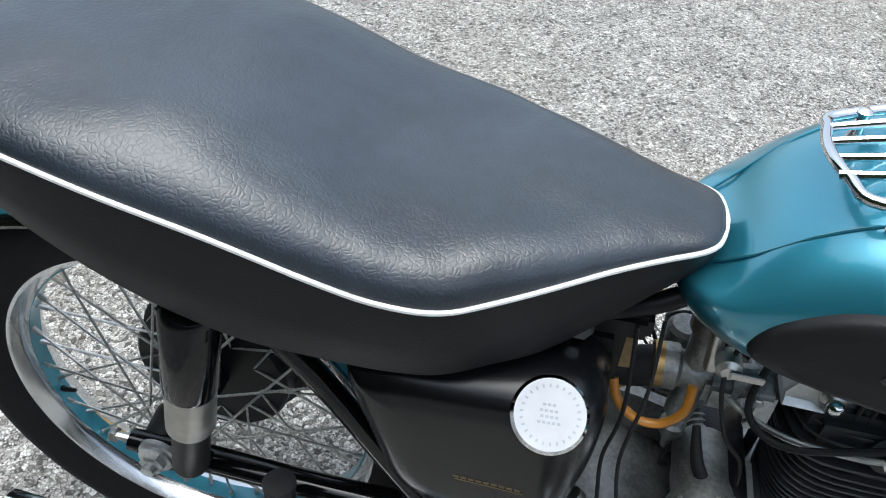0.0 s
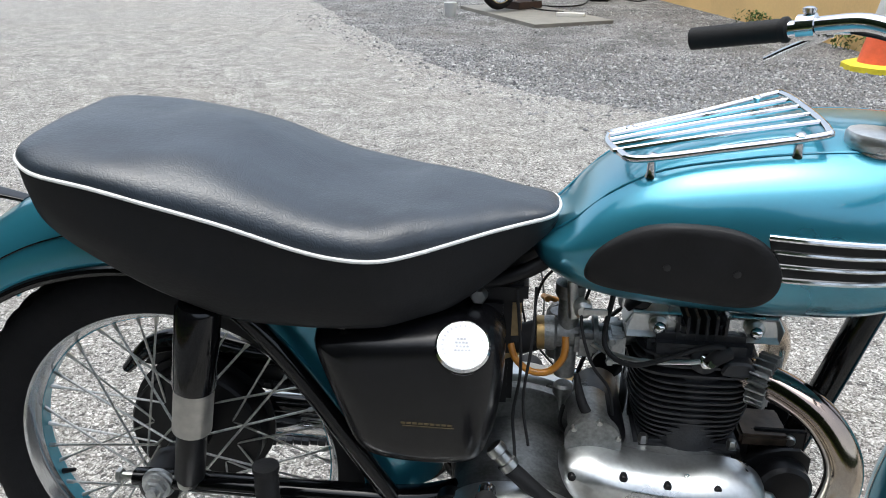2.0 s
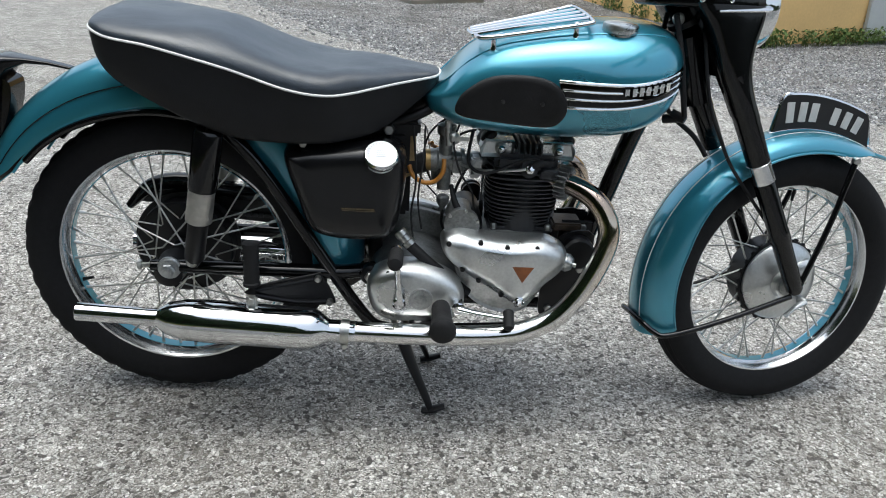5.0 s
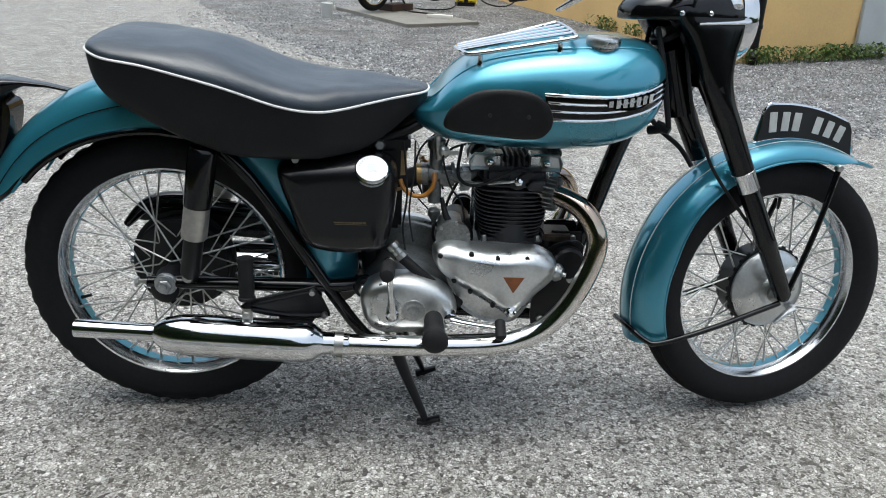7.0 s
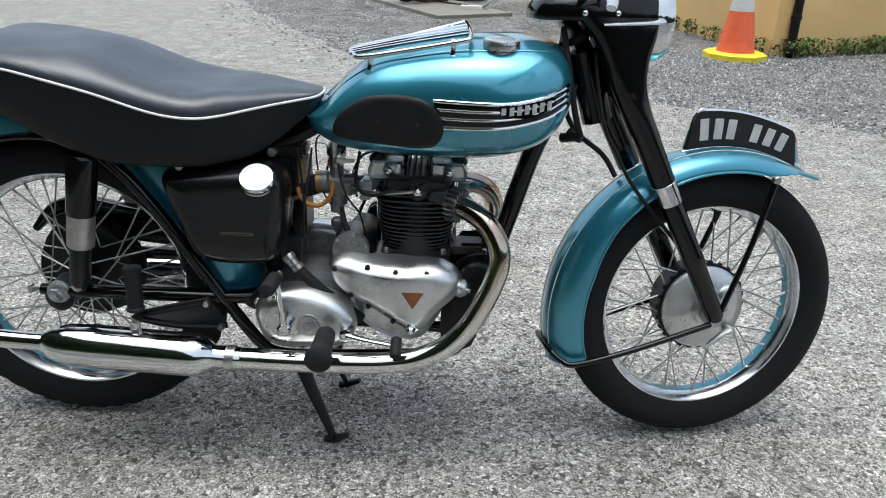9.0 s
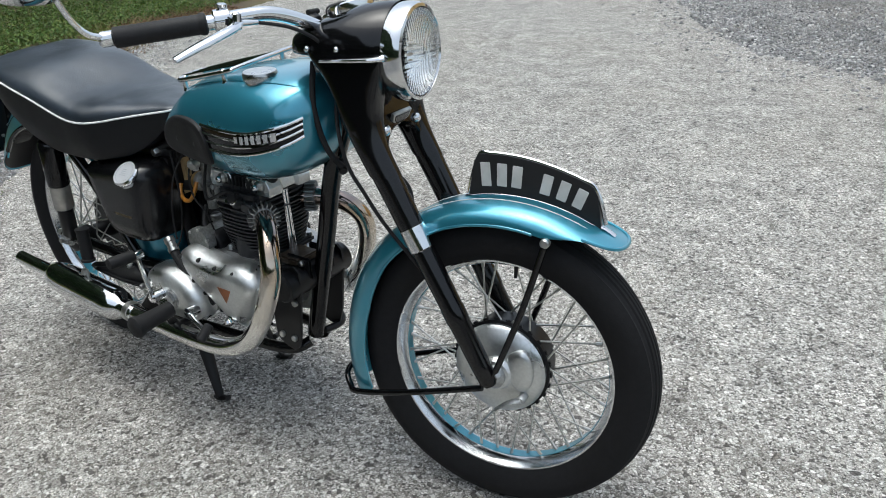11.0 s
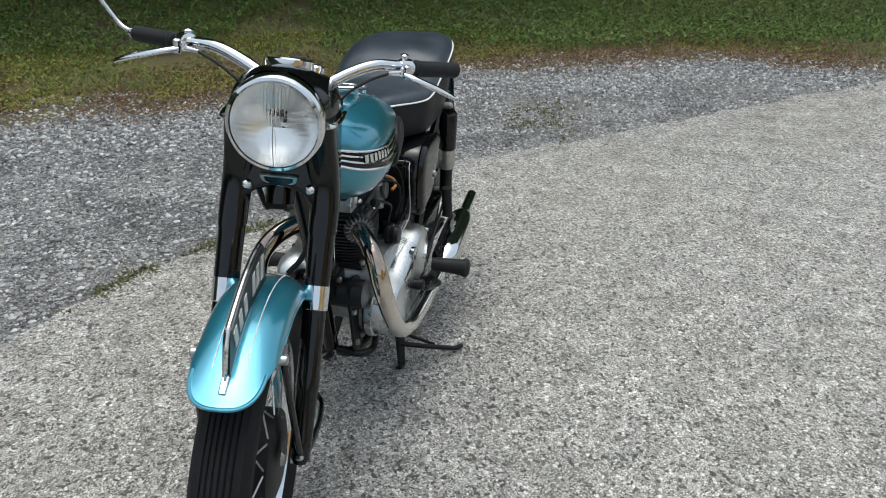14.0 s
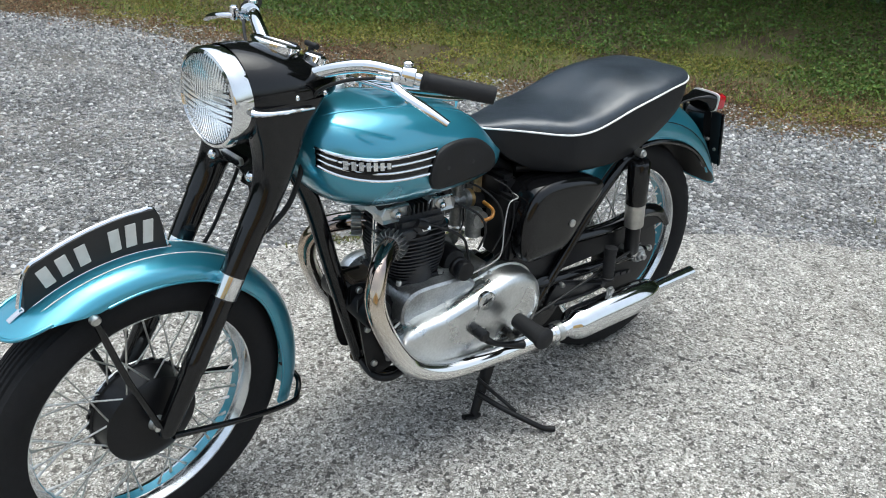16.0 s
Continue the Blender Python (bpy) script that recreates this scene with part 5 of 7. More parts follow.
part("triangle_badge", pillow([(0.720, 0.397), (0.766, 0.397), (0.744, 0.360)], 0, [(-0.1505, 0), (-0.1556, 0.0005)], 1), M_AMBERRED, timing, "small copper-brown triangular badge")
bm = lathe([(0.018, 0), (0.020, 0.014), (0.013, 0.024), (0.005, 0.026), (0.005, 0.032), (0, 0.032)], along((0.830, -0.116, 0.398), (0.8, -0.45, -0.1)), 20)
part("cover_nose", bm, M_ALU, timing)
# cylinder block, fins, head and rocker boxes
BX = 0.742
bm = lathe([(0.050, 0.440), (0.048, 0.56)], Matrix.Translation((BX, -0.036, 0)), 24)
lathe([(0.050, 0.440), (0.048, 0.56)], Matrix.Translation((BX, 0.036, 0)), 24, bm)
box((BX, 0, 0.447), (0.140, 0.158, 0.016), 0.006, bm=bm)
barrel = part("cylinder_barrel", bm, M_CASTBLACK, engine, "black finned twin cylinder barrel")
for i in range(11):
    z = 0.461 + 0.0090 * i
    k = 0.86 + 0.14 * min(1, i / 5) ** 0.8
    fin = [(BX + 0.079 * k * math.copysign(abs(math.cos(a)) ** 0.55, math.cos(a)), 0.090 * k * math.copysign(abs(math.sin(a)) ** 0.6, math.sin(a))) for a in np.linspace(0, 2 * math.pi, 40, endpoint=False)]
    bm = rings(bmesh.new(), [[(x, y, z) for x, y in fin], [(x, y, z + 0.0028) for x, y in fin]])
    part("fin", bm, M_CASTBLACK, barrel)
for sgn in (-1, 1):
    for x in (BX - 0.058, BX - 0.02, BX + 0.02, BX + 0.058):
        screw(barrel, (x, sgn * 0.072, 0.455), (0, 0, 1), 0.007, 0.006, M_STEEL, 6)
head = part("cylinder_head", box((BX, 0, 0.586), (0.132, 0.146, 0.052), 0.010), M_CASTBLACK, engine, "black finned cylinder head")
for i in range(4):
    k = 1 - 0.05 * i
    fin = [(BX + 0.086 * k * math.copysign(abs(math.cos(a)) ** 0.5, math.cos(a)), 0.088 * k * math.copysign(abs(math.sin(a)) ** 0.5, math.sin(a))) for a in np.linspace(0, 2 * math.pi, 40, endpoint=False)]
    bm = rings(bmesh.new(), [[(x, y, 0.562 + 0.0105 * i) for x, y in fin], [(x, y, 0.5655 + 0.0105 * i) for x, y in fin]])
    part("head_fin", bm, M_CASTBLACK, head)
for i in range(6):
    part("bridge_fin", box((BX - 0.030 + 0.012 * i, 0, 0.618), (0.004, 0.128, 0.036), 0.001), M_CASTBLACK, head)
for sgn in (-1, 1):
    # cast pocket round each plug, with a raised oval beside it
    part("plug_pocket", lathe([(0.020, -0.03), (0.019, 0.010), (0.012, 0.013), (0, 0.013)], along((BX + 0.004, sgn * 0.070, 0.582), (0.1, sgn, 0.35)), 18), M_CASTBLACK, head)
    part("cast_boss", pillow([(0.770, 0.566), (0.768, 0.580), (0.778, 0.588), (0.800, 0.588), (0.808, 0.580), (0.806, 0.566)], 0, [(0.070, 0.0), (0.086, 0.001), (0.089, 0.004)], 3, m=Matrix.Diagonal((1, sgn, 1, 1))), M_CASTBLACK, head)
for x0, lean in ((0.684, -1), (0.804, 1)):
    # angular polished housing: flat outer face, sloping shoulders towards the ports
    RB = [(x0 - 0.036, 0.602), (x0 - 0.040, 0.622), (x0 - 0.030, 0.640), (x0 + 0.030, 0.640), (x0 + 0.040, 0.622), (x0 + 0.036, 0.602)]
    bm = pillow(RB, 0, [(-0.056, 0.008), (-0.062, 0.002), (-0.060, 0.0), (-0.026, 0.0), (-0.018, 0.008), (0.018, 0.008), (0.026, 0.0), (0.060, 0.0), (0.062, 0.002), (0.056, 0.008)], 1)
    rb = part("rocker_box", bm, M_ALU, head, "bright alloy rocker box", 25)
    for sgn in (-1, 1):
        bm = lathe([(0.012, -0.006), (0.0125, 0.002), (0.010, 0.004), (0.0075, 0.006), (0.0075, 0.010)], along((x0 + 0.003, sgn * 0.061, 0.622), (0, sgn, 0)), 16)
        cap_ob = part("rocker_cap", bm, M_STEEL, rb)
        part("acorn_nut", dome((x0 + 0.003, sgn * 0.070, 0.622), (0, sgn, 0), 0.0085), M_CHROME, cap_ob)
        bm = lathe([(0.017, -0.004), (0.0185, 0.0), (0.0185, 0.008), (0.014, 0.013), (0.006, 0.015)], along((x0 + lean * 0.020, sgn * 0.040, 0.640), (lean * 0.75, 0, 1)), 12)
        part("tappet_cap", bm, M_SATIN, rb, "black tappet inspection cap")
# push-rod tubes
for x in (0.668, 0.816):
    part("pushrod_tube", tube([(x, 0, 0.44), (x, 0, 0.60)], 0.011, 12, 1), M_CHROME, engine)
# oil feed pipe across the rocker spindles
bm = tube([(0.585, -0.02, 0.59), (0.615, -0.052, 0.578), (0.66, -0.078, 0.578), (0.715, -0.088, 0.584), (0.738, -0.090, 0.588)], 0.0032, 8, 6)
part("oil_pipe", bm, M_STEEL, engine)
for sgn in (-1, 1):
    plug = part("spark_plug", lathe([(0.0105, 0.0), (0.0105, 0.010), (0.007, 0.012), (0.0055, 0.016), (0.005, 0.028)], along((BX + 0.004, sgn * 0.080, 0.585), (0.1, sgn, 0.35)), 6), M_CHROME, engine, "bright spark plug")
    bm = tube([(BX + 0.006, sgn * 0.092, 0.590), (BX + 0.012, sgn * 0.098, 0.598), (BX + 0.030, sgn * 0.094, 0.606)], [0.007, 0.0095, 0.0085], 12, 4)
    part("plug_cap", bm, M_RUBBER, plug, "black spark plug cap")
bm = tube([(0.772, -0.094, 0.606), (0.74, -0.096, 0.612), (0.66, -0.088, 0.576), (0.622, -0.066, 0.590), (0.628, -0.052, 0.655)], 0.0035, 8, 6)
part("plug_lead", bm, M_RUBBER, engine, "black ignition lead")
bm = tube([(0.772, 0.094, 0.606), (0.74, 0.10, 0.598), (0.66, 0.108, 0.555), (0.62, 0.09, 0.50), (0.60, 0.08, 0.44)], 0.0035, 8, 6)
part("plug_lead", bm, M_RUBBER, engine, "black ignition lead")
# inlet manifold block between carburettor and head
bm = box((0.640, -0.020, 0.573), (0.022, 0.060, 0.044), 0.004)
for z in (0.558, 0.588):
    bolt((0.632, -0.050, z), (0, -1, 0), 0.006, 0.005, bm)
part("inlet_flange", bm, M_CASTALU, engine, "cast alloy inlet flange")
# finned exhaust collars
for sgn in (-1, 1):
    d = Vector((0.84, sgn * 0.54, -0.04)).normalized()
    p = Vector((0.814, sgn * 0.067, 0.558))
    bm = lathe([(0.021, 0), (0.025, 0.002), (0.025, 0.020), (0.022, 0.022)], along(p, d), 24)
    collar = part("exhaust_collar", bm, M_CARB, head, "finned exhaust collar")
    for k in range(20):
        a = 2 * math.pi * k / 20
        piece("collar_fin", "collar_fin", lambda: box((0.029, 0, 0.012), (0.014, 0.0026, 0.024), 0.0006), along(p, d) @ pose(0, 0, 0, 0, 0, math.degrees(a)), M_CASTALU, collar)
# exhaust pipes and silencers
for sgn in (-1, 1):
    pts = [(0.800, 0.058, 0.558), (0.840, 0.084, 0.556), (0.880, 0.116, 0.540), (0.905, 0.140, 0.508), (0.912, 0.152, 0.468), (0.897, 0.160, 0.412), (0.864, 0.166, 0.345), (0.820, 0.170, 0.292), (0.765, 0.174, 0.262), (0.700, 0.178, 0.249), (0.600, 0.182, 0.246), (0.500, 0.184, 0.247), (0.370, 0.185, 0.250)]
    pipe = part("exhaust_pipe", tube([(x, sgn * y, z) for x, y, z in pts], 0.0222, 24, 6), M_EXHAUST, bike, "chrome exhaust pipe tinted brown by heat")
    d = Vector((-1, 0, 0.052)).normalized()
    p = Vector((0.400, sgn * 0.186, 0.249))
    prof = [(0.0225, 0.0), (0.0235, 0.002), (0.0235, 0.052), (0.026, 0.058), (0.038, 0.072), (0.0435, 0.088), (0.0445, 0.12), (0.0445, 0.30), (0.042, 0.345), (0.034, 0.378), (0.026, 0.392), (0.0195, 0.400), (0.0185, 0.42), (0.0185, 0.560), (0.0165, 0.561), (0.0165, 0.50)]
    sil = part("silencer", lathe(prof, along(p, d), 40), M_CHROME, bike, "chrome tapered silencer with tailpipe", 30)
    bm = lathe([(0.0236, 0.012), (0.0262, 0.012), (0.0262, 0.030), (0.0236, 0.030)], along(p, d), 28, loop=True)
    bolt(p + Vector((-0.021, 0, -0.030)), (0, sgn, 0), 0.007, 0.012, bm)
    part("clamp", bm, M_STEEL, sil)
    bm = box((0.190, sgn * 0.182, 0.309), (0.022, 0.010, 0.034), 0.004)
    bolt((0.190, sgn * 0.187, 0.316), (0, sgn, 0), 0.008, 0.006, bm)
    part("hanger_bracket", bm, M_STEEL, sil)
# gearbox
GB = [(0.422, 0.330), (0.434, 0.363), (0.469, 0.382), (0.514, 0.387), (0.554, 0.380), (0.600, 0.358), (0.624, 0.325), (0.621, 0.285), (0.596, 0.262), (0.525, 0.255), (0.465, 0.258), (0.435, 0.28)]
bm = pillow(GB, 0, [(0.06, 0.004), (-0.096, 0.003), (-0.100, 0.003)], 6)
gear = part("gearbox", bm, M_CARB, bike, "aluminium gearbox with polished outer cover")
bm = pillow(GB, 0, [(-0.098, 0.002), (-0.100, -0.001), (-0.103, -0.002), (-0.130, -0.002), (-0.147, 0.004), (-0.156, 0.014), (-0.159, 0.035)], 6)
part("gearbox_cover", bm, M_ALU, gear, "polished outer cover")
bm = lathe([(0.026, -0.004), (0.026, 0.004), (0.024, 0.006), (0.020, 0.006), (0.020, 0.009), (0, 0.009)], along((0.534, -0.154, 0.317), (0, -1, 0)), 28)
bolt((0.534, -0.163, 0.317), (0, -1, 0), 0.014, 0.005, bm)
part("gearbox_cap", bm, M_CASTALU, gear)
for x, z in ((0.441, 0.335), (0.465, 0.274), (0.518, 0.264), (0.540, 0.366), (0.590, 0.346), (0.465, 0.369)):
    screw(gear, (x, -0.147, z), (0, -1, 0), 0.006, 0.004, M_SATIN)
# kick-starter: crank up from its shaft, folding pedal
bm = lathe([(0.013, -0.02), (0.014, 0.02), (0.010, 0.024)], along((0.489, -0.165, 0.318), (0, -1, 0)), 16)
tube([(0.489, -0.182, 0.318), (0.485, -0.188, 0.375), (0.480, -0.190, 0.435)], [0.011, 0.008, 0.010], 12, 4, bm, flat=0.6)
lathe([(0.011, -0.010), (0.012, 0.0), (0.010, 0.012)], along((0.480, -0.188, 0.436), (0, -1, 0)), 14, bm)
kick = part("kick_starter", bm, M_CHROME, bike, "chrome kick-start crank")
bm = lathe([(0.010, 0), (0.0145, 0.003), (0.0150, 0.058), (0.013, 0.066), (0.004, 0.068)], along((0.480, -0.198, 0.438), (-0.04, -1, 0.06)), 18)
part("kick_pedal", bm, M_RUBBER, kick)
# gear pedal, right side
bm = tube([(0.614, -0.174, 0.306), (0.652, -0.186, 0.303), (0.715, -0.203, 0.302)], [0.009, 0.0065, 0.006], 12, 4, flat=0.7)
lathe([(0.013, -0.014), (0.014, 0.0), (0.014, 0.014), (0.009, 0.017)], along((0.612, -0.162, 0.306), (0, -1, 0)), 16, bm)
ped = part("gear_pedal", bm, M_CHROME, bike, "chrome gear pedal with rubber")
bm = lathe([(0.008, -0.004), (0.0115, 0.0), (0.0115, 0.036), (0.006, 0.040)], along((0.715, -0.194, 0.312), (0, -0.75, -0.6)), 16)
part("pedal_rubber", bm, M_RUBBER, ped)
# rubber oil hose from the tank to the engine
bm = tube([(0.498, -0.105, 0.424), (0.520, -0.112, 0.408), (0.56, -0.118, 0.374), (0.60, -0.116, 0.342), (0.635, -0.108, 0.31)], 0.0115, 14, 5)
hose = part("oil_hose", bm, M_RUBBER, bike, "black rubber oil hose with metal unions")
bm = lathe([(0.0125, 0), (0.0135, 0.004), (0.0135, 0.012), (0.0115, 0.014), (0.0115, 0.026), (0.0135, 0.028), (0.0135, 0.038)], along((0.484, -0.102, 0.446), (0.035, -0.010, -0.038)), 16)
part("union", bm, M_STEEL, hose)

# carburettor, fuel tap and amber hose
bm = tube([(0.480, -0.018, 0.562), (0.515, -0.018, 0.566), (0.548, -0.018, 0.578)], 0.021, 20, 1)
intake = part("intake_rubber", bm, M_RUBBER, bike, "black intake hose")
bm = lathe([(0.0215, -0.006), (0.0235, -0.005), (0.0235, 0.005), (0.0215, 0.006)], along((0.540, -0.018, 0.5775), (1, 0, 0.05)), 28, loop=True)
part("hose_clip", bm, M_BRASS, intake, "brass hose clip")
bm = lathe([(0.022, -0.01), (0.024, 0.0), (0.024, 0.01), (0.019, 0.014), (0.019, 0.06), (0.026, 0.062), (0.026, 0.068)], along((0.548, -0.018, 0.578), (1, 0, 0.02)), 20)
tube([(0.576, -0.018, 0.645), (0.576, -0.018, 0.515)], 0.0145, 16, 1, bm)
lathe([(0.018, 0.0), (0.020, 0.004), (0.020, 0.02), (0.012, 0.024)], along((0.576, -0.018, 0.635), (0, 0, 1)), 16, bm)
lathe([(0.010, 0.0), (0.014, 0.004), (0.014, 0.016), (0.006, 0.028), (0.004, 0.045)], along((0.576, -0.018, 0.50), (0, 0, -1)), 12, bm)
box((0.60, -0.03, 0.575), (0.03, 0.035, 0.035), 0.006, bm=bm)
tube([(0.61, -0.018, 0.575), (0.68, -0.01, 0.585)], 0.017, 16, 1, bm)
carb = part("carburettor", bm, M_CARB, bike, "grey alloy carburettor")
bm = lathe([(0.019, -0.02), (0.020, 0.0), (0.020, 0.045), (0.016, 0.05)], along((0.570, 0.045, 0.53), (0, 0, 1)), 20)
lathe([(0.021, 0), (0.022, 0.003), (0.022, 0.008), (0.006, 0.011)], along((0.572, 0.065, 0.560), (0, 1, 0)), 20, bm)
part("float_chamber", bm, M_CARB, carb)
bm = lathe([(0.010, 0), (0.012, 0.003), (0.012, 0.02), (0.007, 0.024)], along((0.59, -0.05, 0.640), (0, -1, 0)), 12)
tube([(0.575, -0.05, 0.672), (0.58, -0.05, 0.62)], 0.007, 10, 1, bm)
box((0.605, -0.076, 0.642), (0.03, 0.005, 0.008), 0.001, bm=bm)
part("fuel_tap", bm, M_STEEL, bike, "steel fuel tap with lever")
bm = tube([(0.572, -0.050, 0.590), (0.570, -0.062, 0.565), (0.552, -0.066, 0.545), (0.528, -0.064, 0.543), (0.508, -0.056, 0.555), (0.500, -0.045, 0.572)], 0.0048, 12, 6)
part("fuel_hose", bm, M_HOSE, bike, "amber clear fuel hose")
bm = tube([(0.55, 0.05, 0.595), (0.545, 0.080, 0.585), (0.560, 0.095, 0.574), (0.585, 0.090, 0.568)], 0.0044, 12, 6)
part("fuel_hose", bm, M_HOSE, bike, "amber clear fuel hose")
bm = tube([(0.590, -0.05, 0.535), (0.60, -0.07, 0.50), (0.625, -0.085, 0.465)], [0.004, 0.007, 0.008], 10, 5)
tube([(0.625, -0.085, 0.470), (0.64, -0.09, 0.44)], 0.010, 10, 1, bm)
part("magneto_lead", bm, M_RUBBER, bike)
bm = tube([(0.505, -0.06, 0.66), (0.515, -0.065, 0.55), (0.508, -0.07, 0.48), (0.512, -0.09, 0.44), (0.515, -0.118, 0.418)], 0.0022, 8, 6)
tube([(0.578, -0.03, 0.47), (0.575, -0.03, 0.44), (0.59, 0.0, 0.40)], 0.003, 8, 4, bm)
part("loom_cable", bm, M_RUBBER, bike)
bm = tube([(0.475, 0.06, 0.61), (0.50, 0.115, 0.62), (0.535, 0.125, 0.615), (0.548, 0.130, 0.56), (0.550, 0.132, 0.50), (0.57, 0.13, 0.475), (0.64, 0.12, 0.452)], 0.0016, 8, 6)
part("clutch_cable", bm, mat("grey_cable", (0.30, 0.30, 0.29), 0.5, var=0.2), bike, "grey clutch cable")
for line, r in (([(0.62, 0.055, 0.665), (0.585, 0.090, 0.645), (0.545, 0.105, 0.60), (0.535, 0.110, 0.54), (0.555, 0.105, 0.49)], 0.0024), ([(0.545, 0.075, 0.66), (0.515, 0.105, 0.635), (0.512, 0.120, 0.57), (0.528, 0.118, 0.50), (0.570, 0.100, 0.455)], 0.0018), ([(0.66, 0.080, 0.625), (0.615, 0.112, 0.60), (0.592, 0.116, 0.555), (0.602, 0.106, 0.505)], 0.0028), ([(0.60, -0.045, 0.665), (0.588, -0.075, 0.63), (0.604, -0.088, 0.575), (0.630, -0.082, 0.535), (0.640, -0.075, 0.49)], 0.0022), ([(0.53, -0.04, 0.655), (0.528, -0.082, 0.60), (0.520, -0.098, 0.52), (0.530, -0.108, 0.455)], 0.0020)):
    part("engine_lead", tube(line, r, 8, 6), M_RUBBER, bike, "thin black lead")
# magneto behind the barrel, dynamo ahead of it
bm = lathe([(0.030, -0.075), (0.033, -0.07), (0.033, 0.05), (0.028, 0.06)], Matrix.Translation((0.628, -0.02, 0.455)) @ yaxis, 24)
lathe([(0.0, 0.048), (0.036, 0.05), (0.040, 0.056), (0.040, 0.064), (0.033, 0.067), (0.033, 0.074), (0.039, 0.077), (0.039, 0.085), (0.02, 0.092)], Matrix.Translation((0.650, 0.178, 0.468)) @ yaxis @ Matrix.Diagonal((0.62, 0.62, 1, 1)), 24, bm)
part("magneto", bm, M_SATIN, engine, "black magneto body")
prof = [(0.016, -0.080), (0.019, -0.077)] + [(0.0205 - 0.0014 * (i % 2), -0.075 + 0.004 * i) for i in range(8)] + [(0.029, -0.043), (0.031, -0.038), (0.031, 0.034), (0.037, 0.036), (0.037, 0.052)]
bm = lathe(prof, Matrix.Translation((0.614, -0.055, 0.464)) @ yaxis, 28)
mcap = part("magneto_cap", bm, M_CARB, engine, "grey alloy magneto end cap")
for a in (20, 80, 140):
    screw(mcap, (0.614 + 0.034 * math.cos(radians(a)), -0.106, 0.464 + 0.034 * math.sin(radians(a))), (0, -1, 0), 0.004, 0.004)
bm = lathe([(0.033, -0.10), (0.036, -0.095), (0.036, 0.095), (0.031, 0.10)], Matrix.Translation((0.870, 0, 0.405)) @ yaxis, 28)
part("dynamo", bm, M_SATIN, engine, "black dynamo")
for sgn in (-1, 1):
    ep = part("engine_plate", box((0.872, sgn * 0.035, 0.434), (0.075, 0.008, 0.053), 0.004), M_SATIN, engine)
    part("lower_plate", pillow([(0.800, 0.270), (0.812, 0.405), (0.850, 0.445), (0.905, 0.440), (0.892, 0.330), (0.868, 0.235), (0.82, 0.235)], 0, [(0.066, 0.0), (0.072, 0.0)], 3, m=Matrix.Diagonal((1, sgn, 1, 1))), M_SATIN, engine)
    for x, z in ((0.822, 0.262), (0.862, 0.262), (0.882, 0.36)):
        screw(engine, (x, sgn * 0.074, z), (0, sgn, 0), 0.008, 0.006)
    for z in (0.424, 0.446):
        screw(engine, (0.885, sgn * 0.041, z), (0, sgn, 0), 0.008, 0.006)
bm = tube([(0.862, 0.02, 0.235), (0.862, 0.075, 0.228), (0.835, 0.105, 0.230), (0.79, 0.10, 0.238)], 0.009, 10, 5)
part("breather_pipe", bm, M_SATIN, bike)
part("dynamo_bracket", box((0.850, -0.015, 0.447), (0.066, 0.070, 0.018), 0.004), mat("brown_stained_alloy", (0.075, 0.055, 0.040), 0.42, 0.3, var=0.5, scale=40, bump=0.3), engine, "brown-stained bracket over the dynamo")
# primary chaincase, left side
PRIM = [(0.846, 0.325), (0.832, 0.360), (0.785, 0.384), (0.722, 0.394), (0.650, 0.412), (0.582, 0.429), (0.530, 0.441), (0.480, 0.436), (0.432, 0.408), (0.412, 0.362), (0.412, 0.318), (0.436, 0.268), (0.480, 0.244), (0.580, 0.230), (0.700, 0.230), (0.795, 0.248), (0.838, 0.284)]
bm = pillow(PRIM, 0, [(0.084, 0.004), (0.088, -0.003), (0.104, -0.003), (0.106, 0.002), (0.132, 0.005), (0.148, 0.010), (0.156, 0.020), (0.160, 0.036), (0.1615, 0.06)], 6)
prim = part("primary_cover", bm, M_ALU, engine, "polished aluminium primary chaincase")
part("inner_case", pillow(PRIM, 0, [(0.060, 0.012), (0.064, 0.006), (0.080, 0.006)], 6), M_CARB, prim, "dull cast inner half of the chaincase")
bm = lathe([(0.0235, -0.01), (0.0235, 0.0010), (0.0215, 0.0025), (0, 0.0030)], along((0.608, 0.160, 0.394), (0, 1, 0)), 36)
plug = part("primary_plug", bm, M_ALU, prim, "round slotted inspection plug")
part("plug_slot", box((0, 0, 0), (0.028, 0.0014, 0.0045), 0.0004, pose(0.608, 0.1630, 0.394, 0, 25)), M_SATIN, plug)
part("plug_ring", lathe([(0.0235, 0.0), (0.0248, 0.0006), (0.0248, 0.0012), (0.0235, 0.0012)], along((0.608, 0.1595, 0.394), (0, 1, 0)), 36), M_SATIN, plug)
for x, z in ((0.80, 0.370), (0.73, 0.398), (0.66, 0.415), (0.56, 0.432), (0.47, 0.412), (0.43, 0.33), (0.56, 0.262), (0.70, 0.258), (0.80, 0.290)):
    screw(prim, (x, 0.108, z), (0, 1, 0), 0.0055, 0.004)
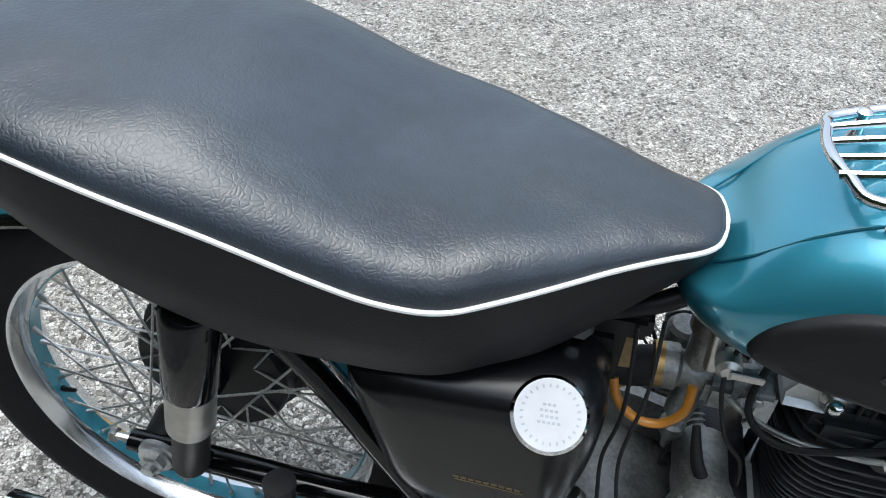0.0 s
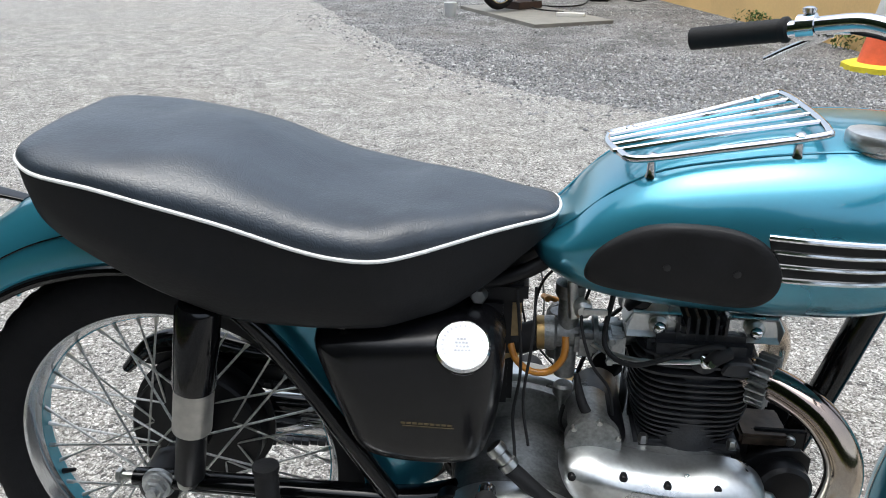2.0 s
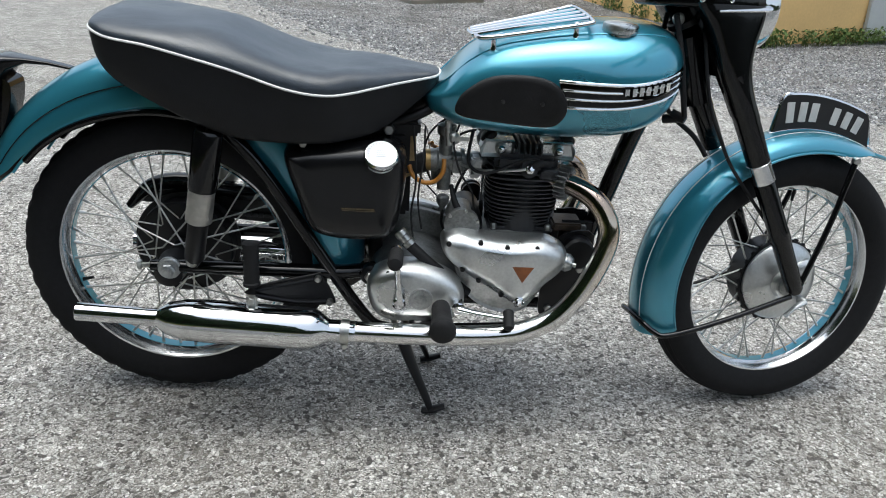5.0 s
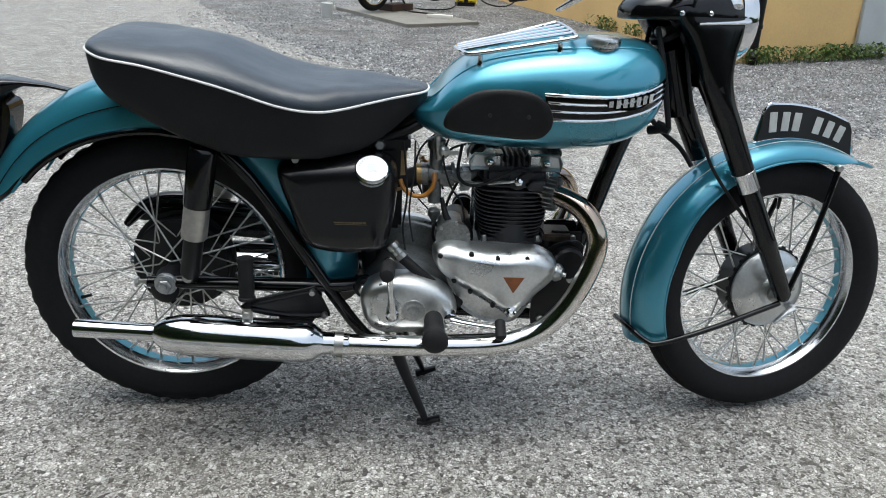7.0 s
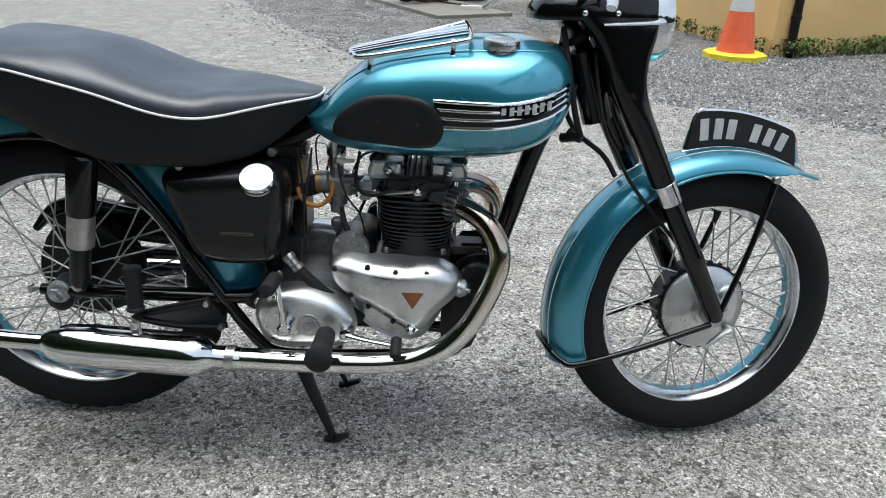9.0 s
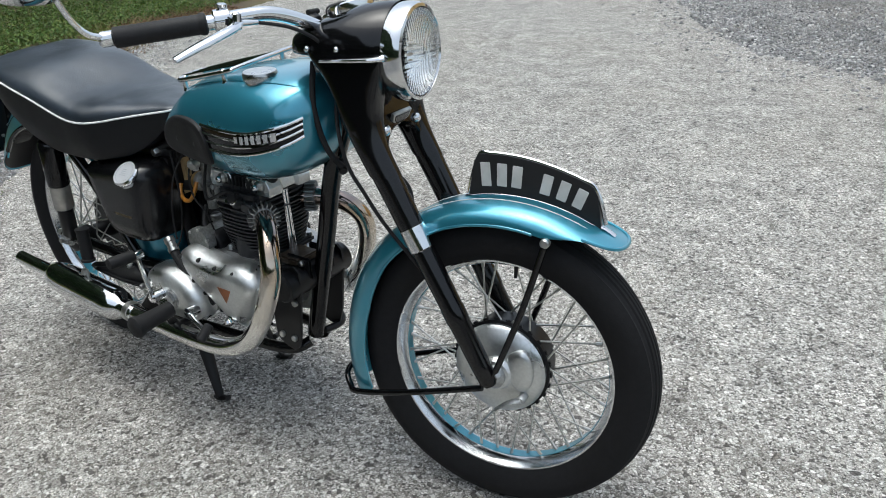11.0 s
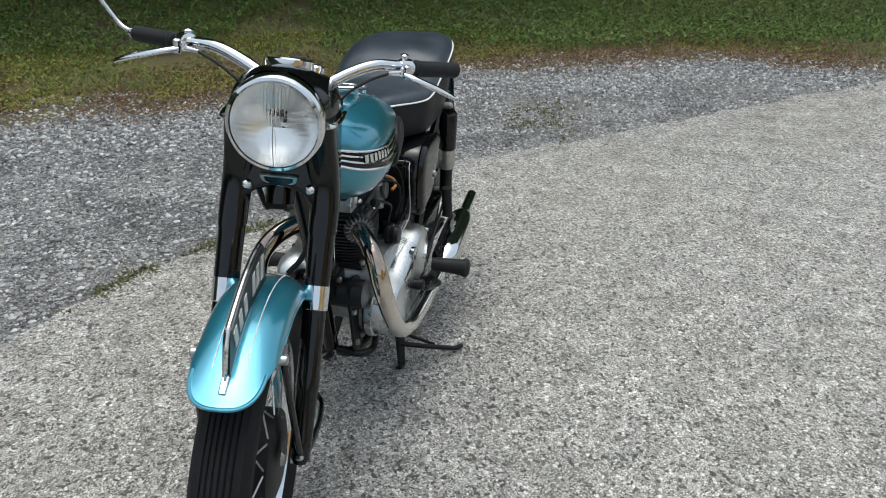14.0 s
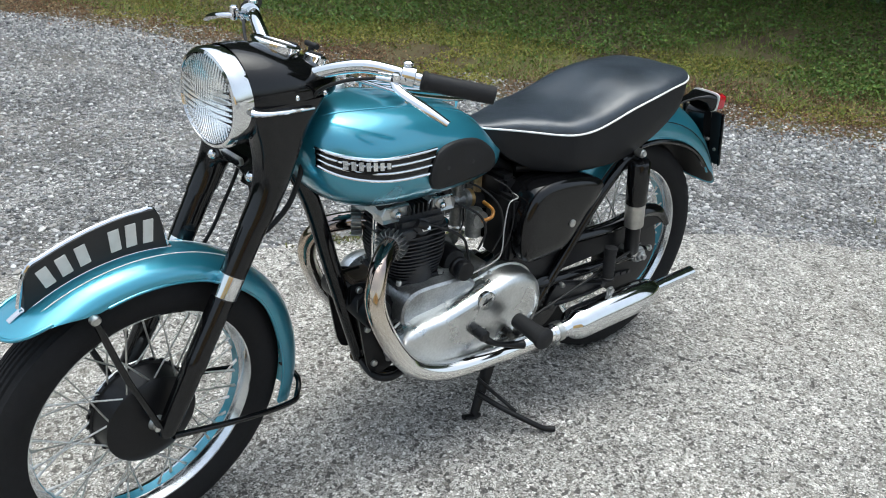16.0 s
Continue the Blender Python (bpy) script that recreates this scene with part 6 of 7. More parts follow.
# rear brake pedal, left side
bm = tube([(0.628, 0.165, 0.318), (0.615, 0.188, 0.302), (0.585, 0.197, 0.288), (0.545, 0.200, 0.274), (0.515, 0.205, 0.268)], [0.010, 0.009, 0.007, 0.008, 0.012], 12, 5)
lathe([(0.014, -0.02), (0.015, 0.02), (0.010, 0.024)], along((0.628, 0.168, 0.318), (0, 1, 0)), 16, bm)
part("brake_pedal", bm, M_SATIN, bike, "black rear brake pedal")
bm = tube([(0.50, 0.150, 0.275), (0.30, 0.148, 0.330), (0.04, 0.142, 0.400)], 0.004, 8, 3)
part("brake_rod", bm, M_SATIN, bike)
bm = pillow([(0.285, 0.345), (0.40, 0.365), (0.42, 0.27), (0.375, 0.215), (0.335, 0.225), (0.295, 0.275)], 0, [(0.098, 0.002), (0.100, 0.0), (0.106, 0.0), (0.108, 0.002)], 4)
part("pivot_plate", bm, M_BLACK, bike, "black plate at the swinging arm pivot")
# centre stand
bm = bmesh.new()
for sgn in (-1, 1):
    tube([(0.490, sgn * 0.075, 0.205), (0.522, sgn * 0.092, 0.125), (0.560, sgn * 0.108, 0.040), (0.571, sgn * 0.112, 0.012)], [0.022, 0.017, 0.012, 0.011], 10, 5, bm, flat=0.55)
    tube([(0.552, sgn * 0.110, 0.007), (0.575, sgn * 0.112, 0.010), (0.604, sgn * 0.112, 0.020)], [0.010, 0.012, 0.010], 10, 4, bm, flat=0.6)
tube([(0.508, -0.085, 0.155), (0.508, 0.085, 0.155)], 0.009, 10, 1, bm)
stand = part("centre_stand", bm, M_SATIN, bike, "black centre stand, down on the ground")
bm = tube([(0.558, 0.105, 0.075), (0.53, 0.165, 0.058), (0.480, 0.225, 0.030), (0.448, 0.25, 0.012), (0.422, 0.265, 0.008)], 0.0075, 10, 5)
tube([(0.560, 0.10, 0.12), (0.53, 0.14, 0.085), (0.50, 0.195, 0.050)], 0.005, 8, 4, bm)
part("stand_lever", bm, M_SATIN, stand)
bm = bmesh.new()
for i in range(30):
    s = i / 29
    lathe([(0.0055, -0.0012), (0.0068, 0.0), (0.0055, 0.0012)], along((0.47 + 0.05 * s, -0.07, 0.235 - 0.10 * s), (0.05, 0, -0.1)), 10, bm)
part("stand_spring", bm, M_STEEL, stand)

# bolts under the seat nose, coil bracket, speedometer cable
bm = lathe([(0.012, -0.02), (0.012, 0.006), (0.009, 0.010)], along((0.456, -0.064, 0.652), (0, -1, 0)), 6)
lathe([(0.008, -0.02), (0.008, 0.006), (0.006, 0.009)], along((0.459, -0.060, 0.625), (0, -1, 0)), 6, bm)
part("frame_bolt", bm, M_STEEL, bike)
bm = box((0.44, -0.03, 0.652), (0.16, 0.055, 0.03), 0.006)
tube([(0.40, -0.055, 0.645), (0.50, -0.05, 0.675), (0.55, -0.04, 0.70)], 0.010, 10, 4, bm)
part("seat_hinge", bm, M_SATIN, bike)
bm = bolt((0.29, -0.125, 0.632), (0, -1, 0), 0.008, 0.006)
part("tank_bolt", bm, M_STEEL, bike)
bm = tube([(1.06, -0.055, 0.89), (1.065, -0.082, 0.80), (1.085, -0.088, 0.72), (1.12, -0.085, 0.66), (1.16, -0.080, 0.60), (1.25, -0.076, 0.50), (1.325, -0.078, 0.42), (1.345, -0.08, 0.40)], 0.0038, 10, 6)
fork_part("brake_cable", bm, M_RUBBER, bike, "black front brake cable")
bm = tube([(1.00, -0.05, 0.90), (1.01, -0.075, 0.82), (1.03, -0.07, 0.74), (1.05, -0.05, 0.70)], 0.006, 10, 5)
tube([(1.03, 0.04, 0.90), (1.035, 0.060, 0.80), (1.07, 0.06, 0.70), (1.14, 0.05, 0.64), (1.16, 0.02, 0.60)], 0.0055, 10, 5, bm)
fork_part("wiring_loom", bm, M_RUBBER, bike)
bm = lathe([(0.009, -0.02), (0.011, 0.0), (0.008, 0.012)], along((1.055, -0.045, 0.700), (0.6, -0.5, -0.3)), 12)
tube([(1.03, -0.02, 0.69), (1.055, -0.045, 0.70)], 0.010, 10, 1, bm)
part("steering_damper_bolt", bm, M_SATIN, bike)


# ---------------------------------------------------------------- the yard
def island_mat(name, tones, rough=0.7, sheen=0.0, through=0.0):
    """Each loose piece of one mesh takes its own tone."""
    m = bpy.data.materials.new(name)
    m.use_nodes = True
    n, l = m.node_tree.nodes, m.node_tree.links
    b = n["Principled BSDF"]
    b.inputs["Roughness"].default_value = rough
    b.inputs["Specular IOR Level"].default_value = 0.3
    geo, ramp = n.new("ShaderNodeNewGeometry"), n.new("ShaderNodeValToRGB")
    e = ramp.color_ramp.elements
    while len(e) < len(tones):
        e.new(0.5)
    for i, c in enumerate(tones):
        e[i].position, e[i].color = i / (len(tones) - 1), (*c, 1)
    l.new(geo.outputs["Random Per Island"], ramp.inputs[0])
    l.new(ramp.outputs[0], b.inputs["Base Color"])
    return m


def flat(name, pts, z, thick, material, label, n=1, category=""):
    line = spline(pts, n, True) if n > 1 else pts
    bm = rings(bmesh.new(), [[(p[0], p[1], z - thick) for p in line], [(p[0], p[1], z) for p in line]])
    return tagged(part(name, bm, material, None, "", 50), label, category, "", "structure")


def mesh_thing(name, verts, faces, material, label, category, kind="stuff"):
    me = bpy.data.meshes.new(name)
    me.from_pydata(np.asarray(verts).tolist(), [], faces)
    me.materials.append(material)
    return tagged(new(name, me), label, category, "", kind)


rng = np.random.default_rng(7)
bm = sheet(bmesh.new(), [[(x, y, -0.012) for x in np.linspace(-300, 300, 5)] for y in np.linspace(-300, 300, 5)])
tagged(part("ground", bm, M_GRAVEL), "loose grey gravel yard", "ground", "", "structure")
SLAB = [(1.45, -1.29), (4, -1.7), (12, -2.4), (30, -3), (30, 1.8), (12, 2.2), (4.5, 2.8), (2.6, 3.5), (1.0, 4.2), (0.0, 5.2), (-1.5, 8.1), (-3.0, 11.6), (-5.0, 16), (-20, 40), (-60, 60), (-60, 14), (-14, 9.6), (-7.2, 8.3), (-5.7, 7.0), (-5.2, 4.6), (-4.35, 3.15), (-3.75, 2.55), (-3.0, 1.68), (-2.0, 0.70), (-1.4, 0.04), (-0.9, -0.36), (-0.1, -0.80), (0.62, -1.09)]
outline = []
for x, y in spline(SLAB, 60, True):
    u = Vector((x * 2.2, y * 2.2, 0))
    w = min(1.0, 0.25 + 0.1 * math.hypot(x, y))
    outline.append((x + w * (0.10 * noise.noise(u) + 0.05 * noise.noise(u * 5)), y + w * (0.10 * noise.noise(u + Vector((7, 3, 1))) + 0.05 * noise.noise(u * 5 + Vector((1, 9, 4))))))
flat("pavement", outline, 0.0, 0.1, M_SLAB, "worn pale exposed-aggregate yard surface", 1, "pavement")

# ---- verge: rough bank behind a mossy, leaf-strewn edge
EDGE = [(40, -13), (24, -12.5), (12, -11.5), (5, -10), (1.6, -8.0), (0.3, -6.0), (-0.35, -4.9), (-0.85, -3.7), (-1.5, -2.5), (-2.4, -1.55), (-3.2, -0.7), (-3.7, 0.1), (-4.2, 0.95), (-4.5, 1.9), (-4.5, 2.8), (-5.2, 4.4), (-5.6, 6.6), (-7.2, 8.1), (-14, 9.4)]
edge = np.array([(x + 0.16 * noise.noise(Vector((x * 1.9, y * 1.9, 3))) + 0.07 * noise.noise(Vector((x * 7, y * 7, 5))), y + 0.16 * noise.noise(Vector((x * 1.9, y * 1.9, 8))) + 0.07 * noise.noise(Vector((x * 7, y * 7, 9)))) for x, y in spline(EDGE, 14)])
area = np.vstack([edge, [(-24, 9.4), (-24, -24), (40, -24)]])


def inside(p):
    x, y = p[:, 0], p[:, 1]
    res = np.zeros(len(p), bool)
    for (x0, y0), (x1, y1) in zip(area, np.roll(area, -1, 0)):
        cross = ((y0 > y) != (y1 > y)) & (x < (x1 - x0) * (y - y0) / (y1 - y0 + 1e-12) + x0)
        res ^= cross
    return res


def from_edge(p):
    best = np.full(len(p), 1e9)
    for a, b in zip(edge, edge[1:]):
        d = b - a
        t = np.clip(((p - a) @ d) / (d @ d), 0, 1)
        best = np.minimum(best, np.linalg.norm(p - (a + t[:, None] * d), axis=1))
    return np.where(inside(p), best, -best)


def bank(d):
    return -0.012 + np.interp(d, [-0.3, 0.0, 0.5, 1.2, 2.0, 3.5, 6.0, 9.0], [-0.02, 0.012, 0.03, 0.07, 0.17, 0.45, 0.9, 1.2])


step = 0.16
gx, gy = np.meshgrid(np.arange(-13, 7, step), np.arange(-13, 9.6, step))
pts = np.c_[gx.ravel(), gy.ravel()]
dist = from_edge(pts)
bump = np.array([noise.noise(Vector((x * 1.3, y * 1.3, 0))) for x, y in pts]) * 0.035
zz = bank(dist) + bump * np.clip(dist, 0, 1)
w = gx.shape[1]
faces = []
for j in range(gx.shape[0] - 1):
    for i in range(w - 1):
        q = (j * w + i, j * w + i + 1, (j + 1) * w + i + 1, (j + 1) * w + i)
        if max(dist[k] for k in q) > -0.05 and min(dist[k] for k in q) < 9:
            faces.append(q)
verge = mesh_thing("verge", np.c_[pts, zz], faces, M_SOIL, "earth bank with moss and leaf litter", "grass bank", "structure")
for p in verge.data.polygons:
    p.use_smooth = True


def scatter(n, lo, hi, box, power=1.0):
    """n points of the verge between two distances from its edge."""
    out = []
    while sum(len(o) for o in out) < n:
        c = np.c_[rng.uniform(box[0], box[1], 6000), rng.uniform(box[2], box[3], 6000)]
        d = from_edge(c)
        keep = (d > lo) & (d < hi) & (rng.random(len(c)) < np.clip((1 - (d - lo) / (hi - lo)), 0, 1) ** power)
        out.append(np.c_[c[keep], d[keep]])
    return np.vstack(out)[:n]


def leaves(p, z, size, tilt, narrow=0.6):
    """Pointed leaves: four corners and a fold, turned at random."""
    n = len(p)
    s = rng.uniform(size[0], size[1], n)
    a, t = rng.uniform(0, 2 * np.pi, n), rng.normal(0, tilt, n)
    u = np.c_[np.cos(a) * np.cos(t), np.sin(a) * np.cos(t), np.sin(t)]
    v = np.c_[-np.sin(a), np.cos(a), rng.normal(0, tilt, n)]
    c = np.c_[p[:, 0], p[:, 1], z]
    verts = np.stack([c - u * s[:, None], c + v * (s * narrow)[:, None], c + u * s[:, None], c - v * (s * narrow)[:, None]], 1).reshape(-1, 3)
    verts[1::4, 2] += 0.004
    verts[3::4, 2] += 0.004
    faces = []
    for i in range(n):
        k = 4 * i
        faces += [(k, k + 1, k + 2), (k, k + 2, k + 3)]
    return verts, faces


NEAR = (-9, 5, -9, 8)
M_LITTER = island_mat("dead_leaves", [(0.13, 0.062, 0.034), (0.22, 0.115, 0.06), (0.07, 0.040, 0.028), (0.34, 0.24, 0.14), (0.11, 0.060, 0.038)], 0.8)
M_IVY = island_mat("ground_cover_leaves", [(0.036, 0.090, 0.015), (0.070, 0.140, 0.022), (0.048, 0.105, 0.017), (0.125, 0.205, 0.030), (0.105, 0.125, 0.026)], 0.5)
M_GRASS = island_mat("grass_blades", [(0.09, 0.15, 0.022), (0.14, 0.20, 0.032), (0.19, 0.21, 0.045), (0.10, 0.165, 0.026), (0.25, 0.21, 0.08)], 0.6)
M_HEDGE = island_mat("hedge_leaves", [(0.010, 0.028, 0.007), (0.022, 0.055, 0.012), (0.014, 0.036, 0.009), (0.040, 0.080, 0.018), (0.012, 0.032, 0.009)], 0.5)
p = scatter(95000, -0.40, 0.85, (-6.5, 4, -8, 5), 0.25)
heap = np.array([noise.noise(Vector((x * 0.8, y * 0.8, 11.0))) + 0.5 * noise.noise(Vector((x * 2.6, y * 2.6, 3.0))) for x, y, _ in p])
p = p[rng.random(len(p)) < np.clip(0.70 + 1.3 * heap, 0.12, 1)]
p = p[(p[:, 2] > 0) | (rng.random(len(p)) < np.exp(p[:, 2] * 7))]
v, f = leaves(p, np.maximum(bank(p[:, 2]), -0.006) + 0.009 + rng.uniform(0, 0.012, len(p)), (0.004, 0.012), 0.5, 0.6)
mesh_thing("leaf_litter", v, f, M_LITTER, "brown dead leaves strewn along the bank", "dead leaves")
p = scatter(200000, 0.22, 3.6, (-9, 4, -9, 6), 0.0)
heap = np.array([noise.noise(Vector((x * 0.7, y * 0.7, 17.0))) + 0.45 * noise.noise(Vector((x * 2.9, y * 2.9, 6.0))) for x, y, _ in p])
shady = np.clip((-1.3 - p[:, 1]) / 0.9, 0, 1)
p = p[rng.random(len(p)) < np.clip((p[:, 2] - 0.42 - 0.65 * shady + (0.55 + 0.6 * shady) * heap) / 0.22, 0.02, 1)]
v, f = leaves(p, bank(p[:, 2]) + rng.uniform(0.005, 0.09, len(p)), (0.006, 0.015), 0.5, 0.75)
mesh_thing("ground_cover", v, f, M_IVY, "low green ground cover over the bank", "ground cover")


# yellow-green moss on the bare part of the bank
p = scatter(75000, 0.08, 1.40, (-5.5, 2.5, -6, 2.5), 0.0)
heap = np.array([noise.noise(Vector((x * 1.1, y * 1.1, 23.0))) + 0.4 * noise.noise(Vector((x * 4.5, y * 4.5, 2.0))) for x, y, _ in p])
p = p[rng.random(len(p)) < np.clip(np.where(p[:, 1] < -1.2, 0.38, -0.05) + 2.2 * heap, 0, 1)]
v, f = leaves(p, bank(p[:, 2]) + rng.uniform(0.004, 0.022, len(p)), (0.005, 0.012), 0.5, 0.8)
mesh_thing("moss", v, f, island_mat("moss_tufts", [(0.17, 0.180, 0.030), (0.24, 0.23, 0.045), (0.12, 0.14, 0.025), (0.30, 0.27, 0.070), (0.15, 0.12, 0.045)], 0.8), "yellow-green moss in patches on the bank", "moss")


def blades(p, z, h, lean):
    n = len(p)
    hh = rng.uniform(h[0], h[1], n)
    a = rng.uniform(0, 2 * np.pi, n)
    wv = np.c_[np.cos(a), np.sin(a), np.zeros(n)] * 0.0035
    lv = np.c_[rng.normal(0, lean, n), rng.normal(0, lean, n), np.ones(n)] * hh[:, None]
    c = np.c_[p[:, 0], p[:, 1], np.zeros(n) + z]
    bend = np.c_[lv[:, 0], lv[:, 1], -0.2 * hh] * 0.6
    verts = np.stack([c - wv, c + wv, c + lv * 0.55 + wv * 0.8, c + lv * 0.55 - wv * 0.8, c + lv + bend], 1).reshape(-1, 3)
    faces = []
    for i in range(n):
        k = 5 * i
        faces += [(k, k + 1, k + 2, k + 3), (k + 3, k + 2, k + 4)]
    return verts, faces


p = scatter(60000, 0.30, 2.4, NEAR, 0.2)
clump = np.array([noise.noise(Vector((x * 0.9, y * 0.9, 4.0))) for x, y, _ in p])
p = p[clump > -0.25]
v, f = blades(p, bank(p[:, 2]), (0.012, 0.060), 0.6)
mesh_thing("grass", v, f, M_GRASS, "tufts of rough green and straw grass", "grass")
# hedge: leaves through the depth of a tall belt, on dark stems
d0, n_h = 2.5, 80000
base = scatter(n_h, d0, d0 + 2.6, (-13, 26, -17, 9), 0.8)
hz = rng.random(n_h) ** 1.8 * (5.0 + 4.0 * np.clip((2.0 - base[:, 0]) / 3.0, 0, 1) + 1.0 * np.sin(base[:, 0] * 1.7) * np.cos(base[:, 1] * 1.3))
v, f = leaves(base, bank(base[:, 2]) + 0.12 + hz, (0.018, 0.045), 0.7, 0.7)
mesh_thing("hedge", v, f, M_HEDGE, "tall dark green hedge along the bank", "hedge")
# boughs added out of view over the bank, to block sky and darken it
p = scatter(8000, 1.6, 3.6, (-9, 6, -11, 0.2), 0.0)
v, f = leaves(p, 2.5 + rng.random(len(p)) ** 1.3 * 2.8, (0.05, 0.11), 0.6, 0.7)
mesh_thing("unseen_shade_boughs", v, f, M_HEDGE, "unseen dark leafy boughs added over the bank to shade it", "foliage")
p = scatter(80, d0 + 0.5, d0 + 2.4, (-12, 20, -16, 9), 0.5)
bm = bmesh.new()
for x, y, d in p:
    tube([(x, y, float(bank(d)) - 0.1), (x + rng.normal(0, 0.1), y + rng.normal(0, 0.1), 2.2), (x + rng.normal(0, 0.3), y + rng.normal(0, 0.3), 4.6)], [0.07, 0.05, 0.02], 7, 3, bm)
tagged(part("hedge_stems", bm, mat("bark", (0.05, 0.038, 0.028), 0.9, var=0.4, scale=9, bump=0.6)), "dark bark stems inside the hedge", "stems", "", "stuff")
# dark sheet behind the leaves, coloured as the shade deep in the hedge
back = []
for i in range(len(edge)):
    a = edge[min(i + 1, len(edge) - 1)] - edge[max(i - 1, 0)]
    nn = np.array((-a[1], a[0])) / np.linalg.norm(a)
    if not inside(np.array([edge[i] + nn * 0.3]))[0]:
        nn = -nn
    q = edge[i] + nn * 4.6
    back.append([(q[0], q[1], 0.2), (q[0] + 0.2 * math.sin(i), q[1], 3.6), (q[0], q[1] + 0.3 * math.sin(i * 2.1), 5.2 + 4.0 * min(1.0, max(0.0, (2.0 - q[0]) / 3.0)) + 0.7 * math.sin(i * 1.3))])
tagged(part("hedge_shade_sheet", sheet(bmesh.new(), back), mat("hedge_shade", (0.018, 0.032, 0.012), 0.9, var=0.5, scale=2.5, fine=14, bump=1.0, bscale=8)), "dark backing sheet standing in for the shade inside the hedge", "hedge", "", "stuff")

# ---- loose stones
M_STONE = island_mat("gravel_stones", [(0.085, 0.086, 0.090), (0.23, 0.232, 0.236), (0.37, 0.370, 0.370), (0.15, 0.152, 0.155), (0.60, 0.597, 0.588), (0.28, 0.262, 0.238)], 0.8)
ICO = np.array([(0, 0, 1), (0.89, 0, 0.3), (0.28, 0.85, 0.3), (-0.72, 0.53, 0.3), (-0.72, -0.53, 0.3), (0.28, -0.85, 0.3), (0.55, 0.4, -0.6), (-0.3, 0.6, -0.6), (-0.6, -0.2, -0.6), (0.2, -0.65, -0.6)])
ICO_F = [(0, 1, 2), (0, 2, 3), (0, 3, 4), (0, 4, 5), (0, 5, 1), (1, 6, 2), (2, 7, 3), (3, 8, 4), (4, 9, 5), (5, 9, 1), (1, 9, 6), (2, 6, 7), (3, 7, 8), (4, 8, 9)]


def stones(p, z, size):
    n = len(p)
    s = rng.uniform(size[0], size[1], n) * rng.uniform(0.7, 1.3, n)
    a = rng.uniform(0, 2 * np.pi, n)
    sh = ICO[None] * np.stack([rng.uniform(0.7, 1.3, n), rng.uniform(0.6, 1.0, n), rng.uniform(0.5, 0.9, n)], 1)[:, None] * s[:, None, None]
    sh = sh * rng.uniform(0.85, 1.15, (n, len(ICO), 1))
    ca, sa = np.cos(a)[:, None], np.sin(a)[:, None]
    x, y = sh[:, :, 0] * ca - sh[:, :, 1] * sa, sh[:, :, 0] * sa + sh[:, :, 1] * ca
    verts = np.stack([x + p[:, :1], y + p[:, 1:2], sh[:, :, 2] + (np.zeros(n) + z)[:, None]], 2).reshape(-1, 3)
    k = len(ICO)
    return verts, [tuple(k * i + q for q in f) for i in range(n) for f in ICO_F]


slab_line = np.array(outline[::4])


def on_slab(p):
    x, y = p[:, 0], p[:, 1]
    res = np.zeros(len(p), bool)
    for (x0, y0), (x1, y1) in zip(slab_line, np.roll(slab_line, -1, 0)):
        res ^= ((y0 > y) != (y1 > y)) & (x < (x1 - x0) * (y - y0) / (y1 - y0 + 1e-12) + x0)
    return res


c = np.c_[rng.uniform(-5, 4, 90000), rng.uniform(-5.5, 2.5, 90000)]
c = c[~on_slab(c)]
d = from_edge(c)
keep = d < rng.exponential(0.16, len(c)) - 0.02
c, d = c[keep][:36000], d[keep][:36000]
v, f = stones(c, np.maximum(-0.010, bank(d) - 0.003), (0.004, 0.0145))
q = scatter(15000, -0.85, 0.30, (-5.8, 2.5, -6, 3.5), 0.0)
v2, f2 = stones(q, np.maximum(-0.008, bank(q[:, 2]) - 0.002), (0.005, 0.016))
f = f + [tuple(i + len(v) for i in t) for t in f2]
v = np.vstack([v, v2])
mesh_thing("loose_stones", v, f, M_STONE, "loose grey gravel stones beside the paving", "gravel")
c = np.c_[rng.uniform(-3.5, 5.5, 90000), rng.uniform(2.6, 11, 90000)]
c = c[~on_slab(c)]
c = np.vstack([c[(c[:, 1] < 6.5)][:23000], c[c[:, 1] >= 6.5][:7000]])
v, f = stones(c, -0.009, (0.004, 0.0135))
mesh_thing("yard_stones", v, f, M_STONE, "loose gravel stones in front of the building", "gravel")
# stones spilling over the ragged edge of the paving
fringe = []
for i, (x, y) in enumerate(slab_line):
    if -5 < x < 4 and -2 < y < 9:
        q = slab_line[(i + 1) % len(slab_line)]
        n = int((110 if y < 2.4 else 240) * math.hypot(q[0] - x, q[1] - y))
        s = rng.random((n, 1))
        fringe.append((1 - s) * np.array((x, y)) + s * q + rng.normal(0, 0.085 if y < 2.4 else 0.28, (n, 2)))
c = np.vstack(fringe)
v, f = stones(c, np.where(on_slab(c), 0.001, -0.009), (0.003, 0.0095 + 0 * c[:, 0] + 0.008 * (c[:, 1] > 2.4)))
mesh_thing("edge_stones", v, f, M_STONE, "gravel stones scattered along the paving edge", "gravel")
M_CHIP = island_mat("aggregate_chips", [(0.16, 0.15, 0.14), (0.46, 0.45, 0.42), (0.66, 0.65, 0.62), (0.30, 0.28, 0.25), (0.76, 0.75, 0.72)], 0.85)
c = np.c_[rng.uniform(-1.6, 3.0, 50000), rng.uniform(-1.2, 2.6, 50000)]
c = c[on_slab(c)]
v, f = stones(c[:30000], -0.0008, (0.0020, 0.0055))
mesh_thing("aggregate_chips", v, f, M_CHIP, "pale stone chips standing proud of the paving", "aggregate")

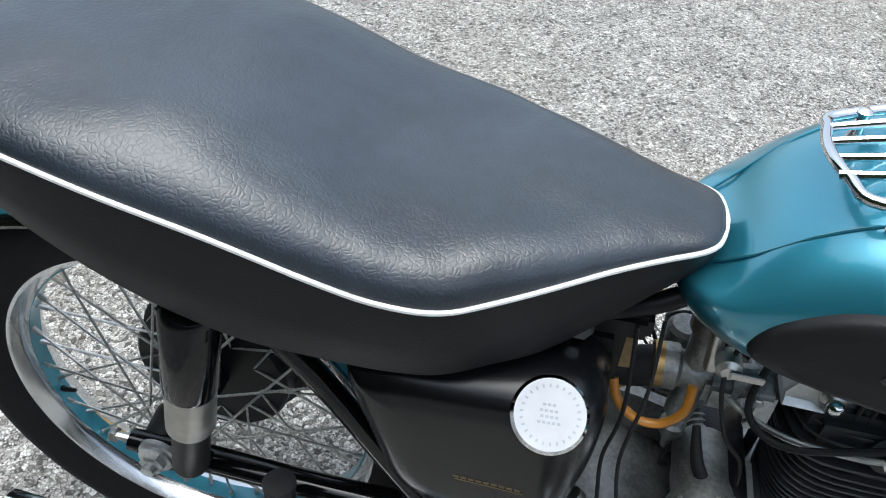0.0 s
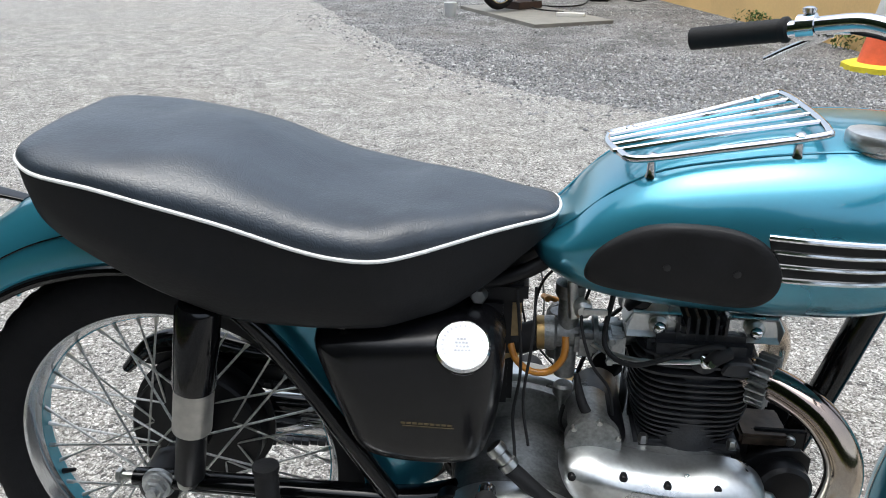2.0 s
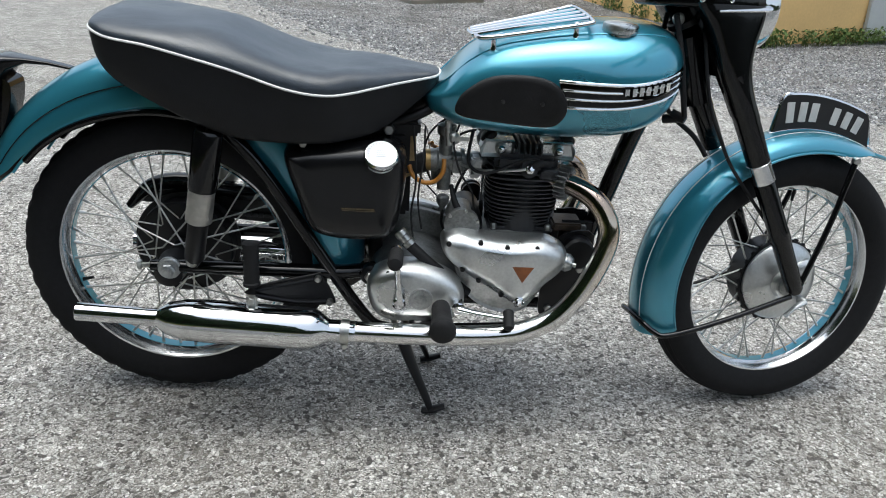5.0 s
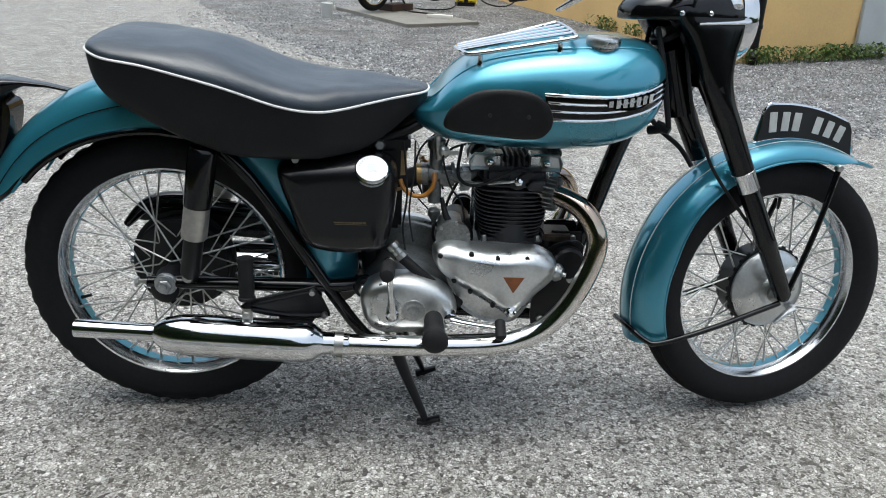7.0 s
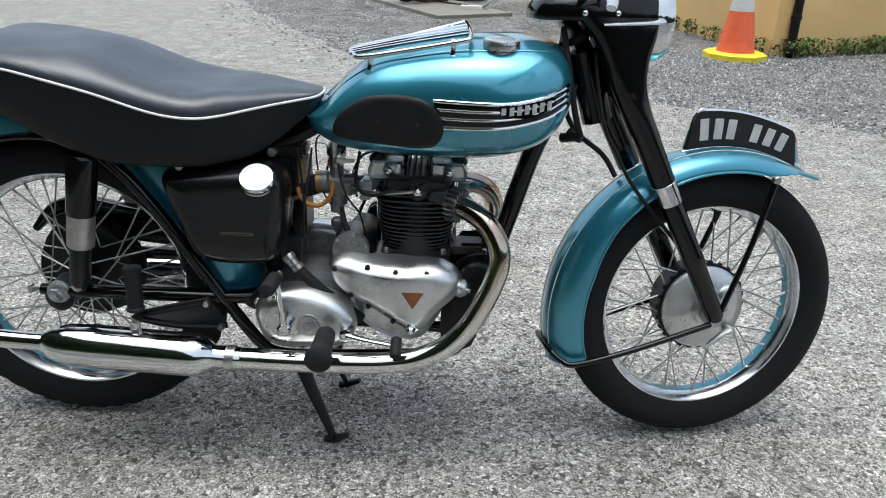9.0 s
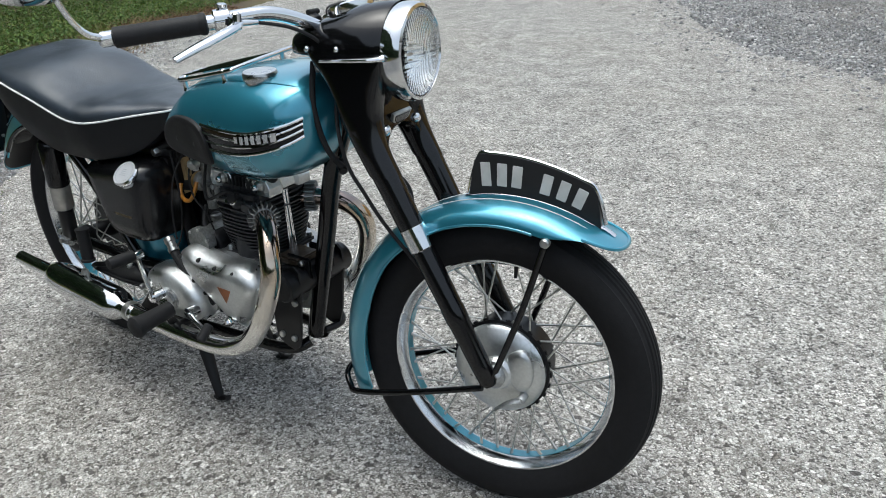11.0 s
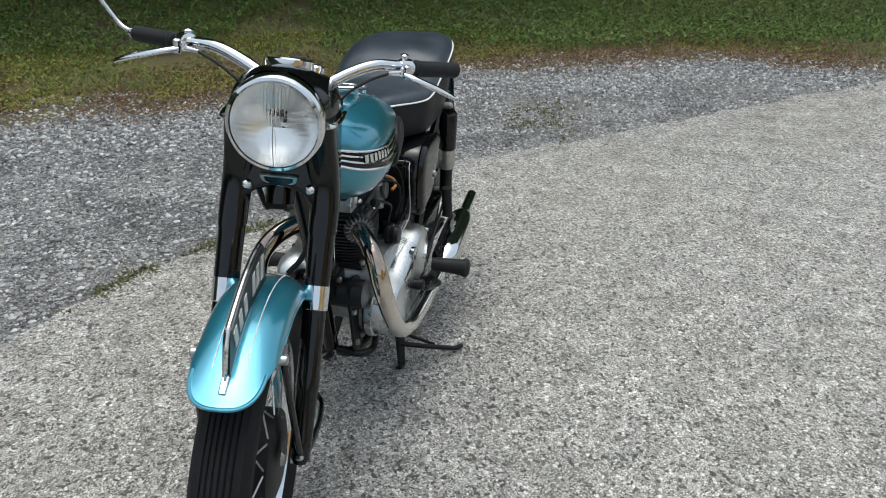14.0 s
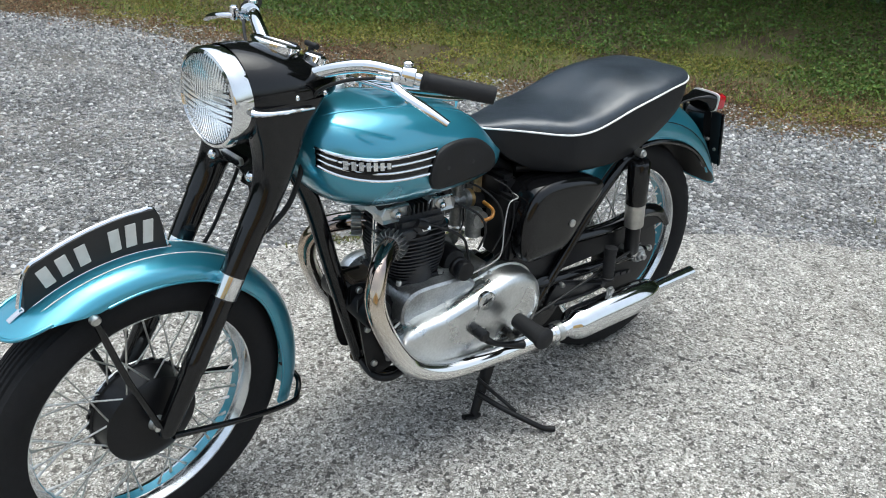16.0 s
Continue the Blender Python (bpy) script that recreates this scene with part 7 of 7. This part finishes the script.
# ---- building
M_WALL = mat("ochre_render", (0.70, 0.47, 0.20), 0.85, var=0.10, scale=1.2, fine=40, bump=0.5, bscale=90)
M_APRON = mat("pale_concrete", (0.70, 0.68, 0.63), 0.85, var=0.10, scale=2, fine=60, bump=0.3)
C0 = Vector((3.84, 6.20, 0))
WA, WB = Vector((-0.215, 0.9766, 0)), Vector((0.90, 0.436, 0))


def wall(name, p, d, length, height, thick, inward, material, label):
    a, b = p, p + d * length
    q = inward * thick
    base = [a, b, b + q, a + q]
    bm = rings(bmesh.new(), [[(v.x, v.y, -0.05) for v in base], [(v.x, v.y, height) for v in base]])
    return tagged(part(name, bm, material, None, "", 30), label, "wall", "", "structure")


wall("wall_west", C0, WA, 7.9, 3.2, 0.25, Vector((0.9766, 0.215, 0)), M_WALL, "ochre rendered building wall")
wall("wall_south", C0 + WB * 0.27, WB, 12.0, 3.2, 0.25, Vector((-0.436, 0.90, 0)), M_WALL, "ochre rendered building wall")
flat("apron", [(-5.3, 15.8), (-3.9, 12.45), (-0.39, 14.1), (0.9, 14.75), (-0.2, 17.2), (-3.5, 17.0)], 0.02, 0.06, M_APRON, "pale concrete apron strip", 1, "paving")
# brown boarded shed at the end of the wall
M_BOARD = mat("brown_boards", (0.13, 0.055, 0.035), 0.7, var=0.25, scale=4, bump=0.3)
shed = part("shed", box((1.68, 13.75, 1.1), (0.72, 0.5, 2.2), 0.01), M_BOARD)
tagged(shed, "brown boarded store beside the wall", "shed", "", "")
for i in range(7):
    part("board", box((1.68, 13.49, 0.12 + 0.2 * i), (0.72, 0.025, 0.185), 0.006), M_BOARD, shed)

# drainpipe at the corner
bm = tube([(4.02, 6.20, 0.02), (4.02, 6.20, 3.1)], 0.042, 16, 1)
pipe = tagged(part("drainpipe", bm, M_SATIN), "black drainpipe at the building corner", "drainpipe")
part("shoe", tube([(4.02, 6.20, 0.10), (4.01, 6.16, 0.04), (3.99, 6.10, 0.02)], 0.046, 14, 4), M_SATIN, pipe)
for z in (0.35, 1.6, 2.8):
    part("bracket", lathe([(0.043, -0.02), (0.050, -0.018), (0.050, 0.018), (0.043, 0.02)], Matrix.Translation((4.02, 6.20, z)), 16), M_SATIN, pipe)
# grey door leaf against the wall
DM = Matrix.Translation((5.50, 6.955, 0.0)) @ pose(0, 0, 0, -3, 0, math.degrees(math.atan2(0.436, 0.90)))
M_GREYDOOR = mat("pale_grey_paint", (0.42, 0.44, 0.44), 0.5, var=0.08, scale=3, bump=0.1)
door = tagged(part("door_leaf", box((0.34, 0.0, 1.0), (0.68, 0.04, 1.96), 0.006, DM), M_GREYDOOR), "pale grey door leaf standing against the wall", "door")
for z in (0.15, 1.0, 1.85):
    part("ledge", box((0.34, 0.026, z), (0.66, 0.014, 0.10), 0.003, DM), M_GREYDOOR, door)
# weeds along the wall foot
M_WEED = island_mat("weeds", [(0.06, 0.11, 0.02), (0.10, 0.16, 0.035), (0.05, 0.09, 0.02), (0.15, 0.17, 0.05)], 0.6)
ws = []
for s in rng.uniform(0, 1, 900):
    if s < 0.3:
        q = C0 + WA * (3.2 * (s / 0.3)) + Vector((-0.9766, -0.215, 0)) * rng.uniform(0.0, 0.16)
    else:
        q = C0 + WB * (0.05 + 3.4 * (s - 0.3) / 0.7) + Vector((0.436, -0.90, 0)) * rng.uniform(0.0, 0.20)
    if noise.noise(Vector((q.x * 3, q.y * 3, 1))) > -0.08:
        ws.append((q.x, q.y))
ws = np.array(ws)
v1, f1 = blades(ws, -0.01, (0.05, 0.20), 0.4)
ws2 = np.repeat(ws, 4, 0) + rng.normal(0, 0.03, (len(ws) * 4, 2))
v2, f2 = leaves(ws2, rng.uniform(0.01, 0.15, len(ws2)), (0.012, 0.03), 0.6)
mesh_thing("weeds", np.vstack([v1, v2]), f1 + [tuple(i + len(v1) for i in q) for q in f2], M_WEED, "green weeds growing along the wall foot", "weeds")


# small weeds in the gravel and along the edge of the paving
ws = [np.array((-2.12, 0.26)) + rng.normal(0, 1, (420, 2)) * (0.26, 0.13)]
for i, (x, y) in enumerate(slab_line):
    q = slab_line[(i + 1) % len(slab_line)]
    if -0.9 < x < 0.5 and -1.4 < y < -0.4:
        n = int(420 * math.hypot(q[0] - x, q[1] - y))
        u = rng.random((n, 1))
        ws.append((1 - u) * np.array((x, y)) + u * q + rng.normal(0, 0.022, (n, 2)))
ws = np.vstack(ws)
ws = ws[[noise.noise(Vector((x * 6, y * 6, 9))) > -0.12 for x, y in ws]]
v1, f1 = blades(ws, -0.010, (0.006, 0.022), 0.7)
ws2 = np.repeat(ws, 2, 0) + rng.normal(0, 0.015, (len(ws) * 2, 2))
v2, f2 = leaves(ws2, rng.uniform(-0.006, 0.008, len(ws2)), (0.004, 0.010), 0.6)
mesh_thing("edge_weeds", np.vstack([v1, v2]), f1 + [tuple(i + len(v1) for i in q) for q in f2], island_mat("edge_weeds", [(0.06, 0.09, 0.025), (0.11, 0.13, 0.04), (0.10, 0.07, 0.04), (0.16, 0.16, 0.06)], 0.7), "low green weeds along the paving edge", "weeds")

# ---- traffic cone
def cone_at(x, y):
    M_ORANGE = mat("orange_plastic", (0.72, 0.12, 0.045), 0.5, var=0.12, scale=12)
    M_SLEEVE = mat("white_sleeve", (0.66, 0.66, 0.64), 0.5, var=0.08, scale=15)
    M_YELLOW = mat("yellow_rubber", (0.72, 0.60, 0.03), 0.6, var=0.12, scale=14)
    c = tagged(new("traffic_cone"), "orange and white traffic cone with yellow base", "traffic cone")
    c.location = (x, y, -0.012)
    hexa = [(0.29 * math.cos(a), 0.29 * math.sin(a)) for a in (math.pi * (k / 4 + 0.125) for k in range(8))]
    part("base", rings(bmesh.new(), [[(p, q, 0) for p, q in hexa], [(p, q, 0.045) for p, q in hexa], [(p * 0.9, q * 0.9, 0.062) for p, q in hexa]]), M_YELLOW, c, "yellow rubber base")
    part("lower_cone", lathe([(0.175, 0.055), (0.170, 0.075), (0.108, 0.43)], None, 32), M_ORANGE, c, "orange plastic body")
    part("sleeve", lathe([(0.110, 0.425), (0.1105, 0.43), (0.074, 0.64), (0.072, 0.64)], None, 32), M_SLEEVE, c, "white reflective sleeve")
    part("upper_cone", lathe([(0.072, 0.635), (0.040, 0.82), (0.040, 0.835), (0.047, 0.84), (0.047, 0.875), (0.036, 0.885), (0.030, 0.83)], None, 32), M_ORANGE, c)
    return c


cone_at(3.42, 5.98)

# ---- wash board, blocks and bucket
M_PLANK = mat("wet_grey_board", (0.20, 0.19, 0.165), 0.6, var=0.25, scale=5, fine=60, bump=0.3)
flat_board = rings(bmesh.new(), [[(-0.42, 10.14, z), (0.58, 8.19, z), (1.51, 8.82, z), (0.51, 10.77, z)] for z in (-0.012, 0.03)])
tagged(part("wash_board", flat_board, M_PLANK), "wet grey board lying on the gravel", "board")
HB = 49.0
BM = Matrix.Translation((0.12, 9.62, 0.03)) @ pose(0, 0, 0, 0, 0, HB)
tagged(part("wood_block", box((0.50, 0.02, 0.045), (0.46, 0.26, 0.09), 0.006, BM), mat("dark_wood", (0.055, 0.032, 0.024), 0.7, var=0.3, scale=8, bump=0.4)), "dark wooden block under the stand", "block")
tagged(part("plank", box((0, 0, 0.02), (0.34, 0.12, 0.04), 0.004, Matrix.Translation((1.02, 9.15, 0.03)) @ pose(0, 0, 0, 0, 0, -10)), M_APRON), "pale plank on the board", "plank")
bk = tagged(part("bucket", lathe([(0.066, -0.012), (0.068, -0.008), (0.080, 0.150), (0.084, 0.155), (0.080, 0.158), (0.076, 0.152), (0.064, 0.0)], Matrix.Translation((-0.47, 9.20, 0)), 28), mat("white_plastic", (0.70, 0.71, 0.70), 0.4, var=0.06)), "small white plastic bucket", "bucket")
part("bucket_handle", tube([(-0.47 - 0.082, 9.20, 0.15), (-0.47 - 0.05, 9.16, 0.175), (-0.47, 9.13, 0.18), (-0.47 + 0.05, 9.16, 0.175), (-0.47 + 0.082, 9.20, 0.15)], 0.003, 8, 4), M_STEEL, bk)


# ---- second motorcycle on the wash board
def far_bike():
    m2 = tagged(new("motorcycle"), "black and chrome motorcycle raised on its stand", "motorcycle")
    m2.matrix_world = BM
    for x, z, steer, r in ((0.0, 0.335, 0, 0.325), (1.36, 0.42, -14, 0.325)):
        turn = Matrix.Translation((x, 0, z)) @ pose(0, 0, 0, 0, 0, steer)
        wh = part("wheel", turned(rim_mesh((0, 0, 0), 0.245), turn), M_RIM, m2)
        part("tyre", turned(tyre_mesh((0, 0, 0), r, 0.046, 5, False), turn), M_TYRE, wh)
        part("hub", turned(lathe([(0.02, 0.07), (0.08, 0.05), (0.08, -0.05), (0.02, -0.07)], yaxis, 24), turn), M_CASTALU, wh)
        for k in range(20):
            a = 2 * math.pi * k / 20
            part("spoke", turned(tube([(0.07 * math.cos(a + 0.9), 0.03 * (-1) ** k, 0.07 * math.sin(a + 0.9)), (0.226 * math.cos(a), 0, 0.226 * math.sin(a))], 0.002, 5, 1), turn), M_SPOKE, wh)
    part("crankcase", pillow([(0.50, 0.30), (0.54, 0.44), (0.72, 0.46), (0.80, 0.36), (0.72, 0.24), (0.56, 0.24)], 0, [(-0.13, 0.01), (-0.12, 0), (0.12, 0), (0.13, 0.01)], 5), M_CASTALU, m2)
    bl = part("cylinder", box((0.68, 0, 0.54), (0.13, 0.16, 0.16), 0.01), M_CASTALU, m2)
    for i in range(8):
        part("fin", box((0.68, 0, 0.475 + 0.018 * i), (0.17, 0.20, 0.005), 0.001), M_CASTALU, bl)
    for sgn in (-1, 1):
        part("exhaust", tube([(0.74, sgn * 0.08, 0.60), (0.84, sgn * 0.12, 0.52), (0.82, sgn * 0.15, 0.34), (0.66, sgn * 0.16, 0.25), (0.30, sgn * 0.17, 0.27)], 0.02, 14, 5), M_CHROME, m2)
        part("silencer", lathe([(0.022, 0), (0.04, 0.05), (0.042, 0.45), (0.03, 0.52), (0.02, 0.53)], along((0.30, sgn * 0.17, 0.27), (-1, 0, 0.10)), 24), M_CHROME, m2)
        part("fork_leg", tube([(1.36, sgn * 0.08, 0.42), (1.05, sgn * 0.08, 1.02)], [0.022, 0.026], 14, 1), M_BLACK, m2)
        part("damper", tube([(0.03, sgn * 0.13, 0.36), (0.08, sgn * 0.13, 0.68)], 0.025, 12, 1), M_BLACK, m2)
        part("frame_tube", tube([(0.05, sgn * 0.11, 0.66), (0.30, sgn * 0.10, 0.40), (0.40, sgn * 0.09, 0.23), (0.75, sgn * 0.07, 0.22), (0.92, sgn * 0.03, 0.55), (1.02, 0, 0.92)], 0.014, 12, 5), M_BLACK, m2)
        part("stand_leg", tube([(0.46, sgn * 0.08, 0.22), (0.52, sgn * 0.13, 0.10)], 0.012, 10, 1), M_SATIN, m2)
    part("fuel_tank", rings(bmesh.new(), [[(x, hw * math.cos(a), z + hz * math.sin(a)) for a in np.linspace(0, 2 * math.pi, 24, endpoint=False)] for x, hw, z, hz in ((0.50, 0.05, 0.74, 0.03), (0.56, 0.10, 0.78, 0.07), (0.75, 0.13, 0.81, 0.09), (0.93, 0.11, 0.84, 0.08), (1.0, 0.04, 0.85, 0.04))]), M_BLACK, m2)
    part("seat", box((0.22, 0, 0.77), (0.60, 0.24, 0.09), 0.03), M_SIDE, m2)
    part("handlebar", tube([(0.90, -0.36, 1.06), (1.0, -0.15, 1.08), (1.03, 0, 1.02), (1.0, 0.15, 1.08), (0.90, 0.36, 1.06)], 0.012, 12, 5), M_CHROME, m2)
    part("mudguard", guard_mesh((0, 0, 0.335), 160, 10, 0.37, lambda a: 0.345, 0.06, n=24), M_BLACK, m2)
    part("headlamp", lathe([(0.03, -0.08), (0.085, -0.03), (0.09, 0.0), (0.08, 0.01), (0, 0.015)], Matrix.Translation((1.12, 0, 0.93)) @ pose(0, 0, 0, 0, 90), 24), M_CHROME, m2)


far_bike()

# ---- pressure washer with its hose
M_YEL = mat("yellow_plastic", (0.72, 0.56, 0.02), 0.4, var=0.08, scale=10)
pw = tagged(new("pressure_washer"), "yellow and black upright pressure washer", "pressure washer")
pw.location = (1.56, 11.75, -0.012)
for sgn in (-1, 1):
    part("side_panel", pillow([(-0.17, 0.06), (-0.13, 0.34), (-0.07, 0.62), (-0.05, 0.80), (0.0, 0.80), (-0.02, 0.45), (-0.04, 0.06)], 0, [(-0.10, 0.005), (-0.12, 0.0), (0.10, 0.0), (0.12, 0.005)], 4, m=Matrix.Diagonal((sgn, 1, 1, 1))), M_YEL, pw)
part("motor_body", box((0, 0.02, 0.36), (0.13, 0.16, 0.62), 0.03), M_SATIN, pw, "black motor body")
part("base", box((0, 0, 0.04), (0.32, 0.24, 0.08), 0.02), M_SATIN, pw)
part("handle", tube([(-0.09, 0, 0.75), (-0.09, 0, 0.95), (0.09, 0, 0.95), (0.09, 0, 0.75)], 0.014, 12, 3), M_SATIN, pw)
for sgn in (-1, 1):
    part("wheel", lathe([(0.02, -0.02), (0.075, -0.018), (0.078, 0.018), (0.02, 0.02)], Matrix.Translation((sgn * 0.15, 0.10, 0.078)) @ pose(0, 0, 0, 0, 90), 24), M_SATIN, pw)
loop = [(1.70, 11.72, 0.30), (1.80, 11.70, 0.10), (2.00, 11.60, 0.02), (2.25, 11.70, 0.02), (2.42, 11.85, 0.14), (2.35, 11.85, 0.32), (2.15, 11.8, 0.30), (1.98, 11.75, 0.12)]
tagged(part("hose", tube(loop, 0.011, 10, 6), M_RUBBER), "black washer hose looped by the wall", "hose")
tagged(part("lance_hose", tube([(1.45, 11.60, 0.12), (1.30, 11.0, 0.01), (0.95, 10.55, 0.008), (0.55, 10.25, 0.045), (0.62, 9.75, 0.045), (0.95, 9.5, 0.045)], 0.010, 10, 6), M_RUBBER), "black hose trailing across the board", "hose")
